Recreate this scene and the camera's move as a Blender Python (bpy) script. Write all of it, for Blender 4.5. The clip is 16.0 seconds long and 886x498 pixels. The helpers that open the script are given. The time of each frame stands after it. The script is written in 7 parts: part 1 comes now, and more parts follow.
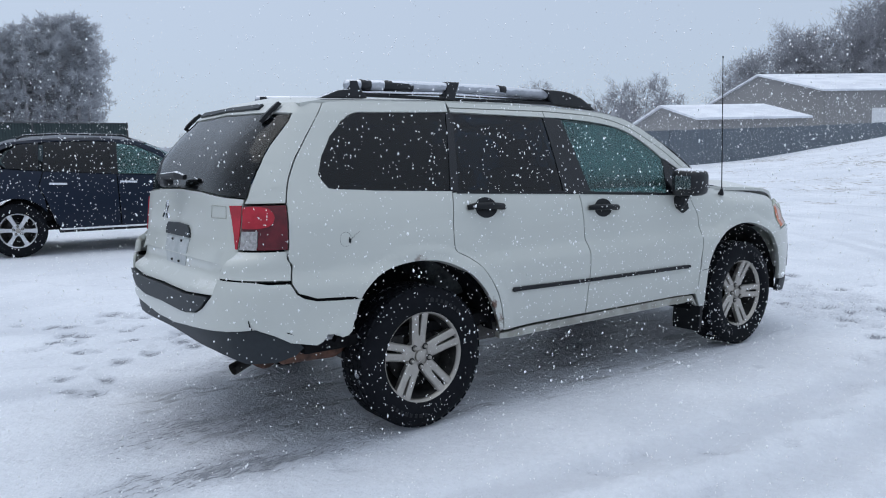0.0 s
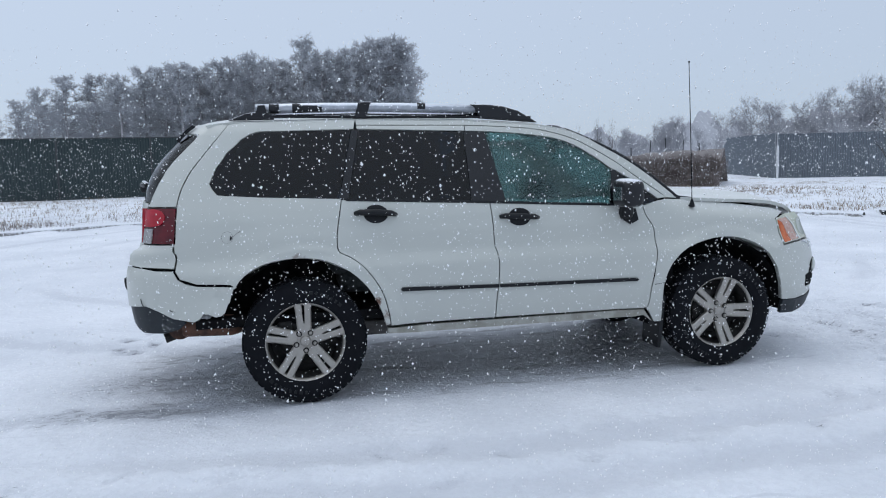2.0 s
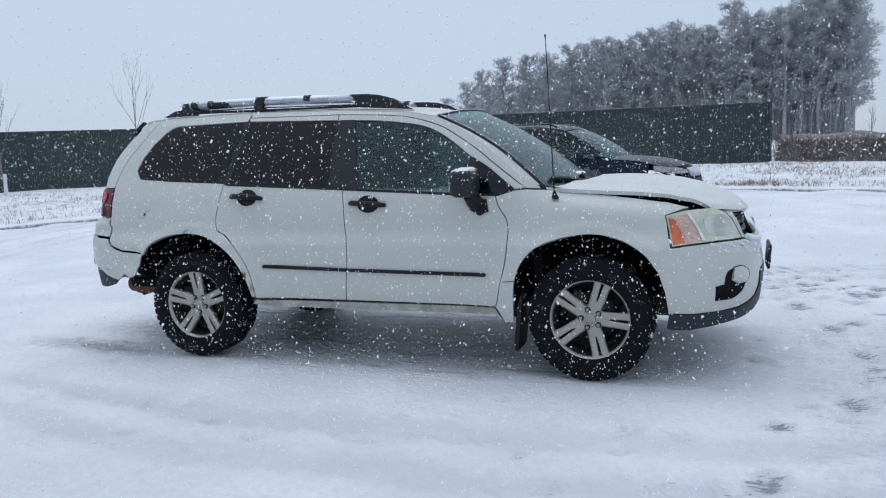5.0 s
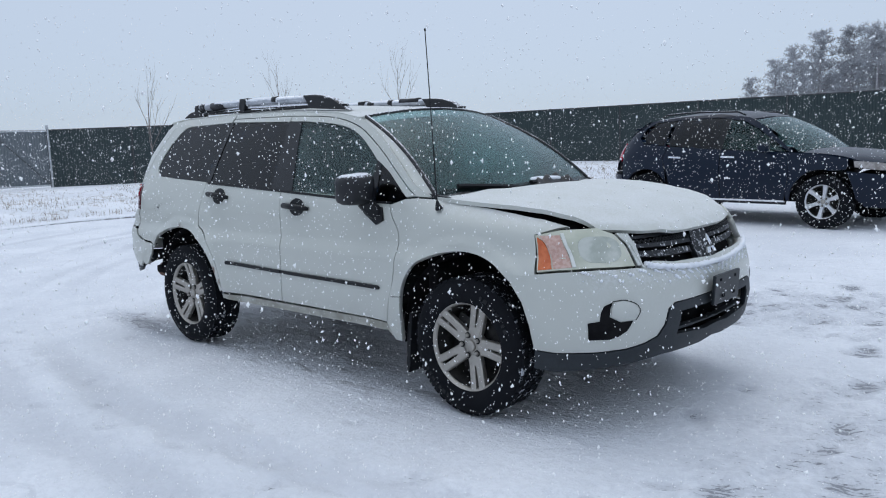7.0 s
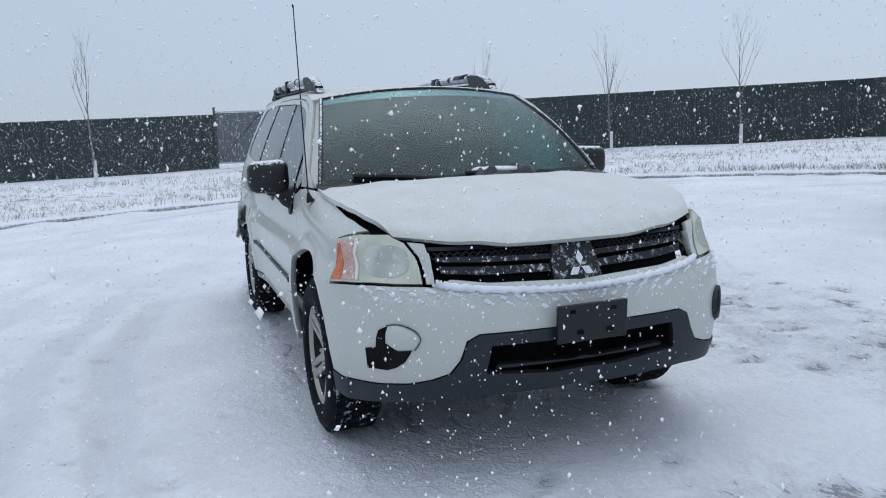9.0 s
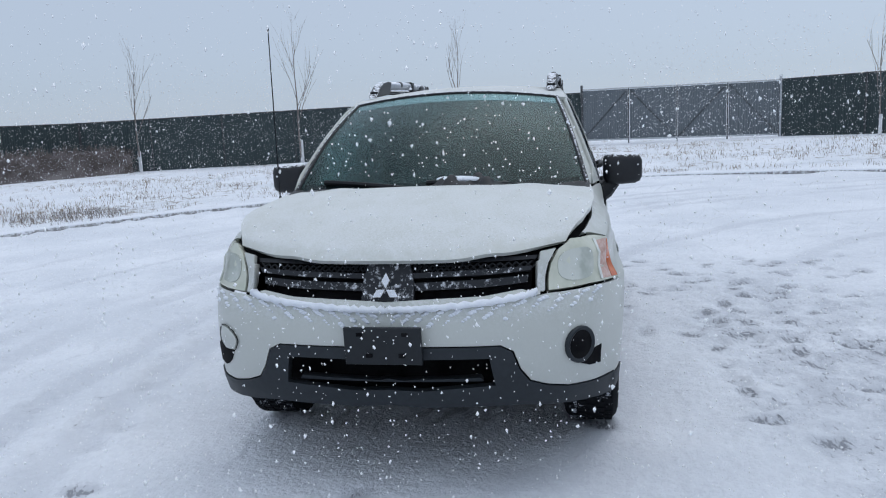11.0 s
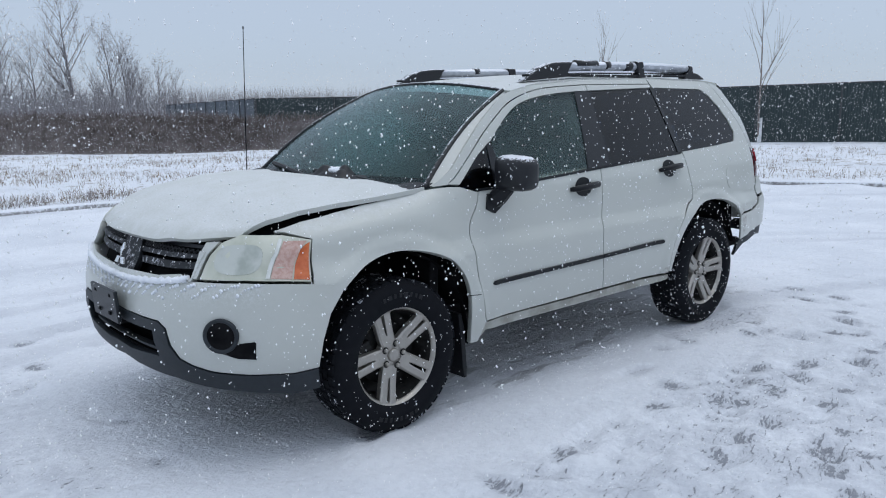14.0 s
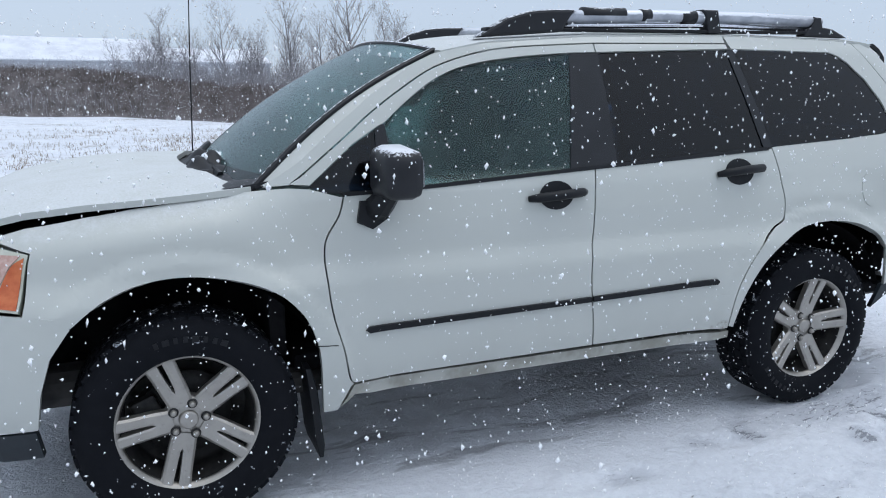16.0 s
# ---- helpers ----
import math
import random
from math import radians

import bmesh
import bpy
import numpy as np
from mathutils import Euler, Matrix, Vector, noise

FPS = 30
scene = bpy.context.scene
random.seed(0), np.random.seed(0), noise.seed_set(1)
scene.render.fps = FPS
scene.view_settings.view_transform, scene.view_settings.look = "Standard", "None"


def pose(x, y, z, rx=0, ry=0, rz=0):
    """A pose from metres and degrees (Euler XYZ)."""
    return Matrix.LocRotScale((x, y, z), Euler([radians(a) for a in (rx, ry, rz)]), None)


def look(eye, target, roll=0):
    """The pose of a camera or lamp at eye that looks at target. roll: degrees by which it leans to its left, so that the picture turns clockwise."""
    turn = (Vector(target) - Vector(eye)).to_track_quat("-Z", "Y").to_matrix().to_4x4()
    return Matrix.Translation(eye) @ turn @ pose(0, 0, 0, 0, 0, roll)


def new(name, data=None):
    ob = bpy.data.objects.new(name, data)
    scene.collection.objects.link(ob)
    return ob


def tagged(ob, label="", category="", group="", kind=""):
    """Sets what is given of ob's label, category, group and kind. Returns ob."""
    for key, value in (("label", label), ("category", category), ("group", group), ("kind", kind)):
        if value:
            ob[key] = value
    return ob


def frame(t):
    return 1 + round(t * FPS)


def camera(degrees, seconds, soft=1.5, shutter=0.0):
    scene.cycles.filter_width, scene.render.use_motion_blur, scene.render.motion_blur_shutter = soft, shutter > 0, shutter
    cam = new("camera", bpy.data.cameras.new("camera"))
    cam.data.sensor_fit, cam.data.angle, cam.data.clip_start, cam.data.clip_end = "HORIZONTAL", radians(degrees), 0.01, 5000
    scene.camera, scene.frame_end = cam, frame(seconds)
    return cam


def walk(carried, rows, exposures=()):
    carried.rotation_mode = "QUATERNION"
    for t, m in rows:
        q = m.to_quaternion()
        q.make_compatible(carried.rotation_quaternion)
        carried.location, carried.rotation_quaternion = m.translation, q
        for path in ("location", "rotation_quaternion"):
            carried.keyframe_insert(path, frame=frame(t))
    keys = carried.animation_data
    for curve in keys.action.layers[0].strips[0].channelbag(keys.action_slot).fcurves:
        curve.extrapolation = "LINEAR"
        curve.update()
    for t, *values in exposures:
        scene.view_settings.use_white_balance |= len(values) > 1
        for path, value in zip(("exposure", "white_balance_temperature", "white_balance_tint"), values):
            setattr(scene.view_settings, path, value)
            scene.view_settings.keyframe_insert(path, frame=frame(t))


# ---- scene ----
cam = camera(59.0, 16.0, soft=1.1)
PATH = [
    (0, (-3.574, -4.148, 1.407), (-2.417, -2.535, 1.165), -1.2),
    (0.5, (-3.151, -4.61, 1.414), (-2.167, -2.884, 1.184), -1.3),
    (1, (-2.648, -4.958, 1.399), (-1.844, -3.14, 1.181), -1.4),
    (1.5, (-2.131, -5.327, 1.394), (-1.511, -3.438, 1.184), -1.6),
    (2, (-1.579, -5.529, 1.385), (-1.138, -3.589, 1.176), -1.5),
    (2.5, (-0.985, -5.728, 1.384), (-0.728, -3.756, 1.173), -1.6),
    (3, (-0.361, -5.74, 1.381), (-0.291, -3.753, 1.165), -1.7),
    (3.5, (0.282, -5.747, 1.383), (0.161, -3.764, 1.159), -1.8),
    (4, (0.898, -5.616, 1.391), (0.586, -3.654, 1.16), -2.1),
    (4.2, (1.15, -5.592, 1.378), (0.764, -3.643, 1.144), -2.1),
    (6.3, (3.413, -4.622, 1.426), (2.305, -2.978, 1.161), -2.0),
    (6.5, (3.588, -4.445, 1.437), (2.415, -2.847, 1.172), -2.0),
    (7, (3.977, -3.919, 1.423), (2.645, -2.451, 1.159), -1.9),
    (7.5, (4.356, -3.411, 1.421), (2.874, -2.096, 1.151), -2.0),
    (8, (4.61, -2.803, 1.431), (2.987, -1.67, 1.146), -2.0),
    (8.5, (4.882, -2.184, 1.437), (3.13, -1.267, 1.134), -2.1),
    (8.7, (4.935, -1.916, 1.404), (3.135, -1.098, 1.102), -2.1),
    (10.8, (5.192, 0.514, 1.502), (3.236, 0.25, 1.177), -2.4),
    (11, (5.214, 0.776, 1.506), (3.273, 0.417, 1.179), -2.5),
    (11.5, (5.148, 1.375, 1.519), (3.264, 0.795, 1.185), -2.2),
    (12, (4.953, 1.919, 1.524), (3.145, 1.136, 1.18), -2.1),
    (12.5, (4.715, 2.423, 1.512), (3.0, 1.451, 1.173), -1.7),
    (13, (4.367, 2.913, 1.516), (2.768, 1.76, 1.175), -1.2),
    (13.5, (4.026, 3.349, 1.528), (2.565, 2.028, 1.181), -0.9),
    (14, (3.571, 3.668, 1.533), (2.258, 2.204, 1.171), -0.6),
    (14.5, (3.057, 3.932, 1.521), (1.899, 2.347, 1.137), -0.5),
    (15, (2.468, 3.994, 1.498), (1.465, 2.312, 1.093), -0.5),
    (15.5, (1.984, 3.856, 1.489), (1.126, 2.099, 1.07), -0.4),
    (16, (1.505, 3.485, 1.485), (0.771, 1.671, 1.071), -0.1),
]
walk(cam, [(t, look(eye, target, roll)) for t, eye, target, roll in PATH], [(0, -0.29), (6.5, -0.32), (9, -0.37), (12.5, -0.38), (14.5, -0.31), (15.2, -0.27), (16, -0.14)])

# ---- light ----
world = bpy.data.worlds.new("world")
scene.world = world
world.use_nodes = True
_nt = world.node_tree
_nt.nodes.clear()
_out = _nt.nodes.new("ShaderNodeOutputWorld")
_sky = _nt.nodes.new("ShaderNodeTexSky")
_sky.sky_type = 'NISHITA'
_sky.sun_disc = False
_sky.sun_elevation = radians(62)
_sky.sun_rotation = radians(323)
_sky.air_density, _sky.dust_density, _sky.ozone_density = 0.9, 0.25, 3.0
_b1 = _nt.nodes.new("ShaderNodeBackground")
_b1.inputs[1].default_value = 0.05
_hs = _nt.nodes.new("ShaderNodeHueSaturation")
_hs.inputs["Saturation"].default_value = 0.4
_nt.links.new(_sky.outputs[0], _hs.inputs["Color"])
_nt.links.new(_hs.outputs[0], _b1.inputs[0])
# the closed cloud layer: a little brighter overhead than at the horizon
_tc = _nt.nodes.new("ShaderNodeTexCoord")
_sep = _nt.nodes.new("ShaderNodeSeparateXYZ")
_nt.links.new(_tc.outputs["Generated"], _sep.inputs[0])
_rmp = _nt.nodes.new("ShaderNodeValToRGB")
_rmp.color_ramp.elements[0].position, _rmp.color_ramp.elements[0].color = 0.0, (0.315, 0.415, 0.575, 1)
_rmp.color_ramp.elements[1].position, _rmp.color_ramp.elements[1].color = 0.35, (0.545, 0.648, 0.81, 1)
_el = _rmp.color_ramp.elements.new(1.0)
_el.color = (1.10, 1.25, 1.48, 1)
_nt.links.new(_sep.outputs[2], _rmp.inputs[0])
_b2 = _nt.nodes.new("ShaderNodeBackground")
_b2.inputs[1].default_value = 0.92
_nt.links.new(_rmp.outputs[0], _b2.inputs[0])
_add = _nt.nodes.new("ShaderNodeAddShader")
_nt.links.new(_b1.outputs[0], _add.inputs[0])
_nt.links.new(_b2.outputs[0], _add.inputs[1])
_nt.links.new(_add.outputs[0], _out.inputs[0])

_sd = bpy.data.lights.new("sun", 'SUN')
_sd.energy, _sd.angle, _sd.color = 0.7, radians(45), (1.0, 0.99, 0.97)
_so = new("sun", _sd)
_so.matrix_world = look((0, 0, 0), (0.25, -0.14, -0.9))


# ---- materials ----
class N:
    """A small wrapper for one material's nodes."""

    def __init__(self, name, rough=0.5, metal=0.0, spec=0.5):
        self.m = bpy.data.materials.new(name)
        self.m.use_nodes = True
        self.t = self.m.node_tree
        self.p = self.t.nodes["Principled BSDF"]
        self.p.inputs["Roughness"].default_value = rough
        self.p.inputs["Metallic"].default_value = metal
        self.p.inputs["Specular IOR Level"].default_value = spec
        self.pos = self.node("ShaderNodeNewGeometry").outputs["Position"]
        self.obj = self.node("ShaderNodeTexCoord").outputs["Object"]

    def node(self, kind, **kw):
        n = self.t.nodes.new(kind)
        for k, v in kw.items():
            if k == "operation":
                n.operation = v
            elif k == "data_type":
                n.data_type = v
            elif k == "blend":
                n.blend_type = v
        return n

    def put(self, sock, v):
        if isinstance(v, bpy.types.NodeSocket):
            self.t.links.new(v, sock)
        elif isinstance(v, (tuple, list)) and len(v) == 3 and sock.type == 'RGBA':
            sock.default_value = (*v, 1)
        else:
            sock.default_value = v

    def noise(self, scale, detail=3.0, rough=0.55, vec=None, distort=0.0):
        n = self.node("ShaderNodeTexNoise")
        self.put(n.inputs["Vector"], vec or self.pos)
        n.inputs["Scale"].default_value = scale
        n.inputs["Detail"].default_value = detail
        n.inputs["Roughness"].default_value = rough
        n.inputs["Distortion"].default_value = distort
        return n.outputs["Fac"]

    def stretch(self, sx, sy, sz, vec=None):
        n = self.node("ShaderNodeMapping")
        self.put(n.inputs["Vector"], vec or self.pos)
        n.inputs["Scale"].default_value = (sx, sy, sz)
        return n.outputs[0]

    def math(self, op, a, b=0.0, c=0.0):
        n = self.node("ShaderNodeMath", operation=op)
        for i, v in enumerate((a, b, c)):
            self.put(n.inputs[i], v)
        return n.outputs[0]

    def span(self, v, a, b, lo=0.0, hi=1.0):
        n = self.node("ShaderNodeMapRange")
        n.interpolation_type = 'SMOOTHSTEP'
        for i, x in enumerate((v, a, b, lo, hi)):
            self.put(n.inputs[i], x)
        return n.outputs[0]

    def mix(self, f, a, b):
        n = self.node("ShaderNodeMix", data_type='RGBA')
        self.put(n.inputs[0], f)
        self.put(n.inputs[6], a)
        self.put(n.inputs[7], b)
        return n.outputs[2]

    def combine(self, x, y, z):
        n = self.node("ShaderNodeCombineXYZ")
        for i, v in enumerate((x, y, z)):
            self.put(n.inputs[i], v)
        return n.outputs[0]

    def xyz(self, vec=None):
        n = self.node("ShaderNodeSeparateXYZ")
        self.put(n.inputs[0], vec or self.pos)
        return n.outputs

    def up(self):
        g = self.node("ShaderNodeNewGeometry")
        n = self.node("ShaderNodeSeparateXYZ")
        self.put(n.inputs[0], g.outputs["Normal"])
        return n.outputs[2]

    def rand(self):
        return self.node("ShaderNodeObjectInfo").outputs["Random"]

    def island(self):
        return self.node("ShaderNodeNewGeometry").outputs["Random Per Island"]

    def bump(self, h, strength=0.3, dist=0.01):
        n = self.node("ShaderNodeBump")
        n.inputs["Strength"].default_value = strength
        n.inputs["Distance"].default_value = dist
        self.put(n.inputs["Height"], h)
        self.t.links.new(n.outputs[0], self.p.inputs["Normal"])

    def col(self, v):
        self.put(self.p.inputs["Base Color"], v)

    def set(self, name, v):
        self.put(self.p.inputs[name], v)


SNOW = (0.76, 0.78, 0.82)


CX, CY, CR, MOUTH = -0.1, 1.8, 12.3, 6.4      # the turning circle's middle and kerb radius, and half the width of the road that leaves it
RUTS = (5.2, 6.9, 9.05, 9.5, 10.35, 10.85, 12.1, 13.7)     # radii of the ruts about (0.3, 7.1)


def mat_ground():
    k = N("snowy_ground", rough=0.7, spec=0.25)
    x, y, z = k.xyz()
    fine, mid, big = k.noise(60, 4), k.noise(6, 4), k.noise(0.7, 3)
    # packed snow, a little greyer where it was driven on
    snow = k.mix(k.span(big, 0.35, 0.7), (0.715, 0.74, 0.785), (0.825, 0.845, 0.885))
    # wide tyre ruts round the turning circle
    r = k.math('SQRT', k.math('ADD', k.math('POWER', k.math('SUBTRACT', x, 0.3), 2.0), k.math('POWER', k.math('SUBTRACT', y, 7.1), 2.0)))
    wob = k.math('ADD', r, k.math('MULTIPLY', k.math('SUBTRACT', k.noise(0.35, 2), 0.5), 0.7))
    rag = k.math('MULTIPLY', k.math('SUBTRACT', k.noise(5, 4, 0.65), 0.5), 0.22)
    track = 0.0
    for ri in RUTS:
        track = k.math('MAXIMUM', track, k.span(k.math('ADD', k.math('ABSOLUTE', k.math('SUBTRACT', wob, ri)), rag), 0.05, 0.19, 1.0, 0.0))
    track = k.math('MULTIPLY', track, k.span(k.noise(0.22, 3, 0.6), 0.40, 0.58))
    snow = k.mix(k.math('MULTIPLY', track, 0.34), snow, (0.47, 0.49, 0.54))
    # scraped arcs where the snow was pushed about
    warp = k.math('ADD', wob, k.math('MULTIPLY', k.noise(2.2, 3), 0.25))
    arcs = k.noise(1.0, 5, 0.7, k.combine(k.math('MULTIPLY', warp, 9.0), k.math('MULTIPLY', k.noise(0.5, 2), 4.0), 0.0))
    snow = k.mix(k.math('MULTIPLY', k.math('MULTIPLY', k.span(arcs, 0.56, 0.70), k.span(big, 0.40, 0.60)), 0.35), snow, (0.46, 0.48, 0.53))
    # worn patch under the parked car: grey slush with wet asphalt in broken streaks
    ux = k.math('SUBTRACT', 1.0, k.span(k.math('ABSOLUTE', k.math('SUBTRACT', x, -0.45)), 1.5, 2.7))
    uy = k.math('SUBTRACT', 1.0, k.span(k.math('ABSOLUTE', k.math('ADD', y, 0.05)), 0.55, 1.25))
    under = k.math('MULTIPLY', ux, uy)
    bend = k.math('ADD', y, k.math('MULTIPLY', k.noise(0.9, 3), 0.7))
    streak = k.noise(1.0, 5, 0.65, k.combine(k.math('MULTIPLY', x, 1.1), k.math('MULTIPLY', bend, 7.0), 0.0))
    bare = k.span(k.math('ADD', k.math('MULTIPLY', under, 0.80), k.math('ADD', k.math('MULTIPLY', streak, 0.5), k.math('MULTIPLY', mid, 0.4))), 0.80, 1.15)
    asph = k.mix(k.span(fine, 0.4, 0.7), (0.06, 0.061, 0.066), (0.15, 0.15, 0.157))
    slush = k.mix(k.span(mid, 0.35, 0.65), (0.58, 0.59, 0.62), (0.74, 0.76, 0.80))
    worn = k.mix(k.math('MULTIPLY', k.span(k.math('ADD', streak, k.math('MULTIPLY', mid, 0.35)), 0.70, 0.80), 0.55), slush, asph)
    colour = k.mix(bare, snow, worn)
    # wet asphalt showing in ragged flecks where the snow was trodden or scraped away
    wn = k.node("ShaderNodeAttribute")
    wn.attribute_name = "worn"
    worn_at = wn.outputs["Fac"]
    lie = k.combine(k.math('MULTIPLY', k.math('ADD', x, k.math('MULTIPLY', y, 0.2)), 13.0), k.math('MULTIPLY', k.math('ADD', k.math('SUBTRACT', y, k.math('MULTIPLY', x, 0.2)), k.math('MULTIPLY', k.noise(3.0, 3), 0.15)), 46.0), 0.0)
    rag2 = k.math('ADD', k.noise(1.0, 6, 0.72, lie), k.math('MULTIPLY', k.noise(55, 4, 0.7), 0.25))
    fleck = k.span(k.math('ADD', rag2, k.math('MULTIPLY', k.math('MINIMUM', worn_at, 1.0), 0.24)), 0.81, 0.865)
    fleck = k.math('MULTIPLY', fleck, k.span(worn_at, 0.04, 0.30))
    colour = k.mix(k.math('MULTIPLY', fleck, 0.90), colour, k.mix(fine, (0.05, 0.052, 0.06), (0.15, 0.155, 0.17)))
    # greyer, packed snow round the flecks
    grey = k.math('MULTIPLY', k.span(k.math('ADD', worn_at, k.math('MULTIPLY', k.noise(13, 6, 0.7), 1.1)), 0.62, 1.15), k.span(worn_at, 0.02, 0.3))
    colour = k.mix(k.math('MULTIPLY', grey, 0.42), colour, (0.42, 0.44, 0.49))
    # dead grass under the snow of the verge
    rr = k.math('SQRT', k.math('ADD', k.math('POWER', x, 2.0), k.math('POWER', k.math('SUBTRACT', y, CY), 2.0)))
    verge = k.span(rr, CR + 0.15, CR + 0.9)
    blade = k.math('MULTIPLY', verge, k.span(k.math('ADD', k.noise(3.2, 6, 0.7), k.math('MULTIPLY', k.noise(0.3, 2), 0.5)), 0.83, 0.93))
    colour = k.mix(k.math('MULTIPLY', blade, 0.8), colour, k.mix(fine, (0.16, 0.125, 0.09), (0.30, 0.25, 0.18)))
    colour = k.mix(k.math('MULTIPLY', k.span(k.math('ADD', k.noise(26, 6, 0.75), k.math('MULTIPLY', k.noise(2.3, 3), 0.4)), 0.58, 0.86), 0.24), colour, (0.50, 0.52, 0.57))
    k.col(colour)
    k.set("Roughness", k.math('SUBTRACT', 0.75, k.math('MULTIPLY', bare, 0.35)))
    h = k.math('ADD', k.math('MULTIPLY', fine, 0.35), k.math('ADD', k.math('MULTIPLY', mid, 0.8), k.math('ADD', k.math('SUBTRACT', k.math('MULTIPLY', arcs, 0.3), k.math('MULTIPLY', track, 0.35)), k.math('MULTIPLY', k.math('SUBTRACT', 0.0, fleck), 0.5))))
    h = k.math('ADD', h, k.math('ADD', k.math('MULTIPLY', k.noise(24, 6, 0.7), 0.8), k.math('MULTIPLY', k.noise(150, 3, 0.7), 0.05)))
    k.bump(h, 0.62, 0.035)
    return k.m


def mat_noise(name, a, b, scale, rough=0.6, metal=0.0, bump=0.0, bscale=None, spec=0.5, snow=0.0, local=False):
    """Two shades by noise; snow: how much of the upward faces it covers."""
    k = N(name, rough, metal, spec)
    v = k.obj if local else k.pos
    c = k.mix(k.span(k.noise(scale, 4, 0.6, v), 0.35, 0.65), a, b)
    if snow:
        c = k.mix(k.span(k.math('ADD', k.up(), k.math('MULTIPLY', k.noise(scale * 1.7, 4, 0.6, v), 0.8)), 1.25 - snow, 1.5 - snow), c, SNOW)
    k.col(c)
    if bump:
        k.bump(k.noise(bscale or scale * 4, 4, 0.6, v), bump, 0.01)
    return k.m


def mat_fence(name, a, b):
    k = N(name, 0.75, 0, 0.2)
    x, y, z = k.xyz(k.obj)
    slat = k.math('FRACT', k.math('MULTIPLY', x, 11.0))
    edge = k.span(k.math('ABSOLUTE', k.math('SUBTRACT', slat, 0.5)), 0.34, 0.5)
    c = k.mix(k.noise(2.5, 4, 0.6, k.stretch(4, 1, 0.3, k.obj)), a, b)
    c = k.mix(k.math('MULTIPLY', edge, 0.5), c, (0.02, 0.025, 0.027))
    flake = k.span(k.noise(26, 3, 0.7, k.obj), 0.66, 0.72)
    c = k.mix(k.math('MULTIPLY', flake, 0.6), c, (0.5, 0.52, 0.55))
    k.col(c)
    k.bump(slat, 0.4, 0.02)
    return k.m


M_GROUND = mat_ground()
M_FENCE = mat_fence("green_privacy_slats", (0.062, 0.086, 0.090), (0.105, 0.135, 0.140))
M_GATE = mat_fence("grey_privacy_slats", (0.13, 0.15, 0.165), (0.19, 0.21, 0.225))
# grey slats lightened further: distance haze is put into their colour
M_FARFENCE = mat_fence("hazed_grey_slats", (0.21, 0.24, 0.275), (0.27, 0.30, 0.335))
M_GALV = mat_noise("galvanised_steel", (0.42, 0.44, 0.46), (0.55, 0.57, 0.6), 20, 0.45, 0.6)
M_KERB = mat_noise("snowy_concrete", (0.20, 0.195, 0.195), (0.32, 0.315, 0.31), 9, 0.85, 0, 0.3, snow=0.62)
M_DARKBARK = mat_noise("dark_bark", (0.06, 0.052, 0.05), (0.12, 0.105, 0.10), 14, 0.85, 0, 0.3)
M_BARK = mat_noise("young_bark", (0.16, 0.135, 0.125), (0.27, 0.24, 0.225), 14, 0.85, 0, 0.3)
# twigs paler than bark: haze over the wood is put into the colour
M_TWIG = mat_noise("hazed_twigs", (0.23, 0.215, 0.225), (0.37, 0.355, 0.37), 3, 0.9)
# far twigs drawn paler still, their haze painted as base colour
M_FARTWIG = mat_noise("hazed_far_twigs", (0.29, 0.295, 0.32), (0.40, 0.405, 0.435), 0.6, 0.9)
M_GUARD = mat_noise("white_tree_guard", (0.62, 0.63, 0.64), (0.75, 0.76, 0.78), 8, 0.6)
M_PINETRUNK = mat_noise("pine_bark", (0.30, 0.29, 0.30), (0.42, 0.41, 0.42), 3, 0.9)
M_GRASS = mat_noise("dead_grass", (0.17, 0.12, 0.085), (0.36, 0.29, 0.21), 1.3, 0.9)
M_SCRUB = mat_noise("brown_scrub_with_snow", (0.16, 0.135, 0.125), (0.36, 0.335, 0.33), 2.6, 0.9)
M_SNOW = mat_noise("fresh_snow", (0.74, 0.77, 0.82), (0.84, 0.86, 0.90), 8, 0.8, 0, 0.4, 40, 0.2)


M_FLAKE = mat_noise("airborne_snow", (0.95, 0.96, 0.97), (0.97, 0.98, 0.99), 20, 0.9, spec=0.05)
M_ROOF = mat_noise("snow_covered_roof", (0.66, 0.68, 0.73), (0.80, 0.82, 0.86), 0.5, 0.8)


# snow-mottled scrub, made paler by haze put into its colours
M_FARSCRUB = mat_noise("hazed_far_scrub", (0.20, 0.185, 0.19), (0.42, 0.41, 0.43), 1.6, 0.9)


def mat_needles():
    k = N("hazed_pine_needles", 0.85, 0, 0.1)
    # needle greens lifted to pale grey, which paints the haze before the stand
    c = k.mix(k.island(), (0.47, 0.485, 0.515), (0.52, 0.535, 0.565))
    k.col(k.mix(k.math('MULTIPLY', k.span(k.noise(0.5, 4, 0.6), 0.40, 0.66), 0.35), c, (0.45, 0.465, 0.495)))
    t = k.node("ShaderNodeBsdfTranslucent")
    k.t.links.new(c, t.inputs[0])
    m = k.node("ShaderNodeMixShader")
    m.inputs[0].default_value = 0.5
    k.t.links.new(k.p.outputs[0], m.inputs[1])
    k.t.links.new(t.outputs[0], m.inputs[2])
    k.t.links.new(m.outputs[0], k.t.nodes["Material Output"].inputs[0])
    return k.m


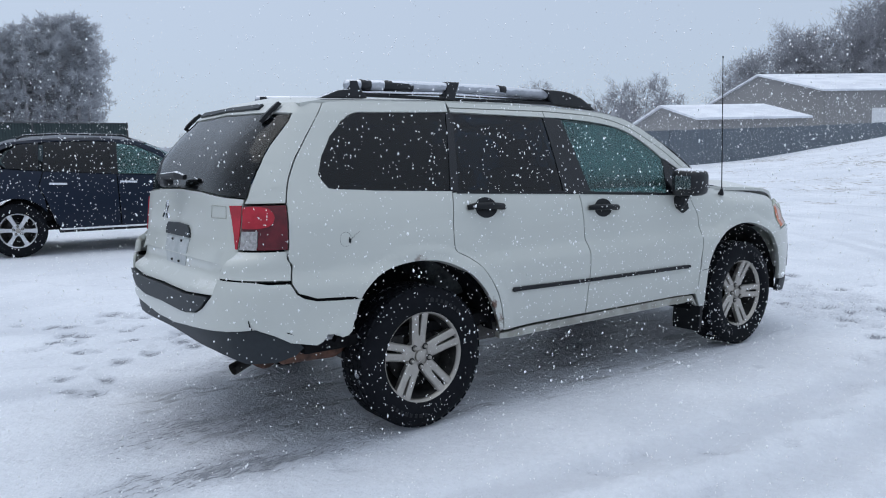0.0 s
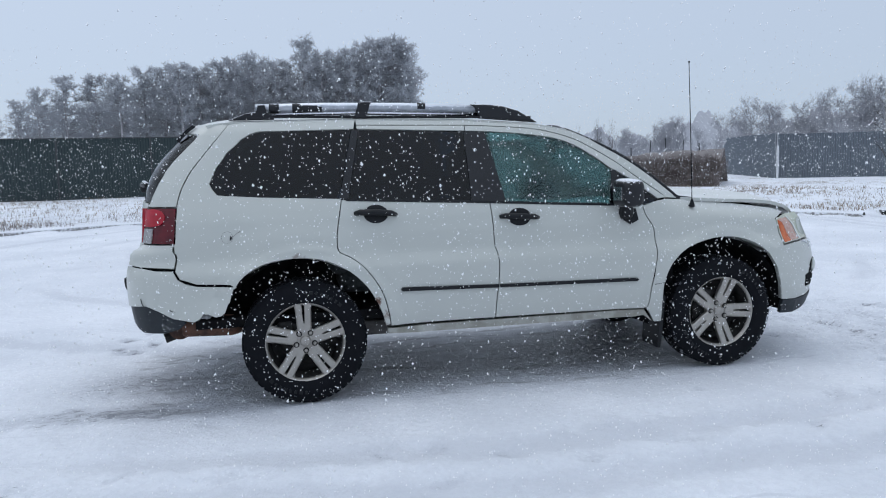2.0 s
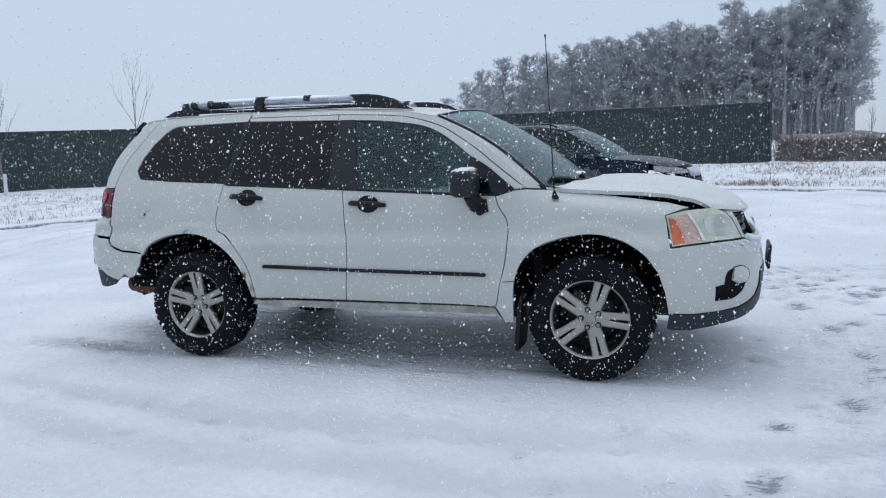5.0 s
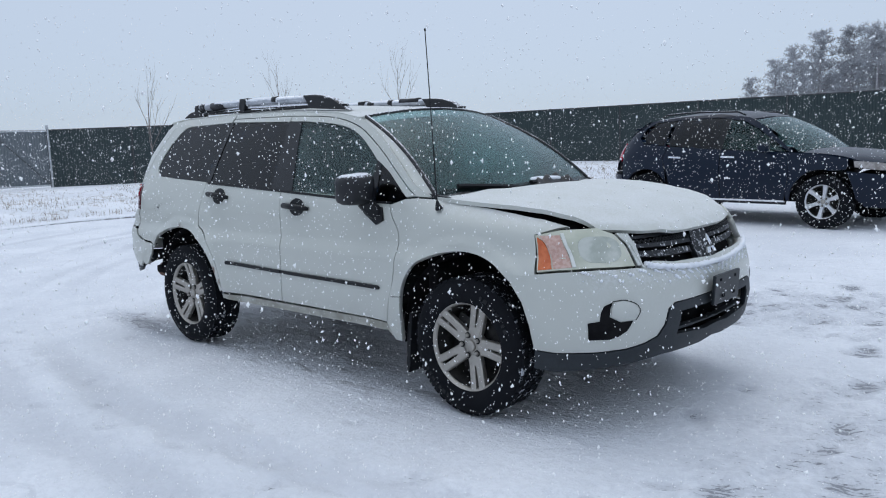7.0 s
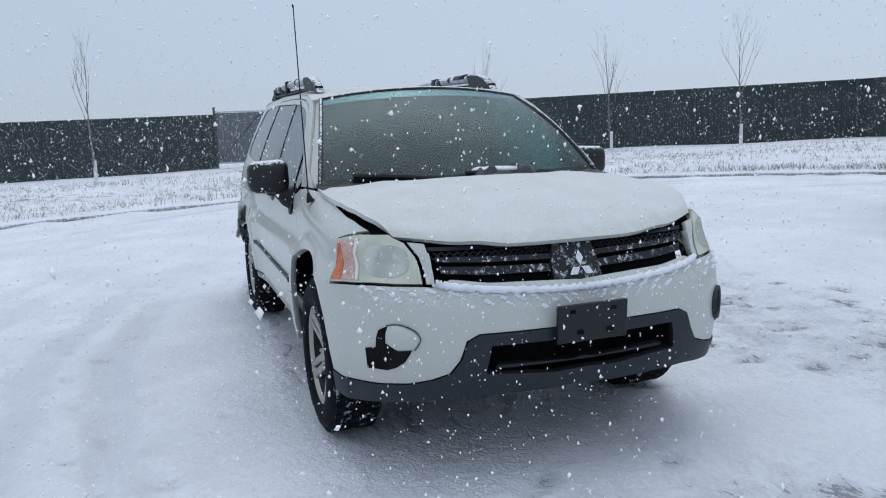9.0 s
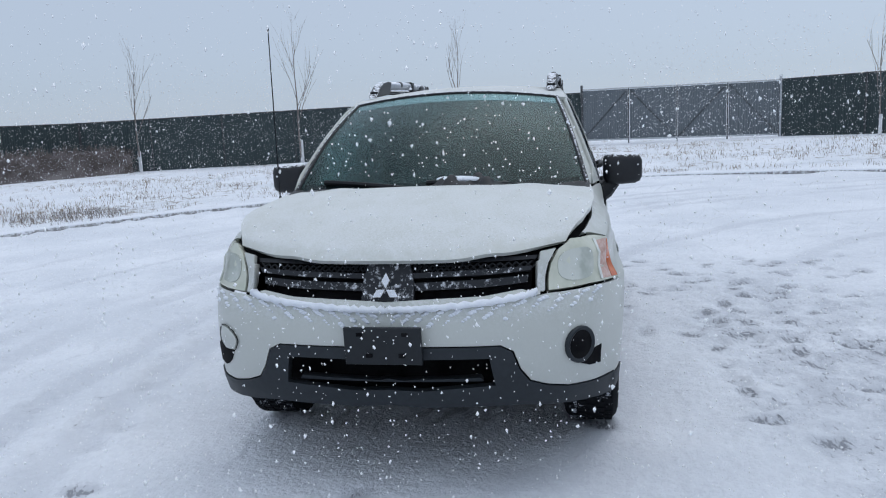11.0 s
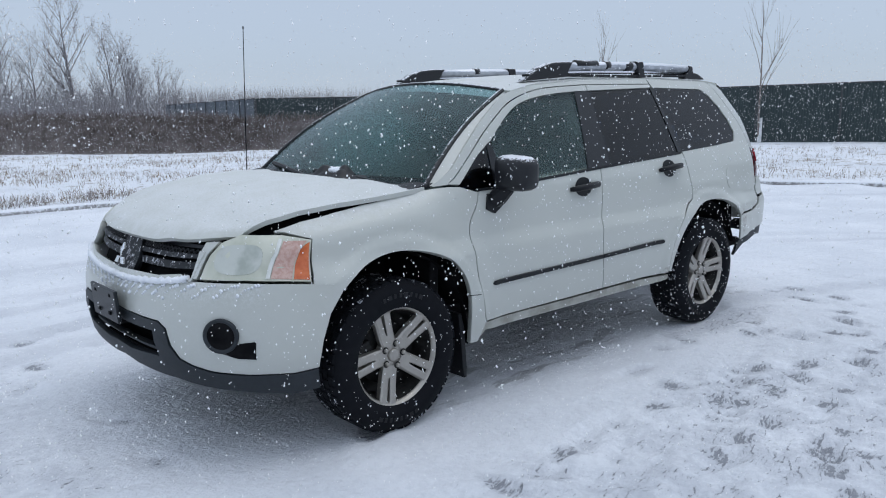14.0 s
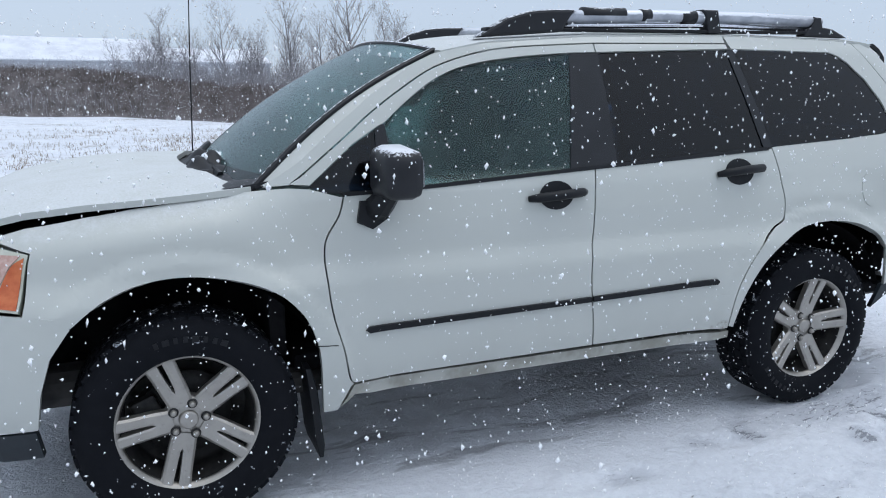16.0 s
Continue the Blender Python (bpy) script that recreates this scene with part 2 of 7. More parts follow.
def mat_siding():
    k = N("tan_metal_siding", 0.6, 0, 0.3)
    x, y, z = k.xyz(k.obj)
    rib = k.math('FRACT', k.math('MULTIPLY', k.math('ADD', x, y), 3.0))
    c = k.mix(k.span(rib, 0.82, 0.95), (0.255, 0.25, 0.25), (0.21, 0.205, 0.205))
    c = k.mix(k.math('MULTIPLY', k.noise(0.8, 4), 0.5), c, (0.29, 0.285, 0.285))
    k.col(c)
    k.bump(rib, 0.3, 0.02)
    return k.m


# haze over the far barns is put into this siding colour
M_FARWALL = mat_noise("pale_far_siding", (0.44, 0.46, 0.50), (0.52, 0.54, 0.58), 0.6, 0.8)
M_NEEDLE = mat_needles()
M_SIDING = mat_siding()


# ---- mesh helpers ----
def from_bm(name, bm, material, smooth=False):
    me = bpy.data.meshes.new(name)
    bm.to_mesh(me)
    bm.free()
    for m in (material if isinstance(material, (list, tuple)) else [material]):
        me.materials.append(m)
    if smooth:
        me.shade_smooth()
    return me


def part(name, bm, material, parent, label="", smooth=False):
    ob = new(name, from_bm(name, bm, material, smooth))
    ob.parent = parent
    if label:
        tagged(ob, label)
    return ob


def thing(name, m, label, category, group="", kind=""):
    ob = new(name)
    ob.empty_display_size = 0.2
    ob.matrix_world = m
    return tagged(ob, label, category, group, kind)


def bm_box(bm, cx, cy, cz, sx, sy, sz, bevel=0.0, rot=None):
    g = bmesh.ops.create_cube(bm, size=1.0)
    vs = g["verts"]
    for v in vs:
        v.co = Vector((v.co.x * sx, v.co.y * sy, v.co.z * sz))
    if bevel:
        es = list({e for v in vs for e in v.link_edges})
        b = bmesh.ops.bevel(bm, geom=es, offset=bevel, segments=2, affect='EDGES', profile=0.5)
        vs = list({v for f in b["faces"] for v in f.verts} | {v for v in vs if v.is_valid})
    for v in vs:
        if rot is not None:
            v.co = rot @ v.co
        v.co += Vector((cx, cy, cz))
    return vs


def bm_tube(bm, pts, radii, n=6, cap=True):
    """A tube through points with a radius at each."""
    rings = []
    last = None
    for i, p in enumerate(pts):
        a = pts[max(i - 1, 0)]
        b = pts[min(i + 1, len(pts) - 1)]
        d = (Vector(b) - Vector(a)).normalized()
        ref = last if last is not None else (Vector((1, 0, 0)) if abs(d.x) < 0.9 else Vector((0, 1, 0)))
        u = (ref - d * ref.dot(d)).normalized()
        last = u
        w = d.cross(u)
        rings.append([bm.verts.new(Vector(p) + (u * math.cos(2 * math.pi * k / n) + w * math.sin(2 * math.pi * k / n)) * radii[i]) for k in range(n)])
    for r0, r1 in zip(rings, rings[1:]):
        for k in range(n):
            bm.faces.new((r0[k], r0[(k + 1) % n], r1[(k + 1) % n], r1[k]))
    if cap:
        bm.faces.new(rings[0][::-1])
        bm.faces.new(rings[-1])
    return rings


def mesh_py(name, verts, faces, material, smooth=False):
    me = bpy.data.meshes.new(name)
    me.from_pydata(verts, [], faces)
    me.materials.append(material)
    me.update()
    if smooth:
        me.shade_smooth()
    return me


# ---- ground ----


def fbm(x, y, s, seed=0.0):
    """Cheap smooth value noise for arrays."""
    out = 0
    for k, (a, b, w) in enumerate(((1.0, 0.37, 1.0), (-0.61, 1.13, 0.8), (1.9, 1.4, 0.5), (-2.3, 1.7, 0.4), (3.7, -2.9, 0.25), (4.9, 4.1, 0.2))):
        out = out + w * np.sin((x * a + y * b) * s + seed * (k + 1) * 1.7 + 1.3 * np.sin((y * a - x * b) * s * 0.7 + seed + k))
    return out / 3.15


def kerb_distance(x, y):
    """Signed distance outwards from the kerb line: a turning circle that opens into the road towards +x."""
    r = np.hypot(x - CX, y - CY) - CR
    road = np.abs(y - CY) - MOUTH
    return np.where(np.asarray(x) > CX, np.minimum(r, road), r)


def smooth01(v, a, b):
    t = np.clip((v - a) / (b - a), 0, 1)
    return t * t * (3 - 2 * t)


def ground_z(x, y):
    x, y = np.asarray(x, float), np.asarray(y, float)
    z = 0.0165 * np.clip(y, -40, 60) * smooth01(np.hypot(x, y), 0.8, 4.0)
    d = kerb_distance(x, y)
    z = z + 0.085 * smooth01(d, 0.06, 0.26) + 0.105 * smooth01(d, 0.3, 5)
    z = z + 0.05 * fbm(x, y, 0.5, 3) * smooth01(d, 0.3, 2)
    # low rise beside the road
    z = z + 2.6 * smooth01(x - 0.55 * np.maximum(y - 6, 0), 18, 50) * smooth01(y, -60, 0) * smooth01(-y, -42, -8)
    # ruts, clods and footprints in the driven snow
    near = 1 - smooth01(np.hypot(x - 0.5, y - 1), 9, 14)
    rr = np.hypot(x - 0.3, y - 7.1) + 0.12 * fbm(x, y, 0.6, 1)
    ruts = 0.0
    crumb = fbm(x, y, 9.0, 12)
    for ri in RUTS:
        ruts = ruts - 0.013 * np.exp(-((rr - ri) / 0.12) ** 2) + (0.005 + 0.007 * crumb) * np.exp(-((np.abs(rr - ri) - 0.20) / 0.09) ** 2)
    ruts = ruts * smooth01(fbm(x, y, 0.33, 6), -0.45, 0.25)
    clods = 0.018 * fbm(x, y, 5.5, 2) * np.clip(fbm(x, y, 1.6, 4) + 0.4, 0, 1) + 0.006 * fbm(x, y, 17.0, 7) + 0.004 * fbm(x, y, 31.0, 15)
    under = (1 - smooth01(np.abs(x + 0.1), 1.6, 2.6)) * (1 - smooth01(np.abs(y), 0.6, 1.2))
    return z + near * (ruts + clods) * (1 - 0.75 * under) - 0.004 * under


def build_ground():
    def axis(c, fine, half, top):
        a, s, v = [0.0], fine, 0.0
        while v < top:
            if v > half:
                s *= 1.09
            v += s
            a.append(v)
        a = np.array(a)
        return np.concatenate([c - a[:0:-1], c + a])
    xs, ys = axis(0.5, 0.031, 5.2, 700), axis(0.3, 0.031, 5.2, 700)
    X, Y = np.meshgrid(xs, ys)
    Z = ground_z(X, Y)
    W = np.zeros_like(Z)
    crumb = fbm(X, Y, 11.0, 19)

    def tread(px, py, a, depth, length, width, wear):
        """One footprint: a dent with a pushed-up rim, worn through at its toe or heel."""
        near = (np.abs(xs - px) < .6).nonzero()[0], (np.abs(ys - py) < .6).nonzero()[0]
        sl = (slice(near[1][0], near[1][-1] + 1), slice(near[0][0], near[0][-1] + 1))
        dx, dy = X[sl] - px, Y[sl] - py
        u, v = dx * math.cos(a) + dy * math.sin(a), -dx * math.sin(a) + dy * math.cos(a)
        q = (u / length) ** 2 + (v / width) ** 2
        Z[sl] += -depth * np.exp(-q ** 2) + (.32 + .25 * crumb[sl]) * depth * np.exp(-((np.sqrt(q) - 1.4) / .36) ** 2)
        W[sl] = np.maximum(W[sl], wear * np.exp(-(((u - .45 * length) / (.65 * length)) ** 2 + (v / (1.1 * width)) ** 2)))
    # trodden path along the side and round the front
    r = np.random.RandomState(5)
    for k in range(300):
        if k < 190:
            px, py = r.uniform(-2.8, 4.2), r.normal(2.2, .62)
            py = py + .10 * (px + .5)
        elif k < 250:
            px, py = r.normal(3.5, .7), r.uniform(-3.0, 1.6)
        else:
            px, py = r.uniform(-3.4, 2.2), r.normal(-2.0, .32)
        a = r.uniform(0, 6.28) if k % 3 else r.normal(.3, .4)
        tread(px, py, a, r.uniform(.008, .020), r.uniform(.10, .18), r.uniform(.045, .085), (1.15 if r.uniform() < .6 else .6) * (1.0 if k < 250 else .35))
    soft = np.exp(-((X - .9) / 3.2) ** 4 - ((Y - 2.2 - .10 * X) / 1.2) ** 4) + .7 * np.exp(-((X - 3.4) / 1.0) ** 4 - ((Y + .7) / 2.3) ** 4) + .6 * np.exp(-((X + .6) / 2.6) ** 4 - ((Y + 2.05) / .45) ** 4)
    Z += soft * (.010 * np.abs(fbm(X, Y, 13.0, 31)) + .007 * fbm(X, Y, 27.0, 33) + .004 * fbm(X, Y, 47.0, 35))
    # a single tyre's track through the trodden snow
    ax, ay, bx, by = -1.0, 1.42, 4.2, 3.75
    L = math.hypot(bx - ax, by - ay)
    u = ((X - ax) * (bx - ax) + (Y - ay) * (by - ay)) / L
    v = (-(X - ax) * (by - ay) + (Y - ay) * (bx - ax)) / L + .05 * np.sin(u * 1.3)
    inside = smooth01(u, 0, .6) * (1 - smooth01(u, L - .6, L))
    lugs = .5 + .5 * np.sin(2 * math.pi * (u + .35 * np.abs(v)) / .135)
    Z += inside * (-.010 * np.exp(-(v / .10) ** 4) * (.5 + lugs) + .008 * np.exp(-((np.abs(v) - .15) / .04) ** 2))
    W = np.maximum(W, inside * .75 * np.exp(-(v / .095) ** 4) * lugs * smooth01(fbm(X, Y, 2.1, 8), -.3, .3))
    # scraped ground where the rear wheel spun
    W = np.maximum(W, .95 * np.exp(-((X + 2.35) / .75) ** 2 - ((Y + .78 + .10 * (X + 2.3)) / .16) ** 2))
    W = np.maximum(W, .85 * np.exp(-((X + 2.3) / .55) ** 2 - ((Y + .10) / .35) ** 2))
    W = np.maximum(W, .9 * np.exp(-((X + 2.75) / .10) ** 2 - ((Y + .62) / .09) ** 2))
    W = np.maximum(W, (.36 + .30 * crumb) * np.exp(-((X - .9) / 2.6) ** 4 - ((Y - 2.3 - .10 * X) / .95) ** 4))
    W = np.maximum(W, (.38 + .25 * crumb) * np.exp(-((X - 3.3) / .9) ** 4 - ((Y + .8) / 2.0) ** 4))
    W = np.maximum(W, .65 * np.exp(-((X + 1.5) / .6) ** 2 - ((Y - 1.0) / .16) ** 2))
    nx, ny = len(xs), len(ys)
    me = bpy.data.meshes.new("ground")
    co = np.stack([X.ravel(), Y.ravel(), Z.ravel()], 1)
    i = np.arange((nx - 1) * (ny - 1))
    a = (i // (nx - 1)) * nx + i % (nx - 1)
    f = np.stack([a, a + 1, a + nx + 1, a + nx], 1)
    me.vertices.add(len(co))
    me.vertices.foreach_set("co", co.ravel())
    me.loops.add(f.size)
    me.loops.foreach_set("vertex_index", f.ravel())
    me.polygons.add(len(f))
    me.polygons.foreach_set("loop_start", np.arange(len(f)) * 4)
    me.update(calc_edges=True)
    me.attributes.new("worn", 'FLOAT', 'POINT').data.foreach_set("value", W.ravel())
    me.shade_smooth()
    me.materials.append(M_GROUND)
    return tagged(new("ground", me), "snow-covered ground with tyre tracks, slush and dead grass", "ground", kind="structure")


ground = build_ground()


def gz(x, y):
    return float(ground_z(x, y))


def build_kerb():
    a0 = math.asin(MOUTH / CR)
    pts = [(CX + CR * math.cos(a), CY + CR * math.sin(a)) for a in np.linspace(a0, 2 * math.pi - a0, 110)]
    prof = [(-0.02, -0.10), (-0.02, 0.055), (0.0, 0.078), (0.03, 0.088), (0.13, 0.090), (0.15, 0.08), (0.15, -0.1)]
    verts, faces = [], []
    for i, p in enumerate(pts):
        a, b = pts[max(i - 1, 0)], pts[min(i + 1, len(pts) - 1)]
        tx, ty = b[0] - a[0], b[1] - a[1]
        l = math.hypot(tx, ty)
        ox, oy = ty / l, -tx / l
        base = 0.0165 * p[1]
        for d, h in prof:
            verts.append((p[0] + ox * d, p[1] + oy * d, base + h + 0.008 * math.sin(i * 1.7 + d * 30)))
    n = len(prof)
    for i in range(len(pts) - 1):
        for k in range(n - 1):
            faces.append((i * n + k, i * n + k + 1, (i + 1) * n + k + 1, (i + 1) * n + k))
    ob = new("kerb", mesh_py("kerb", verts, faces, M_KERB, True))
    return tagged(ob, "low concrete kerb half buried in snow along the verge", "kerb", kind="structure")


build_kerb()


# ---- fences ----
def fence_run(x0, y0, x1, y1, h0, h1, material, label, span=3.0, name="fence", posts=M_GALV, z0=None, z1=None, round_top=False, rail=True):
    """Chain-link fence with privacy slats from one point to another: a panel per bay, posts and a top rail."""
    length = math.hypot(x1 - x0, y1 - y0)
    n = max(1, round(length / span))
    z0 = gz(x0, y0) if z0 is None else z0
    z1 = gz(x1, y1) if z1 is None else z1
    ang = math.degrees(math.atan2(y1 - y0, x1 - x0))
    ob = thing(name, pose(x0, y0, 0, 0, 0, ang), label, name, kind="structure")
    for i in range(n):
        a, b = i / n, (i + 1) / n
        za, zb = z0 + (z1 - z0) * a, z0 + (z1 - z0) * b
        ha, hb = h0 + (h1 - h0) * a, h0 + (h1 - h0) * b
        bm = bmesh.new()
        k = 6
        grid = []
        for j in range(k + 1):
            t = j / k
            xx = length * (a + (b - a) * t)
            bulge = 0.03 * math.sin(math.pi * t) * math.sin(i * 2.1)
            col = []
            for q in range(4):
                s = q / 3
                zz = za + (zb - za) * t - 0.05 + s * (ha + (hb - ha) * t + 0.05) + (0.012 * math.sin(i * 5.1 + j * 2.3) if q == 3 else 0)
                col.append(bm.verts.new((xx, bulge * math.sin(math.pi * s), zz)))
            grid.append(col)
        for j in range(k):
            for q in range(3):
                bm.faces.new((grid[j][q], grid[j + 1][q], grid[j + 1][q + 1], grid[j][q + 1]))
        bmesh.ops.solidify(bm, geom=bm.faces[:], thickness=0.025)
        part("panel", bm, material, ob)
    for i in range(n + 1):
        a = i / n
        bm = bmesh.new()
        zb = z0 + (z1 - z0) * a
        bm_tube(bm, [(length * a, 0.06, zb - 0.1), (length * a, 0.06, zb + h0 + (h1 - h0) * a + 0.03)], [0.03, 0.03], 8)
        part("post", bm, posts, ob)
    if rail:
        bm = bmesh.new()
        bm_tube(bm, [(0, 0.05, z0 + h0), (length, 0.05, z1 + h1)], [0.021, 0.021], 8)
        part("top_rail", bm, posts, ob)
    return ob


GREEN = "dark green slatted chain-link fence behind the snowy verge"
M_DARKPOST = mat_noise("dark_post", (0.05, 0.055, 0.06), (0.08, 0.085, 0.09), 9, 0.6)
FENCE = [(3.7, 24.9), (-17.5, 23.0), (-26.3, 8.0), (-27.6, 0.7), (-24.0, -19.5), (-13.0, -26.5)]
for i, ((xa, ya), (xb, yb)) in enumerate(zip(FENCE, FENCE[1:])):
    if i == 2:
        continue
    fence_run(xa, ya, xb, yb, 2.1, 2.1, M_FENCE, GREEN, posts=M_DARKPOST)


def build_gate():
    (xa, ya), (xb, yb) = FENCE[2], FENCE[3]
    L = math.hypot(xb - xa, yb - ya)
    ob = thing("gate", pose(xa, ya, gz(xa, ya) + 0.02, 0, 0, math.degrees(math.atan2(yb - ya, xb - xa))),
               "grey slatted sliding gate with a bare galvanised frame", "gate")
    n = 4
    for i in range(n):
        bm = bmesh.new()
        bm_box(bm, L * (i + 0.5) / n, 0, 1.05, L / n - 0.08, 0.03, 1.95)
        part("panel", bm, M_GATE, ob)
        bm = bmesh.new()
        a, b = (L * i / n + 0.05, 0.1), (L * (i + 1) / n - 0.05, 2.0)
        if i % 2:
            a, b = (a[0], b[1]), (b[0], a[1])
        bm_tube(bm, [(a[0], 0.04, a[1]), (b[0], 0.04, b[1])], [0.014, 0.014], 6)
        part("brace", bm, M_DARKPOST, ob)
    for i in range(n + 1):
        bm = bmesh.new()
        ends = i in (0, n)
        bm_tube(bm, [(L * i / n, 0.045, -0.1), (L * i / n, 0.045, 2.25 if ends else 2.05)], [0.05 if ends else 0.028] * 2, 8)
        part("post", bm, M_DARKPOST if i else M_GALV, ob)
    for z in (0.06, 2.07):
        bm = bmesh.new()
        bm_tube(bm, [(0, 0.045, z), (L, 0.045, z)], [0.03, 0.03], 8)
        part("rail", bm, M_GALV, ob)


build_gate()

# ---- vehicles: body surfaces ----
class Shape:
    """A car body as one closed surface. u runs along the right side like x, then round the corner to the middle of the nose
    (u = x0f + 1.3) or of the tail (u = -x0r - 1.3)."""

    def __init__(self, wz, fz, rz, nf, nr, x0f, x0r, hubs, arch, shoulder=()):
        self.shoulder = shoulder
        self.wz, self.fz, self.rz, self.nf, self.nr, self.x0f, self.x0r, self.hubs, self.arch = wz, fz, rz, nf, nr, x0f, x0r, hubs, arch

    @staticmethod
    def at(table, z):
        return float(np.interp(z, [a for a, b in table], [b for a, b in table]))

    def raw(self, u, z):
        w, x0 = self.at(self.wz, z), self.x0f if u > 0 else self.x0r
        if abs(u) <= x0:
            x, y = u, w
        else:
            t = min((abs(u) - x0) / 1.3, 1.0)
            n = self.nf if u > 0 else self.nr
            l = (t ** n + (1 - t) ** n) ** (1 / n)
            e = self.at(self.fz, z) if u > 0 else -self.at(self.rz, z)
            x, y = math.copysign(x0 + (e - x0) * t / l, u), w * (1 - t) / l
        for hx in self.hubs:
            d = math.hypot(x - hx, z - 0.36)
            if y > 0.6 * w and z < 1.13:
                for top, run, lift in ((0.088, 0.035, 0.016), (0.25, 0.16, 0.016)):
                    k = min(max((self.arch + top - d) / run, 0.0), 1.0)
                    y += lift * k * k * (3 - 2 * k)
        if self.shoulder and x > 0.95:
            k = min(max((z - self.at(self.shoulder, x) + 0.10) / 0.10, 0.0), 1.0)
            y -= 0.07 * k ** 1.7 * min((x - 0.95) / 0.25, 1.0)
        return Vector((x, -y, z))

    def point(self, u, z, off=0.0):
        p = self.raw(u, z)
        if off:
            e = 0.004
            a = self.raw(u + e, z) - self.raw(u - e, z)
            b = self.raw(u, z + e) - self.raw(u, z - e)
            p = p + a.cross(b).normalized() * off
        return p

    def normal(self, u, z):
        return (self.point(u, z, 0.01) - self.raw(u, z)).normalized()

    def ux(self, x, z):
        """u of a place on the side at x, also past the start of the corners."""
        x0 = self.x0f if x > 0 else self.x0r
        if abs(x) <= x0:
            return x
        n = self.nf if x > 0 else self.nr
        e = self.at(self.fz, z) if x > 0 else -self.at(self.rz, z)
        a = min((abs(x) - x0) / (e - x0), 1.0)
        b = max(1 - a ** n, 0.0) ** (1 / n)
        return math.copysign(x0 + 1.3 * a / (a + b), x)

    def side(self, pts):
        return [(self.ux(x, z), z) for x, z in pts]


def bow(pts, n=4):
    """A smooth curve through points."""
    out = []
    for i in range(len(pts) - 1):
        p0, p1, p2, p3 = pts[max(i - 1, 0)], pts[i], pts[i + 1], pts[min(i + 2, len(pts) - 1)]
        for k in range(n):
            t = k / n
            out.append(tuple(0.5 * (2 * b + (c - a) * t + (2 * a - 5 * b + 4 * c - d) * t * t + (3 * b - a - 3 * c + d) * t ** 3)
                             for a, b, c, d in zip(p0, p1, p2, p3)))
    return out + [tuple(pts[-1])]


def shrink(poly, d):
    """The outline moved inwards by d."""
    area = sum(a[0] * b[1] - b[0] * a[1] for a, b in zip(poly, poly[1:] + poly[:1]))
    s = 1 if area > 0 else -1
    out = []
    n = len(poly)
    for i in range(n):
        a, b, c = poly[i - 1], poly[i], poly[(i + 1) % n]
        e1, e2 = Vector((b[0] - a[0], b[1] - a[1])), Vector((c[0] - b[0], c[1] - b[1]))
        if e1.length < 1e-6 or e2.length < 1e-6:
            out.append(b)
            continue
        n1, n2 = Vector((-e1.y, e1.x)).normalized() * s, Vector((-e2.y, e2.x)).normalized() * s
        m = n1 + n2
        if m.length < 0.3:
            m = n1
        m = m.normalized() * (d / max(0.5, m.normalized().dot(n1)))
        out.append((b[0] + m.x, b[1] + m.y))
    return out


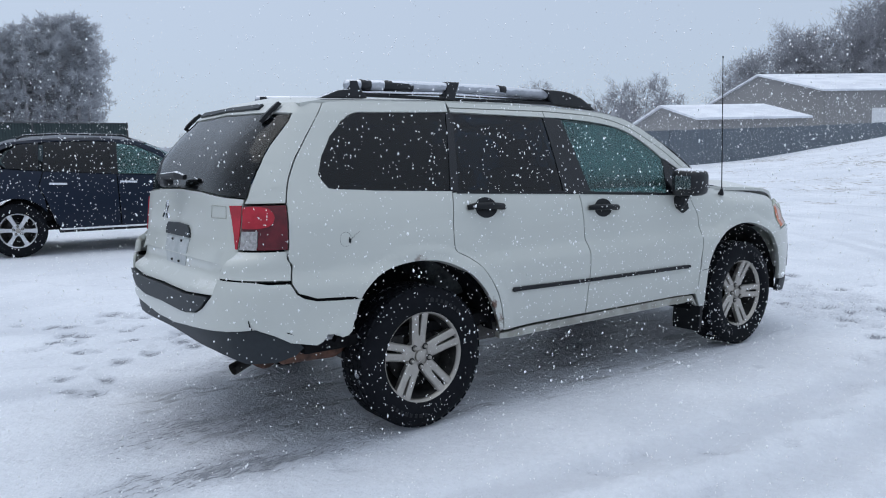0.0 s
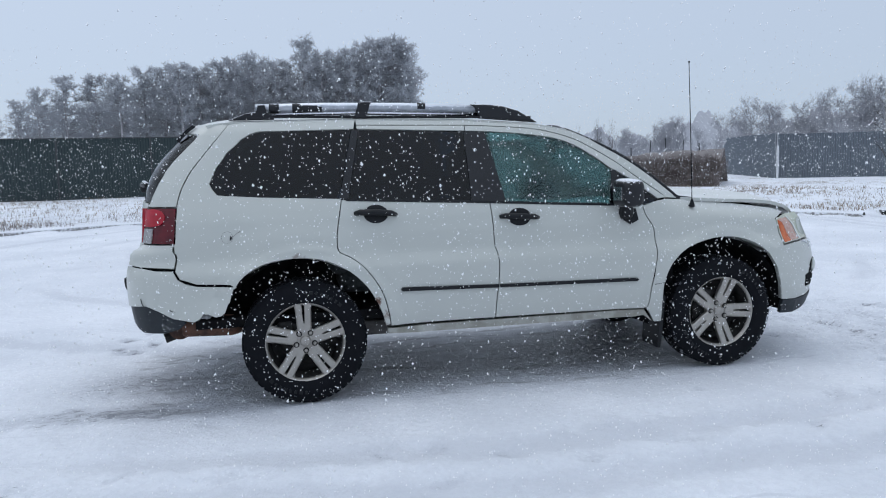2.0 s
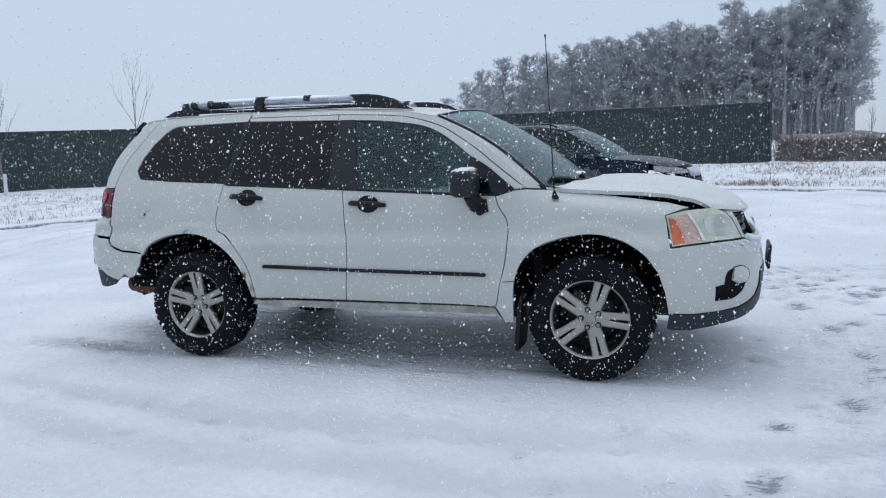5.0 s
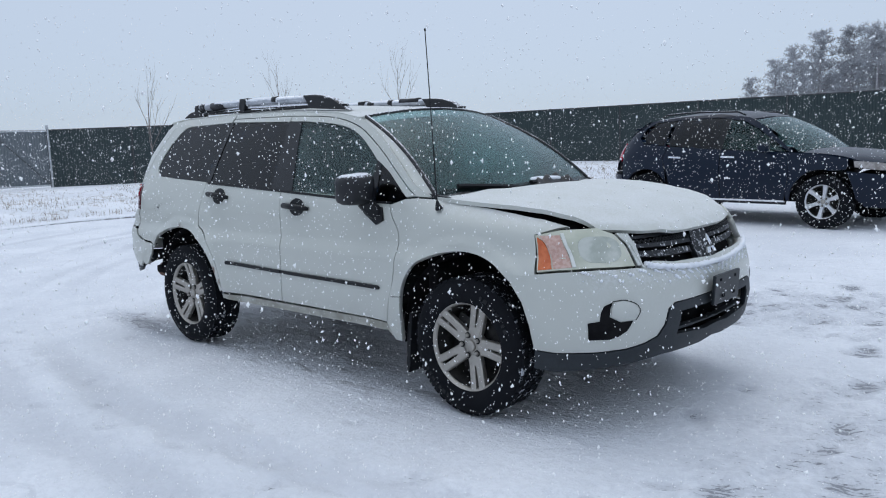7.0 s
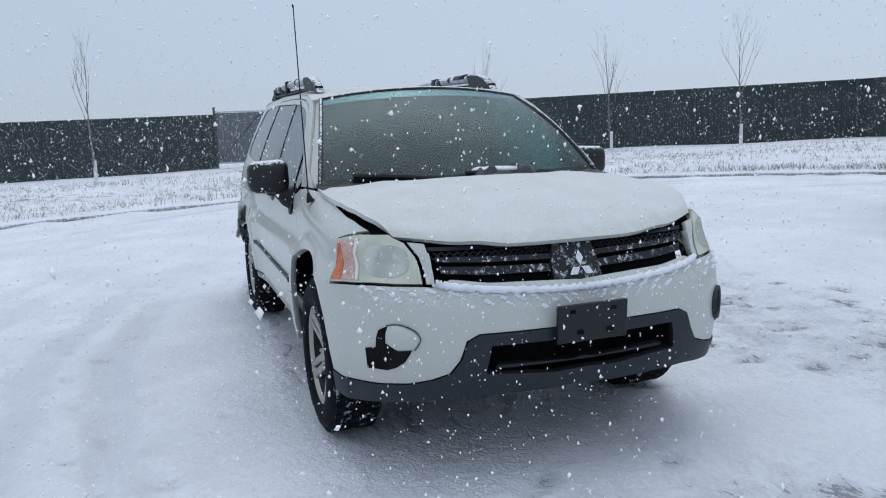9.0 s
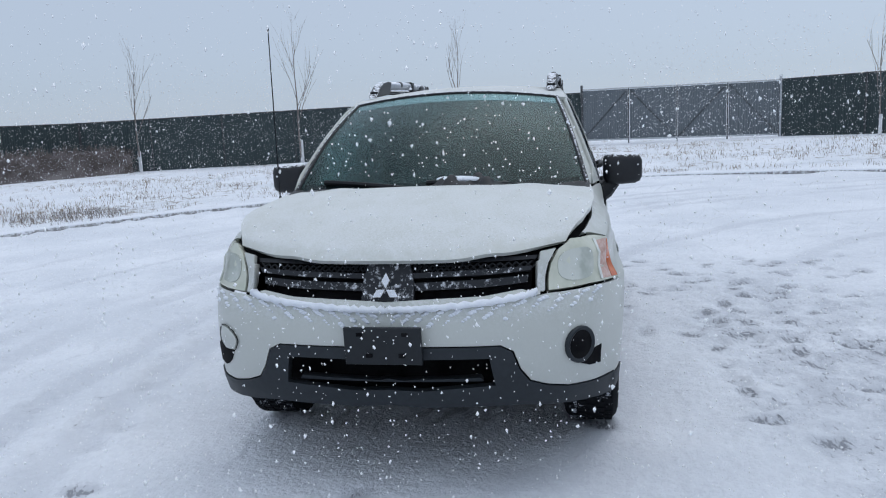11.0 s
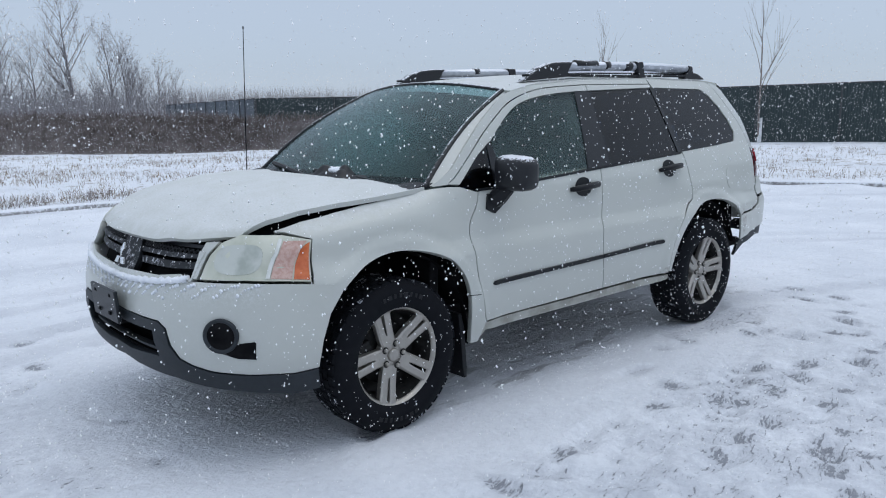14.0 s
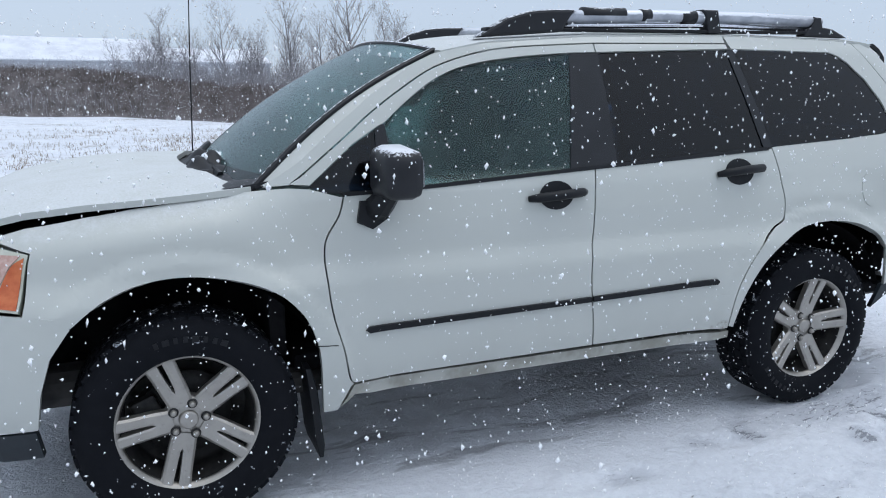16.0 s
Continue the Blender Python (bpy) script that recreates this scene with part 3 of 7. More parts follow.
def skin(bm, shape, poly, side=-1, off=0.0, thick=0.02, gap=0.003, step=0.07, flat=None):
    """A panel of bodywork: the outline in (u, z), laid on the body and given thickness. side -1: right, 1: left, 0: both, joined in the middle."""
    poly = [p for i, p in enumerate(poly) if i == 0 or math.dist(p, poly[i - 1]) > 1e-4]
    if math.dist(poly[0], poly[-1]) < 1e-4:
        poly = poly[:-1]
    if gap:
        mids = (shape.x0f + 1.3, -shape.x0r - 1.3)
        poly = [(q[0] if min(abs(p[0] - m) for m in mids) > 1e-3 else p[0], q[1]) for p, q in zip(poly, shrink(poly, gap))]
    b = bmesh.new()
    f = b.faces.new([b.verts.new((u, z, 0)) for u, z in poly])
    b.normal_update()
    bmesh.ops.triangulate(b, faces=[f])
    us, zs = [p[0] for p in poly], [p[1] for p in poly]
    for lo, hi, nrm in ((min(us), max(us), (1, 0, 0)), (min(zs), max(zs), (0, 1, 0))):
        n = int((hi - lo) / step)
        for k in range(1, n + 1):
            v = lo + (hi - lo) * k / (n + 1)
            bmesh.ops.bisect_plane(b, geom=b.verts[:] + b.edges[:] + b.faces[:], dist=1e-5, plane_co=Vector(nrm) * v, plane_no=nrm)
    bmesh.ops.dissolve_degenerate(b, dist=1e-5, edges=b.edges[:])
    for v in b.verts:
        o = off(v.co.x, v.co.y) if callable(off) else off
        v.co = shape.point(v.co.x, v.co.y, o)
    bmesh.ops.recalc_face_normals(b, faces=b.faces[:])
    c = sum((f.normal * f.calc_area() for f in b.faces), Vector())
    probe = shape.normal(sum(us) / len(us), sum(zs) / len(zs))
    if c.dot(probe) < 0:
        bmesh.ops.reverse_faces(b, faces=b.faces[:])
    sides = (-1, 1) if side == 0 else (side,)
    tmp = bpy.data.meshes.new("tmp")
    b.to_mesh(tmp)
    b.free()
    b = bmesh.new()
    for s in sides:
        n0 = len(b.verts)
        b.from_mesh(tmp)
        b.verts.ensure_lookup_table()
        if s == 1:
            vs = b.verts[n0:]
            for v in vs:
                v.co.y = -v.co.y
            bmesh.ops.reverse_faces(b, faces=list({f for v in vs for f in v.link_faces}))
    bpy.data.meshes.remove(tmp)
    if side == 0:
        bmesh.ops.remove_doubles(b, verts=[v for v in b.verts if abs(v.co.y) < 0.004], dist=0.006)
    if thick:
        b.normal_update()
        edges = [e for e in b.edges if len(e.link_faces) == 1]
        inner = {v: b.verts.new(v.co - v.normal * thick) for v in list(b.verts)}
        for f in list(b.faces):
            b.faces.new([inner[v] for v in reversed(f.verts)])
        for e in edges:
            v0, v1 = e.verts
            l = e.link_loops[0]
            if l.vert != v0:
                v0, v1 = v1, v0
            b.faces.new((v1, v0, inner[v0], inner[v1]))
    for f in b.faces:
        f.smooth = True
    # sharp rims
    for e in b.edges:
        if len(e.link_faces) == 2 and e.calc_face_angle(0) > 0.9:
            e.smooth = False
    tmp = bpy.data.meshes.new("tmp")
    b.to_mesh(tmp)
    b.free()
    bm.from_mesh(tmp)
    bpy.data.meshes.remove(tmp)


def panel(name, shape, poly, material, parent, label="", **kw):
    bm = bmesh.new()
    skin(bm, shape, poly, **kw)
    return part(name, bm, material, parent, label)


def lathe(bm, prof, n=48, axis='y', centre=(0, 0, 0)):
    """Turns a profile of (radius, along) about an axis through the centre."""
    rings = []
    for r, a in prof:
        ring = []
        for k in range(n):
            c, s = math.cos(2 * math.pi * k / n) * r, math.sin(2 * math.pi * k / n) * r
            p = (c, a, s) if axis == 'y' else (a, c, s) if axis == 'x' else (c, s, a)
            ring.append(bm.verts.new(Vector(p) + Vector(centre)))
        rings.append(ring)
    for r0, r1 in zip(rings, rings[1:]):
        for k in range(n):
            f = bm.faces.new((r0[k], r0[(k + 1) % n], r1[(k + 1) % n], r1[k]))
            f.smooth = True
    return rings


def slab(bm, pts, y0, y1, bevel=0.0):
    """A flat outline in (x, z) made solid between y0 and y1."""
    a = [bm.verts.new((x, y0, z)) for x, z in pts]
    b = [bm.verts.new((x, y1, z)) for x, z in pts]
    n = len(pts)
    fs = [bm.faces.new(a[::-1]), bm.faces.new(b)]
    for i in range(n):
        fs.append(bm.faces.new((a[i], a[(i + 1) % n], b[(i + 1) % n], b[i])))
    bmesh.ops.recalc_face_normals(bm, faces=fs)
    if bevel:
        bmesh.ops.bevel(bm, geom=[e for e in fs[1].edges] + [e for e in fs[0].edges], offset=bevel, segments=2, affect='EDGES', profile=0.5)


def sheet(bm, fn, nu, nv, thick=0.0, smooth=True):
    """A grid of fn(s, t), s and t from 0 to 1, made solid downwards along its normals."""
    g = [[bm.verts.new(fn(i / nu, j / nv)) for j in range(nv + 1)] for i in range(nu + 1)]
    fs = []
    for i in range(nu):
        for j in range(nv):
            f = bm.faces.new((g[i][j], g[i + 1][j], g[i + 1][j + 1], g[i][j + 1]))
            f.smooth = smooth
            fs.append(f)
    if thick:
        bm.normal_update()
        low = [[bm.verts.new(v.co - v.normal * thick) for v in row] for row in g]
        for i in range(nu):
            for j in range(nv):
                f = bm.faces.new((low[i][j], low[i][j + 1], low[i + 1][j + 1], low[i + 1][j]))
                f.smooth = smooth
        rim = [(i, 0, i + 1, 0) for i in range(nu)] + [(nu, j, nu, j + 1) for j in range(nv)] + [(i + 1, nv, i, nv) for i in range(nu)] + [(0, j + 1, 0, j) for j in range(nv)]
        for a, b, c, d in rim:
            bm.faces.new((g[c][d], g[a][b], low[a][b], low[c][d]))
        for e in bm.edges:
            if len(e.link_faces) == 2 and e.calc_face_angle(0) > 0.9:
                e.smooth = False


# ---- vehicle materials ----
def mat_paint(name, colour, rust=False, snow=0.55, rough=0.32, film=0.45, coat=0.35, spec=0.5):
    k = N(name, rough, 0.0, spec)
    k.set("Coat Weight", coat)
    k.set("Coat Roughness", 0.12)
    x, y, z = k.xyz()
    n1, n2 = k.noise(3, 4), k.noise(45, 4)
    c = k.mix(k.math('MULTIPLY', n1, 0.4), colour, tuple(v * 0.93 for v in colour))
    # road film towards the sills
    grime = k.math('MULTIPLY', k.span(k.math('ADD', z, k.math('MULTIPLY', n1, 0.25)), 0.42, 0.72, 1.0, 0.0), film)
    c = k.mix(grime, c, tuple(v * 0.55 + 0.06 for v in colour))
    if rust:
        def blot(px, py, pz, r0, r1):
            d = k.math('SQRT', k.math('ADD', k.math('POWER', k.math('SUBTRACT', x, px), 2.0), k.math('ADD', k.math('POWER', k.math('SUBTRACT', y, py), 2.0), k.math('POWER', k.math('SUBTRACT', z, pz), 2.0))))
            return k.span(k.math('ADD', d, k.math('MULTIPLY', k.math('SUBTRACT', k.noise(28, 5, 0.7), 0.5), 0.16)), r0, r1, 1.0, 0.0)
        f = k.math('MAXIMUM', blot(-0.905, -0.90, 0.50, 0.01, 0.055), k.math('MAXIMUM', blot(-1.79, 0.88, 0.71, 0.02, 0.09), k.math('MAXIMUM', blot(-0.875, -0.89, 0.415, 0.01, 0.06), blot(-0.85, 0.88, 0.42, 0.02, 0.08))))
        f = k.math('MAXIMUM', f, k.math('MAXIMUM', blot(-0.945, -0.93, 0.60, 0.0, 0.035), blot(-1.80, 0.90, 0.62, 0.0, 0.07)))
        f = k.math('MAXIMUM', f, k.math('MULTIPLY', blot(-1.40, -0.91, 0.875, 0.0, 0.03), 0.6))
        c = k.mix(f, c, k.mix(n2, (0.05, 0.022, 0.014), (0.17, 0.075, 0.042)))
    if snow:
        cover = k.span(k.math('ADD', k.up(), k.math('MULTIPLY', k.math('SUBTRACT', k.noise(22, 5, 0.65), 0.5), 0.4)), 1.16 - snow, 1.44 - snow)
        if rust:
            # wind-blown snow stuck to the nose and to the ledges of the tail
            plaster = k.math('MULTIPLY', k.span(x, 1.98, 2.12), k.math('MULTIPLY', k.span(z, 0.70, 0.81), k.span(z, 0.84, 0.98, 1.0, 0.0)))
            plaster = k.math('ADD', plaster, k.math('MULTIPLY', k.span(x, 1.9, 2.1), 0.10))
            grain = k.span(k.math('ADD', k.noise(75, 4, 0.7), k.math('MULTIPLY', k.noise(9, 3), 0.35)), 0.60, 0.78)
            cover = k.math('MAXIMUM', cover, k.math('MULTIPLY', k.math('MINIMUM', plaster, 0.75), grain))
        c = k.mix(k.math('MULTIPLY', cover, k.span(k.math('ADD', k.noise(120, 4, 0.7), k.math('MULTIPLY', k.noise(6, 4, 0.6), 0.5)), 0.45, 0.95, 0.05, 0.52)), c, SNOW)
        k.set("Roughness", k.math('ADD', rough, k.math('MULTIPLY', cover, 0.4)))
        k.set("Coat Weight", k.math('MULTIPLY', k.math('SUBTRACT', 1.0, cover), coat))
        k.bump(k.math('MULTIPLY', cover, k.math('ADD', k.noise(110, 4), k.math('MULTIPLY', k.noise(9, 3), 0.5))), 0.30, 0.006)
    k.col(c)
    return k.m


def mat_glass(name, colour, ior=1.45, rough=0.0, mist=0.0, specks=0.0):
    """Tinted glass; mist: how much condensation veils it, specks: melting snow stuck to it."""
    k = N(name, rough, 0.0, 0.5)
    k.set("IOR", ior)
    c = colour
    share = 1.0 - mist
    if mist:
        veil = k.span(k.noise(2.2, 3, 0.5), 0.30, 0.75, 0.75, 1.25)
        share = k.math('SUBTRACT', 1.0, k.math('MULTIPLY', veil, mist))
        c = k.mix(k.math('MULTIPLY', k.noise(40, 3), 0.15), colour, (0.50, 0.60, 0.60))
    if specks:
        f = k.math('MULTIPLY', k.span(k.math('ADD', k.noise(70, 4, 0.7), k.math('MULTIPLY', k.noise(5, 3), 0.25)), 0.70, 0.80), specks)
        c = k.mix(f, c, (0.70, 0.76, 0.78))
        share = k.math('MULTIPLY', share, k.math('SUBTRACT', 1.0, f))
        k.bump(f, 0.25, 0.003)
    k.col(c)
    k.set("Transmission Weight", share)
    return k.m


def mat_plastic(name, colour, rough=0.5, snow=0.0, spec=0.4):
    k = N(name, rough, 0, spec)
    n = k.noise(40, 4)
    c = k.mix(n, tuple(v * 0.7 for v in colour), tuple(min(v * 1.4, 1) for v in colour))
    if snow:
        c = k.mix(k.span(k.math('ADD', k.up(), k.math('MULTIPLY', k.math('SUBTRACT', k.noise(60, 5, 0.7), 0.5), 1.3)), 1.25 - snow, 1.45 - snow), c, SNOW)
    k.col(c)
    k.bump(k.noise(220, 2), 0.12, 0.002)
    return k.m


def mat_caked():
    """Black plastic with wind-blown snow stuck to it."""
    k = N("snow_caked_plastic", 0.6, 0, 0.3)
    f = k.span(k.math('ADD', k.noise(38, 5, 0.7), k.math('MULTIPLY', k.up(), 0.22)), 0.62, 0.76)
    k.col(k.mix(k.math('MULTIPLY', f, 0.85), (0.022, 0.024, 0.028), SNOW))
    k.bump(f, 0.4, 0.004)
    return k.m


def mat_tyre(name="tyre_rubber", cut=0.80):
    k = N(name, 0.8, 0, 0.12)
    c = k.mix(k.noise(25, 4), (0.004, 0.005, 0.007), (0.010, 0.011, 0.014))
    s = k.span(k.math('ADD', k.noise(16, 5, 0.75), k.math('MULTIPLY', k.noise(90, 3), 0.3)), cut, cut + 0.07)
    c = k.mix(k.math('MULTIPLY', s, 0.7), c, (0.62, 0.65, 0.70))
    k.col(c)
    k.bump(k.noise(130, 3), 0.25, 0.004)
    return k.m


def mat_alloy():
    k = N("brushed_alloy", 0.42, 0.75, 0.5)
    c = k.mix(k.noise(18, 5, 0.65), (0.33, 0.31, 0.28), (0.49, 0.465, 0.425))
    c = k.mix(k.math('MULTIPLY', k.span(k.noise(55, 5, 0.7), 0.55, 0.72), 0.5), c, (0.26, 0.25, 0.24))
    k.col(c)
    return k.m


M_WHITE = mat_paint("white_car_paint", (0.525, 0.540, 0.502), rust=True)
M_SILL = mat_noise("dirty_white_sill", (0.27, 0.265, 0.225), (0.42, 0.42, 0.38), 7, 0.6)
M_UNDER = mat_noise("grimy_underbody", (0.035, 0.034, 0.034), (0.09, 0.086, 0.082), 6, 0.9)
M_BLACK = mat_plastic("black_trim", (0.009, 0.010, 0.012), 0.45, spec=0.25)
# body white turned grey: the recess's shade is put into the colour
M_PLATE = mat_noise("shaded_plate_recess", (0.36, 0.385, 0.385), (0.46, 0.48, 0.48), 12, 0.5)
M_FOAM = mat_noise("torn_bumper_foam", (0.12, 0.125, 0.13), (0.34, 0.35, 0.36), 22, 0.8)
M_BLACKSNOW = mat_plastic("black_plastic_with_snow", (0.010, 0.011, 0.014), 0.45, 0.5)
M_PLATEHOLDER = mat_plastic("dark_plate_holder", (0.008, 0.011, 0.014), 0.4)
M_CLAD = mat_plastic("dark_grey_bumper_plastic", (0.016, 0.021, 0.026), 0.55, 0.0)
M_COWL = mat_plastic("black_cowl_plastic", (0.010, 0.011, 0.014), 0.5, 0.16)
M_MIRROR = mat_plastic("black_mirror_shell_with_snow", (0.012, 0.013, 0.016), 0.4, 0.62)
# near-black for hollows and cracks: their shade is put into the colour
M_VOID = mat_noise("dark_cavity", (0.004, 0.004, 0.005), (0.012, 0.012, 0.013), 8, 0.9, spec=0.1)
M_TYRE = mat_tyre()
M_ALLOY = mat_alloy()
# steel kept near-black: shade between the spokes is put into it
M_STEEL = mat_noise("dark_brake_steel", (0.012, 0.012, 0.012), (0.04, 0.038, 0.036), 14, 0.6, 0.3)
M_RUST = mat_noise("rusted_exhaust", (0.06, 0.034, 0.026), (0.17, 0.085, 0.058), 9, 0.85, 0.2, 0.4)
M_GLASS = mat_glass("misted_side_glass", (0.27, 0.44, 0.43), ior=1.35, rough=0.2, mist=0.035)
M_PRIV = mat_glass("privacy_glass", (0.010, 0.022, 0.046), ior=1.40)
M_WIND = mat_glass("misted_windscreen", (0.19, 0.37, 0.37), ior=1.25, rough=0.25, mist=0.022, specks=0.20)
M_REARWIN = mat_glass("dusty_rear_glass", (0.010, 0.012, 0.016), ior=1.36, mist=0.05, specks=0.12)
M_GLOSS = mat_noise("gloss_black_pillar", (0.004, 0.005, 0.007), (0.008, 0.009, 0.012), 12, 0.08, spec=0.45)
M_LENS = mat_noise("clouded_headlamp_lens", (0.47, 0.49, 0.40), (0.59, 0.60, 0.51), 6, 0.22)
M_AMBER = mat_noise("amber_lens", (0.52, 0.11, 0.035), (0.64, 0.17, 0.06), 25, 0.2)
M_RED = mat_noise("red_lens", (0.33, 0.006, 0.018), (0.45, 0.012, 0.03), 12, 0.12)
M_DARKRED = mat_noise("dark_red_lens", (0.07, 0.002, 0.007), (0.12, 0.004, 0.010), 12, 0.12)
M_CLEAR = mat_noise("ribbed_clear_lens", (0.26, 0.25, 0.25), (0.42, 0.41, 0.41), 60, 0.2)
M_CHROME = mat_noise("chrome", (0.72, 0.73, 0.75), (0.82, 0.83, 0.85), 30, 0.15, 1.0)
M_SILVER = mat_noise("silver_grille_bar", (0.20, 0.21, 0.23), (0.42, 0.43, 0.46), 40, 0.45, 0.4, snow=0.45)
M_CAKED = mat_caked()
M_PINK = mat_noise("faded_marker_lens", (0.50, 0.30, 0.25), (0.60, 0.42, 0.36), 60, 0.2)
M_RIB = mat_noise("pale_lens_rib", (0.62, 0.64, 0.60), (0.72, 0.73, 0.70), 20, 0.25)
M_REFL = mat_noise("dull_reflector", (0.40, 0.43, 0.38), (0.58, 0.60, 0.55), 9, 0.22, 0.1)
M_TREAD = mat_tyre("snow_packed_tread", 0.735)
M_CABIN = mat_noise("grey_cabin_cloth", (0.028, 0.033, 0.035), (0.055, 0.062, 0.064), 30, 0.9)
M_RAIL = mat_noise("silver_rail_with_snow", (0.36, 0.38, 0.42), (0.50, 0.52, 0.56), 12, 0.4, 0.4, snow=0.7)


# ---- wheels ----
def tyre_mesh():
    bm = bmesh.new()
    R, w = 0.370, 0.122
    lathe(bm, [(0.232, -w + 0.02), (0.245, -w), (0.30, -w - 0.006), (0.335, -w + 0.002), (0.352, -w + 0.018), (R - 0.008, -w + 0.03), (R - 0.008, w - 0.03),
               (0.352, w - 0.018), (0.335, w - 0.002), (0.30, w + 0.006), (0.245, w), (0.232, w - 0.02)], 72)
    return from_bm("tyre", bm, M_TYRE)


def tread_mesh():
    bm = bmesh.new()
    R, w = 0.370, 0.122
    n = 46
    for row, yy in enumerate((-0.082, -0.043, 0.0, 0.043, 0.082)):
        for k in range(n):
            a = 2 * math.pi * (k + 0.5 * (row % 2)) / n
            c, s = math.cos(a), math.sin(a)
            rot = Matrix(((c, 0, -s), (0, 1, 0), (s, 0, c)))
            vs = bm_box(bm, 0, 0, 0, 0.014, 0.034, 2 * math.pi * R / n * 0.74)
            for v in vs:
                v.co = rot @ (v.co + Vector((R - 0.009, yy, 0)))
    return from_bm("tread", bm, M_TREAD)


def letter_mesh():
    """Raised bars where the sidewall carries its lettering."""
    bm = bmesh.new()
    for c0 in (62, 242):
        for k in range(8):
            a = radians(c0 + (k - 3) * 6)
            c, s = math.cos(a), math.sin(a)
            rot = Matrix(((c, 0, -s), (0, 1, 0), (s, 0, c)))
            for dx, dz, sx, sz in ((0, 0, .020, .014 if k % 3 else .022),):
                for v in bm_box(bm, 0, 0, 0, sx, 0.003, sz):
                    v.co = rot @ (v.co + Vector((0.300 + dx, -0.128, dz)))
    return from_bm("lettering", bm, M_BLACK)


def rim_mesh(spokes=5, rows=((0.050, 0.0, 0.040), (0.105, 0.0, 0.0440), (0.118, 0.0042, 0.0445), (0.15, 0.0065, 0.0455), (0.19, 0.0080, 0.0475), (0.228, 0.0090, 0.052)), material=None):
    """Alloy rim; its face looks along -y. rows: radius, half width of the slot, half width of the spoke."""
    bm = bmesh.new()
    # barrel and lip
    lathe(bm, [(0.220, -0.080), (0.226, -0.098), (0.240, -0.108), (0.247, -0.104), (0.247, -0.090), (0.236, -0.07)], 72)
    lathe(bm, [(0.238, -0.1085), (0.230, -0.104), (0.224, -0.092), (0.216, -0.02), (0.20, 0.06)], 72)
    # hub disc
    lathe(bm, [(0.001, -0.066), (0.070, -0.068), (0.080, -0.060), (0.082, -0.03)], 40)
    for k in range(spokes):
        a0 = radians(90 + 360 / spokes * k)
        for s in (-1, 1):
            up, low = [], []
            for r, slot, half in rows:
                y = -0.070 - 0.031 * max(0.0, (r - 0.07) / 0.155) ** 1.2
                for lst, dy in ((up, 0.0), (low, 0.034)):
                    row = []
                    edge = 0.0035 if slot else 0.0
                    for z, d in ((slot, edge), (slot + (half - slot) * .16, 0.0), (half - (half - slot) * .20, 0.0), (half, 0.007)):
                        z *= s
                        row.append(bm.verts.new((r * math.cos(a0) - z * math.sin(a0), y + dy + (d if dy == 0 else 0), r * math.sin(a0) + z * math.cos(a0))))
                    lst.append(row)
            for i in range(len(rows) - 1):
                for q in range(3):
                    f = bm.faces.new((up[i][q], up[i][q + 1], up[i + 1][q + 1], up[i + 1][q]))
                for q in (0, 3):
                    bm.faces.new((up[i][q], up[i + 1][q], low[i + 1][q], low[i][q]))
    bmesh.ops.remove_doubles(bm, verts=bm.verts[:], dist=0.0002)
    bmesh.ops.recalc_face_normals(bm, faces=bm.faces[:])
    return from_bm("rim", bm, material or M_ALLOY)


TYRE, RIM, TREAD, LETTERS = tyre_mesh(), rim_mesh(), tread_mesh(), letter_mesh()
M_BRIGHT = mat_noise("bright_silver_alloy", (0.58, 0.59, 0.61), (0.70, 0.71, 0.73), 14, 0.38, 0.5)
RIM_SIX = rim_mesh(6, ((0.050, 0.0, 0.030), (0.095, 0.0, 0.025), (0.15, 0.0, 0.025), (0.19, 0.0, 0.029), (0.228, 0.0, 0.036)), M_BRIGHT)


def hub_cap_mesh():
    bm = bmesh.new()
    lathe(bm, [(0.0005, -0.084), (0.026, -0.083), (0.032, -0.078), (0.033, -0.066)], 24)
    return from_bm("hub_cap", bm, M_ALLOY)


def nut_mesh():
    """A bright wheel nut; a dark ring draws the shade of its pocket."""
    bm = bmesh.new()
    lathe(bm, [(0.0005, -0.0865), (0.007, -0.086), (0.0105, -0.081), (0.011, -0.066)], 8)
    n = len(bm.faces)
    lathe(bm, [(0.0111, -0.0725), (0.0165, -0.0722), (0.0175, -0.069)], 16)
    bm.faces.ensure_lookup_table()
    for f in bm.faces[n:]:
        f.material_index = 1
    return from_bm("wheel_nut", bm, [M_ALLOY, M_STEEL])


def disc_mesh():
    bm = bmesh.new()
    lathe(bm, [(0.07, 0.0), (0.15, 0.0), (0.15, 0.02), (0.07, 0.02)], 40)
    # backing cone and barrel, dark to paint the shade behind the spokes
    lathe(bm, [(0.0005, -0.005), (0.2, 0.05), (0.205, 0.02), (0.218, -0.088)], 48)
    bm_box(bm, -0.11, -0.005, 0.06, 0.09, 0.05, 0.12, 0.012)
    return from_bm("brake", bm, M_STEEL)


CAP, NUT, DISC = hub_cap_mesh(), nut_mesh(), disc_mesh()


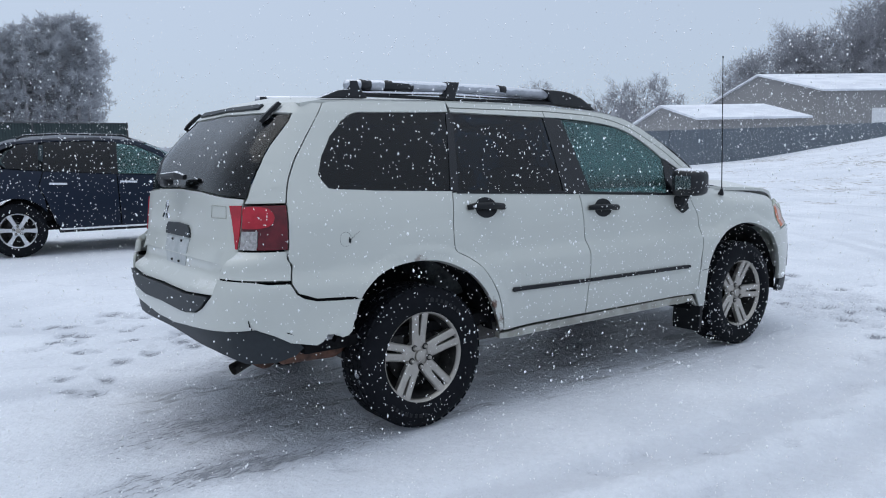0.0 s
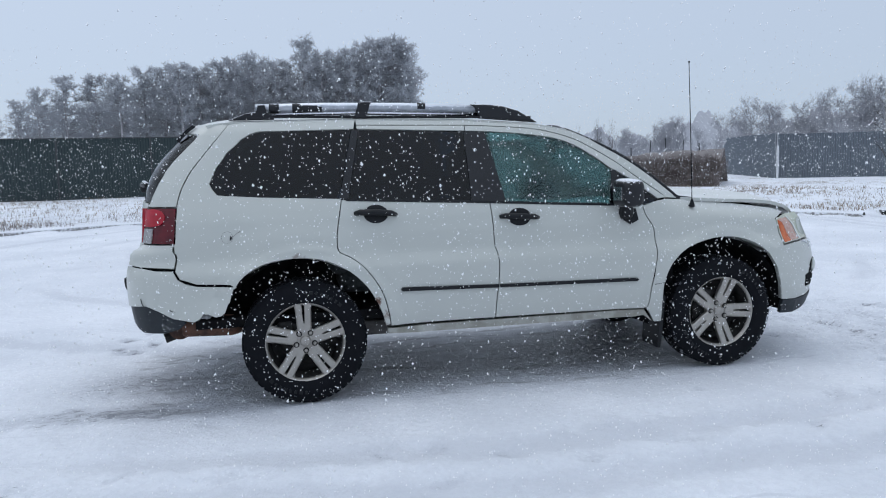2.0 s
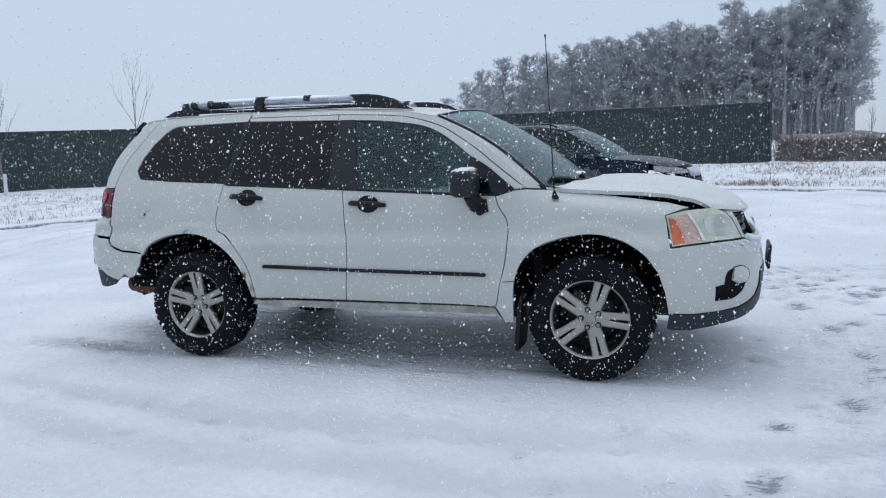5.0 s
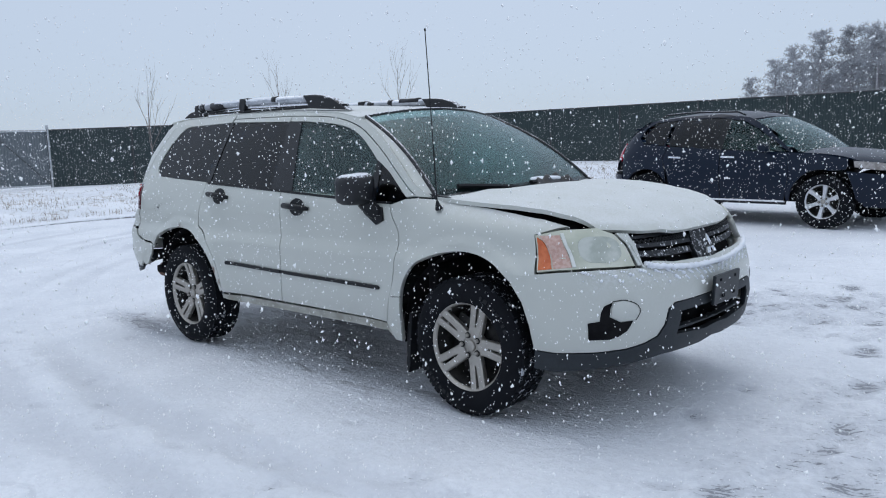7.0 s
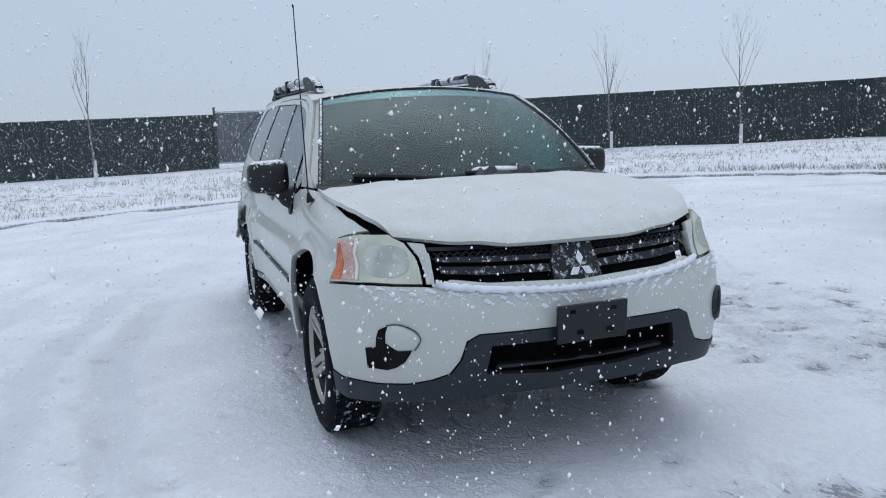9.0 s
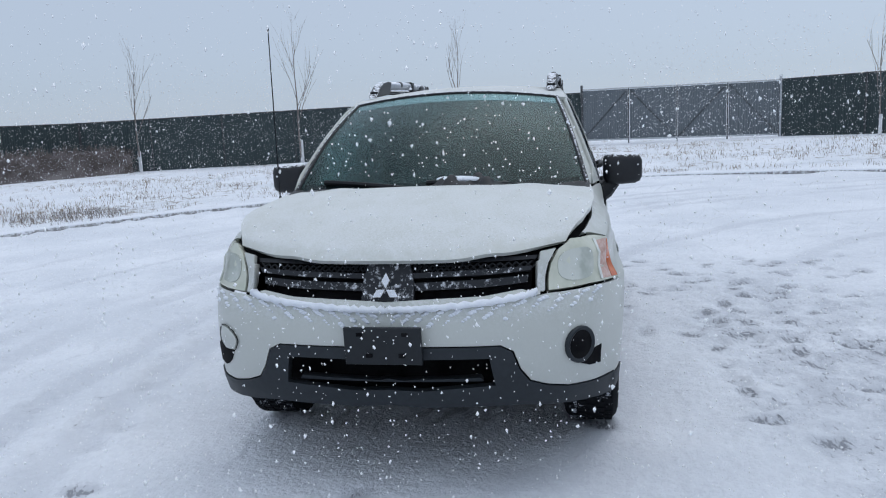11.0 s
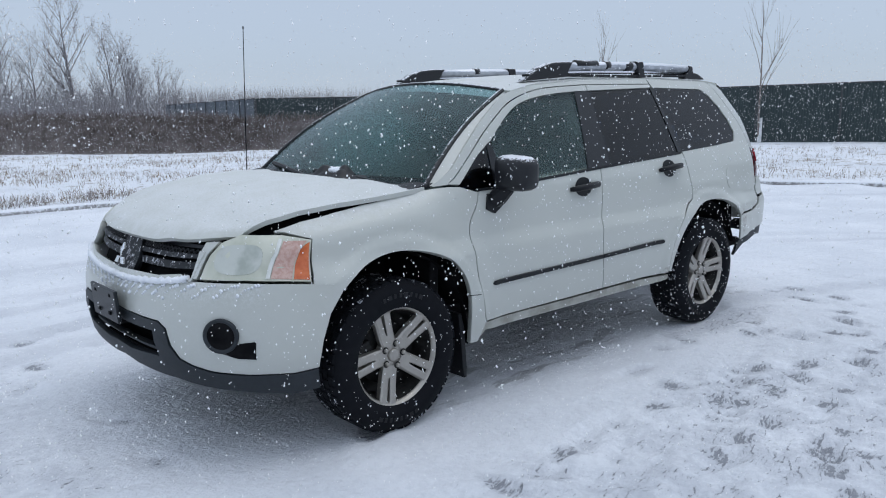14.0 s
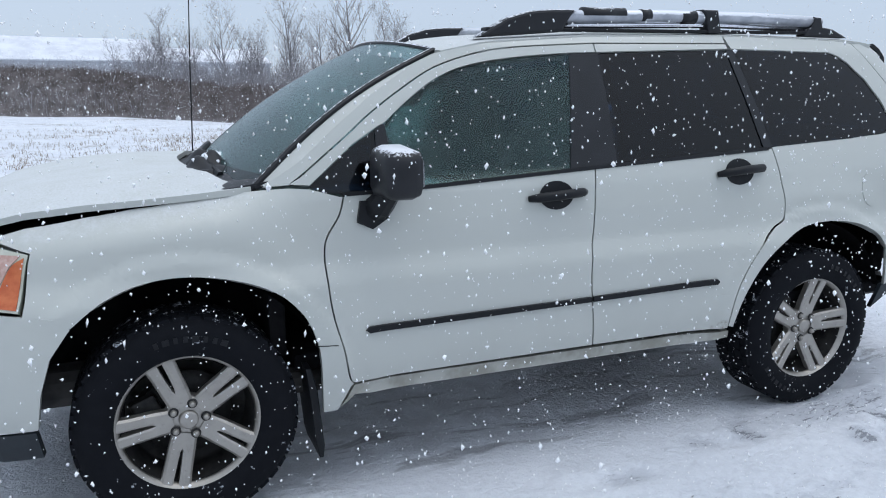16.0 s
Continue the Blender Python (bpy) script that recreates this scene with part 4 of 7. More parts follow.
def wheel(parent, x, y, z, spin=0.0, scale=1.0, rim=None):
    """A wheel; the face looks outwards."""
    w = new("wheel", TYRE)
    w.name = "wheel"
    w.parent = parent
    rot = pose(x, y, z, 0, spin, 0) if y < 0 else pose(x, y, z, 0, spin, 180)
    w.matrix_local = rot @ Matrix.Diagonal((scale, scale, scale, 1))
    tagged(w, "black snow-flecked tyre on a silver alloy rim")
    for nm, me in (("rim", rim or RIM), ("brake", DISC), ("hub_cap", CAP), ("tread", TREAD), ("lettering", LETTERS)):
        o = new(nm, me)
        o.parent = w
        if nm in ("tread", "lettering"):
            tagged(o, "worn tread blocks packed with snow" if nm == "tread" else "raised sidewall lettering", kind="stuff")
    for k in range(5):
        o = new("wheel_nut", NUT)
        o.parent = w
        a = radians(90 + 36 + 72 * k)
        o.matrix_local = pose(0.057 * math.cos(a), -0.002, 0.057 * math.sin(a))
    return w


# ---- the white car ----
SUV = Shape([(0.20, 0.850), (0.35, 0.885), (0.50, 0.902), (0.66, 0.911), (0.79, 0.914), (0.81, 0.912), (0.875, 0.884), (0.895, 0.881), (1.00, 0.879), (1.10, 0.866), (1.16, 0.848), (1.25, 0.814), (1.40, 0.757), (1.55, 0.692), (1.63, 0.655), (1.70, 0.600)],
            [(0.22, 2.180), (0.32, 2.270), (0.42, 2.320), (0.55, 2.345), (0.70, 2.340), (0.78, 2.315), (0.84, 2.275), (0.95, 2.230), (1.02, 2.180), (1.15, 2.080)],
            [(0.25, -2.220), (0.36, -2.310), (0.46, -2.370), (0.60, -2.395), (0.75, -2.400), (0.85, -2.395), (0.935, -2.388), (0.975, -2.318), (1.00, -2.310), (1.12, -2.300), (1.20, -2.295), (1.30, -2.280), (1.40, -2.240), (1.50, -2.160), (1.60, -2.060), (1.70, -1.940)],
            3.4, 6.0, 1.5, 1.6, (-1.375, 1.375), 0.51,
            [(.95, 1.14), (1.27, 1.12), (1.44, 1.10), (1.64, 1.078), (1.81, 1.055), (1.93, 1.02), (2.0, 1.05), (2.4, 1.2)])
S = SUV
MID, RMID = 2.8, 2.9     # u at the middle of the nose and of the tail
suv = thing("suv", pose(0, 0, 0), "white SUV with torn rear bumper and ajar bonnet on snow", "car")

# seams shared by neighbouring panels, as (x, z) on the side
ARCH_F = [(.925, .34), (.93, .53), (.945, .62), (.985, .71), (1.06, .79), (1.15, .835), (1.27, .865), (1.40, .875), (1.52, .857), (1.62, .815), (1.70, .752)]
ARCH_F2 = [(1.70, .752), (1.765, .66), (1.80, .55), (1.815, .46), (1.818, .432)]
ARCH_R = [(-1.80, .60), (-1.785, .66), (-1.76, .72), (-1.73, .765), (-1.67, .815), (-1.59, .85), (-1.49, .868), (-1.38, .872), (-1.28, .862), (-1.19, .832), (-1.10, .78), (-1.02, .705), (-.965, .625), (-.92, .53), (-.895, .44)]
DOOR_F = [(.80, .435), (.825, .46), (.845, .57), (.872, .67), (.89, .78), (.893, .91), (.88, .97), (.835, 1.04), (.815, 1.105)]
DOOR_B = [(-.20, .44), (-.19, .57), (-.178, .66), (-.172, .77), (-.18, .85), (-.192, .90), (-.20, 1.05), (-.21, 1.155)]
DOOR_R = [(-.865, .44), (-.872, .50), (-.90, .62), (-.95, .72), (-1.02, .81), (-1.09, .865), (-1.155, .90), (-1.165, .95), (-1.163, 1.0), (-1.15, 1.08), (-1.125, 1.205)]
SEAM_D = [(-1.991, 1.668), (-2.041, 1.541), (-2.092, 1.380), (-2.117, 1.267), (-2.126, 1.189), (-2.131, 0.985), (-2.123, 0.963), (-2.095, 0.925), (-2.091, 0.900), (-2.098, 0.831)]
WIN_Q = [(-1.125, 1.212), (-1.891, 1.251), (-1.936, 1.257), (-1.963, 1.291), (-1.981, 1.321), (-1.956, 1.410), (-1.909, 1.499), (-1.810, 1.574), (-1.718, 1.604), (-1.581, 1.622), (-1.015, 1.63)]
TOP_SEAM = [(-1.0, 1.655), (-.31, 1.645), (.05, 1.625), (.24, 1.597), (.41, 1.545), (.54, 1.475), (.68, 1.385), (.79, 1.30), (1.0, 1.145)]
GLASS_TOP = [(-.19, 1.603), (.05, 1.585), (.27, 1.552), (.41, 1.502), (.54, 1.42), (.635, 1.345)]

for sd in (-1, 1):
    panel("front_fender", S, S.side(bow(ARCH_F)) + S.side([(1.835, .795), (1.80, .978), (1.89, 1.008), (1.93, 1.015), (1.81, 1.05), (1.64, 1.075), (1.44, 1.098), (1.27, 1.118), (1.09, 1.135), (1.0, 1.14), (.93, 1.135), (.83, 1.105)])
          + S.side(bow(DOOR_F)[::-1][:-1]) + S.side([(.82, .43), (.87, .34)]), M_WHITE, suv, side=sd, thick=0.028, step=0.022)
    fd = panel("front_door", S, bow(DOOR_B)[::-1] + bow(DOOR_F) + [(.70, 1.11), (.59, 1.113)], M_WHITE, suv, side=sd, thick=0.03, step=0.026)
    panel("window_frame", S, bow(GLASS_TOP) + [(.66, 1.335), (.76, 1.275), (.93, 1.142), (.995, 1.147)] + bow(TOP_SEAM[1:])[::-1] + [(-.31, 1.607)], M_WHITE, fd, side=sd, thick=0.02)
    rd = panel("rear_door", S, bow(DOOR_R) + bow(DOOR_B)[::-1], M_WHITE, suv, side=sd, thick=0.03, step=0.026)
    panel("window_frame", S, [(-1.0, 1.63), (-.31, 1.607), (-.31, 1.645), (-1.0, 1.655)], M_WHITE, rd, side=sd)
    panel("quarter_panel", S, bow(DOOR_R)[::-1][:-1] + S.side(bow(ARCH_R[2:])[::-1]) + S.side([(-1.785, .742)]) + [(-2.015, 0.752), (-2.056, 0.773), (-2.080, 0.785)] + bow(SEAM_D)[::-1] + [(-1.920, 1.677), (-1.474, 1.690), (-1.0, 1.69)] + WIN_Q[::-1],
          M_WHITE, suv, side=sd, thick=0.028, step=0.022)
    panel("roof_side_rail", S, TOP_SEAM[:1] + bow(TOP_SEAM[1:]) + [(1.09, 1.14), (.96, 1.225), (.83, 1.33), (.68, 1.445), (.52, 1.545), (.40, 1.60), (.18, 1.64), (-.3, 1.675), (-1.0, 1.69)], M_WHITE, suv, side=sd)
    # glass and the black pillars between the panes
    panel("window", S, [(-.105, 1.151), (.59, 1.113), (.635, 1.31)] + bow(GLASS_TOP)[::-1], M_GLASS, fd, "greenish tinted front window", side=sd, off=-0.008, thick=0.004, gap=0.0).visible_shadow = False
    panel("quarter_light", S, [(.69, 1.11), (.82, 1.112), (.885, 1.12), (.93, 1.142), (.76, 1.275), (.675, 1.325)], M_PRIV, fd, side=sd, off=-0.008, thick=0.004, gap=0.0)
    panel("mirror_pillar", S, [(.59, 1.11), (.69, 1.11), (.672, 1.33), (.635, 1.345), (.632, 1.30)], M_GLOSS, fd, side=sd, off=-0.003, thick=0.015, gap=0.0)
    panel("window", S, [(-1.08, 1.205), (-.325, 1.165), (-.325, 1.605), (-.985, 1.628)], M_PRIV, rd, "black privacy glass", side=sd, off=-0.008, thick=0.004, gap=0.0)
    panel("door_pillar", S, [(-.322, 1.162), (-.100, 1.152), (-.185, 1.603), (-.322, 1.607)], M_GLOSS, rd, side=sd, off=-0.004, thick=0.015, gap=0.0)
    panel("rear_pillar", S, [(-1.135, 1.21), (-1.083, 1.207), (-.988, 1.628), (-1.03, 1.63)], M_GLOSS, suv, side=sd, off=-0.004, thick=0.015, gap=0.0)
    panel("quarter_window", S, [(-1.138, 1.212)] + WIN_Q[1:-1] + [(-1.035, 1.63)], M_PRIV, suv, "black privacy glass", side=sd, off=-0.006, thick=0.004, gap=0.0)
    panel("belt_strip", S, [(-1.1, 1.196), (-.21, 1.152), (.59, 1.108), (.82, 1.102), (.82, 1.116), (.59, 1.122), (-.21, 1.166), (-1.1, 1.210)], M_BLACK, suv, side=sd, off=0.004, thick=0.01, gap=0.0)
    # sill and rubbing strips
    panel("sill", S, S.side([(-.885, .425), (-.885, .39), (-.70, .375), (.74, .375), (.80, .385), (.87, .335), (.80, .428)]), M_SILL, suv, "dirty cream-white sill with rust at its end", side=sd, off=-0.012, thick=0.04)
    panel("rubbing_strip", S, [(-.80, .656), (-.79, .645), (-.182, .632), (-.182, .652), (-.79, .668)], M_BLACK, rd, side=sd, off=0.012, thick=0.014, gap=0.0)
    panel("rubbing_strip", S, [(-.172, .632), (.75, .618), (.762, .628), (.75, .640), (-.172, .652)], M_BLACK, fd, side=sd, off=0.012, thick=0.014, gap=0.0)
    # handles: a dark dish and a bar across it
    for door, cx, cz, slope in ((rd, -.925, 1.113, -0.03), (fd, -.025, 1.062, -0.03)):
        panel("handle_dish", S, [(cx + 0.075 * math.cos(a), cz + 0.055 * math.sin(a)) for a in np.linspace(0, 2 * math.pi, 22)[:-1]], M_BLACK, door, side=sd, off=0.003, thick=0.006, gap=0.0)
        bm = bmesh.new()
        p = [S.point(cx + dx, cz + dz, o) for dx, dz, o in ((-.125, .006, .004), (-.10, .006, .03), (0, 0, .042), (.09, -.006, .032), (.122, -.008, .004))]
        bm_tube(bm, [(q.x, q.y * (1 if sd < 0 else -1), q.z) for q in p], [.014, .018, .019, .018, .012], 10)
        part("door_handle", bm, M_BLACK, door, "black plastic pull handle", True)
    # headlamp
    hl = panel("headlamp", S, [(1.892, 0.806), (1.964, 0.816), (2.098, 0.829), (2.236, 0.828), (2.216, 0.930), (2.192, 0.982), (2.140, 1.012), (1.989, 1.002), (1.889, 0.979)], M_LENS, suv, "clouded yellowish headlamp", side=sd, off=0.002, thick=0.03, step=0.04)
    panel("turn_lens", S, bow([(1.900, 0.968), (1.929, 0.943), (1.946, 0.885), (1.954, 0.824)])[:-1] + [(1.954, 0.824), (1.900, 0.816)], M_AMBER, hl, "amber turn signal", side=sd, off=0.005, thick=0.004, gap=0.0)
    panel("marker_lens", S, [(1.911, 0.974), (1.990, 0.977), (2.012, 0.915), (2.026, 0.833), (1.960, 0.824), (1.950, 0.885), (1.933, 0.943)], M_PINK, hl, "faded pinkish ribbed lens", side=sd, off=0.0045, thick=0.004, gap=0.0)
    panel("lens_divider", S, [(1.992, 0.984), (2.004, 0.985), (2.028, 0.915), (2.041, 0.833), (2.029, 0.832), (2.015, 0.915)], M_RIB, hl, side=sd, off=0.008, thick=0.008, gap=0.0)
    for ru, rz, rw in ((2.125, .912, .070),):
        panel("reflector", S, [(ru + rw * math.copysign(abs(math.cos(a)) ** .7, math.cos(a)), rz + 0.060 * math.copysign(abs(math.sin(a)) ** .7, math.sin(a))) for a in np.linspace(0, 2 * math.pi, 26)[:-1]], M_REFL, hl, side=sd, off=0.0045, thick=0.004, gap=0.0)
    # tail lamp
    tl = panel("tail_lamp", S, [(-2.266, 1.191), (-2.126, 1.189), (-2.131, 0.985), (-2.289, 0.988)], M_DARKRED, suv, "red tail lamp with a clear reversing lens", side=sd, off=0.004, thick=0.04, step=0.04)
    panel("brake_lens", S, bow([(-2.264, 1.180), (-2.225, 1.183), (-2.185, 1.170), (-2.170, 1.135), (-2.185, 1.098), (-2.225, 1.085), (-2.272, 1.086)]), M_RED, tl, side=sd, off=0.011, thick=0.009, gap=0.0, step=0.02)
    panel("reversing_lens", S, [(-2.273, 1.074), (-2.224, 1.073), (-2.227, 0.989), (-2.281, 0.990)], M_CLEAR, tl, "ribbed clear reversing lens", side=sd, off=0.011, thick=0.009, gap=0.0, step=0.02)
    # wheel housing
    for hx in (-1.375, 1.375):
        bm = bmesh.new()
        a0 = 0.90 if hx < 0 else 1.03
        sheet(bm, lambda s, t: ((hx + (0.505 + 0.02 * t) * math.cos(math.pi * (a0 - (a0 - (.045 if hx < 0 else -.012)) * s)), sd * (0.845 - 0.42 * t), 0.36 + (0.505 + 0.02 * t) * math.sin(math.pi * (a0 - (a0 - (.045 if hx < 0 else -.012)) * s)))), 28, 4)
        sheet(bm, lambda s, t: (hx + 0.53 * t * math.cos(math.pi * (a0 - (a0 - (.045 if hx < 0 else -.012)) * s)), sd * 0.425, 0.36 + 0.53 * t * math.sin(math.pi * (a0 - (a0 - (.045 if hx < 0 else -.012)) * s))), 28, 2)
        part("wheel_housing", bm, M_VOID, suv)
    bm = bmesh.new()
    bm_tube(bm, [(p.x, p.y * -sd, p.z) for p in (S.point(x, z, .0006) for x, z in ((.948, .600), (.915, .596), (.868, .592)))], [.0018] * 3, 4)
    part("fender_seam", bm, M_VOID, suv)
    # mud flap behind the front wheel
    bm = bmesh.new()
    slab(bm, [(.955, .50), (.935, .42), (.915, .20), (.92, .155), (.935, .155), (.945, .20), (.965, .42), (.975, .50)], sd * 0.66, sd * 0.885, 0.004)
    part("mud_flap", bm, M_BLACK, suv, "black rubber mud flap")

# bonnet, standing slightly open at the front
HC = [(1.10, 1.150), (1.20, 1.168), (1.45, 1.182), (1.65, 1.172), (1.82, 1.148), (1.95, 1.118), (2.10, 1.062), (2.2, 1.01), (2.25, .985)]
HE = [(1.05, 1.150), (1.27, 1.133), (1.44, 1.122), (1.64, 1.112), (1.81, 1.095), (1.95, 1.062), (2.02, 1.03), (2.25, .97)]
HW = [(1.05, .80), (1.3, .815), (1.55, .815), (1.75, .80), (1.9, .765), (2.0, .72), (2.1, .675), (2.25, .63)]


def bonnet_point(s, t, drop=0.0):
    q = 2 * s - 1
    xr, xf = 1.30 - 0.18 * q * q, 2.255 - 0.05 * q * q - 0.155 * abs(q) ** 5
    x = xr + (xf - xr) * t
    hw = Shape.at(HW, x)
    zc, ze = Shape.at(HC, x), Shape.at(HE, x)
    crease = 0.010 * math.exp(-((abs(q) - 0.62) / 0.10) ** 2)
    z = ze + (zc - ze) * (1 - abs(q) ** 2.4) + crease
    nose = max(0.0, (t - 0.93) / 0.07)
    return (x, -q * hw, z - drop - 0.022 * nose * nose)


bm = bmesh.new()
sheet(bm, lambda s, t: bonnet_point(s, t), 36, 36, 0.022)
bonnet = part("bonnet", bm, M_WHITE, suv, "white bonnet dusted with snow, ajar at the front")
# black sheet under the bonnet, drawing the shade of the open gap
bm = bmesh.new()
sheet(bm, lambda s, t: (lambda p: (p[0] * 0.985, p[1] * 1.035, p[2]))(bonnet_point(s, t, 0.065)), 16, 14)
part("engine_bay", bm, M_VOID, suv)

# front bumper, grille and lower plastic
BUMP_TOP = [(1.892, 0.801), (1.964, 0.811), (2.098, 0.824), (2.236, 0.824), (2.254, 0.821), (2.292, 0.813), (2.406, 0.793), (2.622, 0.776), (MID, .776)]
CLAD_TOP = [(1.872, 0.428), (1.975, 0.423), (2.082, 0.430), (2.177, 0.444), (2.238, 0.464), (2.284, 0.489), (2.310, 0.541), (2.330, 0.613), (2.363, 0.637), (2.624, 0.634), (MID, .640)]
panel("front_bumper", S, BUMP_TOP + CLAD_TOP[::-1] + S.side(ARCH_F2[::-1]) + S.side([(1.715, .785)]), M_WHITE, suv, "white front bumper with snow on its ledge", side=0, thick=0.03, step=0.05)
CL = [(1.876, 0.335), (1.975, 0.330), (2.037, 0.339), (2.175, 0.363), (2.318, 0.387), (2.630, 0.375), (MID, .387)]
bm = bmesh.new()
skin(bm, S, CLAD_TOP + [(MID, .590), (2.624, 0.584), (2.395, 0.588), (2.379, 0.480), (2.626, 0.454), (MID, .460)] + CL[::-1], side=0, off=0.006, thick=0.03, step=0.05, gap=0.002)
lower = part("lower_bumper", bm, M_CLAD, suv, "dark grey plastic lower bumper")
# black box and floor plate added to keep the lower opening in shade
bm = bmesh.new()
bm_box(bm, 2.13, 0, .51, .05, 1.20, .26, .01)
bm_box(bm, 2.19, 0, .415, .12, .80, .02)
part("lower_opening", bm, M_VOID, lower)
panel("crossbar", S, [(2.406, 0.481), (2.416, 0.502), (2.734, 0.488), (MID, .497), (MID, .476)], M_CLAD, lower, side=0, off=-0.02, thick=0.03)

grille = panel("grille", S, [(2.262, 0.833), (2.237, 0.982), (2.407, 0.991), (MID, .995), (MID, .79), (2.406, 0.801), (2.303, 0.818)], M_VOID, suv, "black grille with snow-caked silver bars", side=0, off=-0.075, thick=0.01)
panel("grille_frame", S, [(2.257, 0.831), (2.277, 0.826), (2.303, 0.841), (2.407, 0.821), (MID, .803), (MID, .766), (2.406, 0.786), (2.292, 0.806), (2.258, 0.819), (2.231, 0.938), (2.251, 0.942)], M_WHITE, grille, "frame caked with snow", side=0, off=0.006, thick=0.03, gap=0.0, step=0.04)
panel("grille_bar", S, [(2.266, 0.912), (2.407, 0.903), (2.696, 0.894), (2.696, 0.914), (2.406, 0.923), (2.263, 0.929)], M_CAKED, grille, side=0, off=-0.02, thick=0.03, gap=0.0)
panel("grille_bar", S, [(2.277, 0.872), (2.406, 0.859), (2.696, 0.848), (2.696, 0.878), (2.407, 0.888), (2.272, 0.897)], M_CAKED, grille, side=0, off=-0.03, thick=0.03, gap=0.0)
panel("grille_bar", S, [(2.252, 0.959), (2.407, 0.958), (2.695, 0.955), (2.695, 0.969), (2.407, 0.973), (2.247, 0.972)], M_BLACKSNOW, grille, side=0, off=-0.025, thick=0.03, gap=0.0)
for sd in (-1, 1):
    panel("grille_cheek", S, [(2.242, 0.829), (2.264, 0.829), (2.253, 0.900), (2.244, 0.976), (2.198, 0.983), (2.222, 0.930)], M_WHITE, grille, "white frame between grille and headlamp", side=sd, off=0.003, thick=0.02, gap=0.001, step=0.04)
# diamond mesh of the upper opening
for sd in (-1, 1):
    bm = bmesh.new()
    for k in range(19):
        u0 = 2.261 + k * 0.0231
        for du in (0.0231, -0.0231):
            a, b = S.point(u0, .922, -0.03), S.point(u0 + du, .953, -0.03)
            bm_tube(bm, [(a.x, a.y * -sd, a.z), (b.x, b.y * -sd, b.z)], [.0045, .0045], 5)
    part("grille_mesh", bm, M_BLACK, grille)
panel("badge_block", S, [(2.663, 0.808), (2.664, 0.881), (2.684, 0.952), (MID, .965), (MID, .806)], M_CAKED, grille, side=0, off=-0.012, thick=0.03, gap=0.0)
bm = bmesh.new()
fx = 2.302


def rhomb(bm, c, pts, x0, x1):
    slab(bm, [(c[0] + a, c[1] + b) for a, b in pts], x0, x1, 0.002)


badge = bmesh.new()
for pts in ([(0, .098), (.017, .068), (0, .036), (-.017, .068)], [(-.002, .034), (-.036, .034), (-.053, .005), (-.018, .005)], [(.002, .034), (.036, .034), (.053, .005), (.018, .005)]):
    rhomb(badge, (0, .822), pts, 0, 0.012)
for v in badge.verts:
    v.co = Vector((fx - 0.001 - (v.co.z - .82) * 0.35 + v.co.y, v.co.x, v.co.z))
bmesh.ops.recalc_face_normals(badge, faces=badge.faces[:])
part("badge", badge, M_CHROME, grille, "silver three-diamond badge")

# snow caked along the lower frame of the grille and the bumper's ledge
for sd in (-1, 1):
    bm = bmesh.new()
    line = bow([(2.268, .828), (2.303, .816), (2.407, .797), (2.55, .783), (2.68, .778), (MID, .777)], 7)
    pts = [S.point(u, z, .010) for u, z in line]
    bm_tube(bm, [(p.x, p.y * -sd, p.z + .004 * math.sin(9 * k)) for k, p in enumerate(pts)], [.010 + .006 * abs(math.sin(k * 1.9 + sd)) for k in range(len(pts))], 7)
    for k in range(90):
        u = 2.05 + .72 * ((k * .618) % 1.0)
        z = float(np.interp(u, [2.05, 2.236, 2.406, 2.622, 2.8], [.812, .812, .782, .764, .762])) - .055 * ((k * .414) % 1.0) ** 2
        p = S.point(u, z, .001)
        rr = .004 + .008 * ((k * .732) % 1.0)
        bmesh.ops.create_icosphere(bm, subdivisions=1, radius=rr, matrix=Matrix.Translation((p.x, p.y * -sd, p.z)) @ Matrix.Diagonal((.6, 1.2, .8, 1)))
    part("caked_snow", bm, M_SNOW, suv, "wind-blown snow caked below the grille", True)

# plate holder
bm = bmesh.new()
bm_box(bm, 2.382, 0, .652, .018, .308, .152, .005, Matrix.Rotation(radians(4), 3, 'Y'))
plate = part("plate_holder", bm, M_PLATEHOLDER, suv, "empty dark plastic number plate holder")
# black blocks on the face stand for the shade in its slots
for yy, zz in ((-.09, .70), (.09, .70), (-.055, .615), (.075, .615)):
    bm = bmesh.new()
    bm_box(bm, 2.393, yy, zz, .006, .026, .016, .002)
    part("slot", bm, M_VOID, plate)

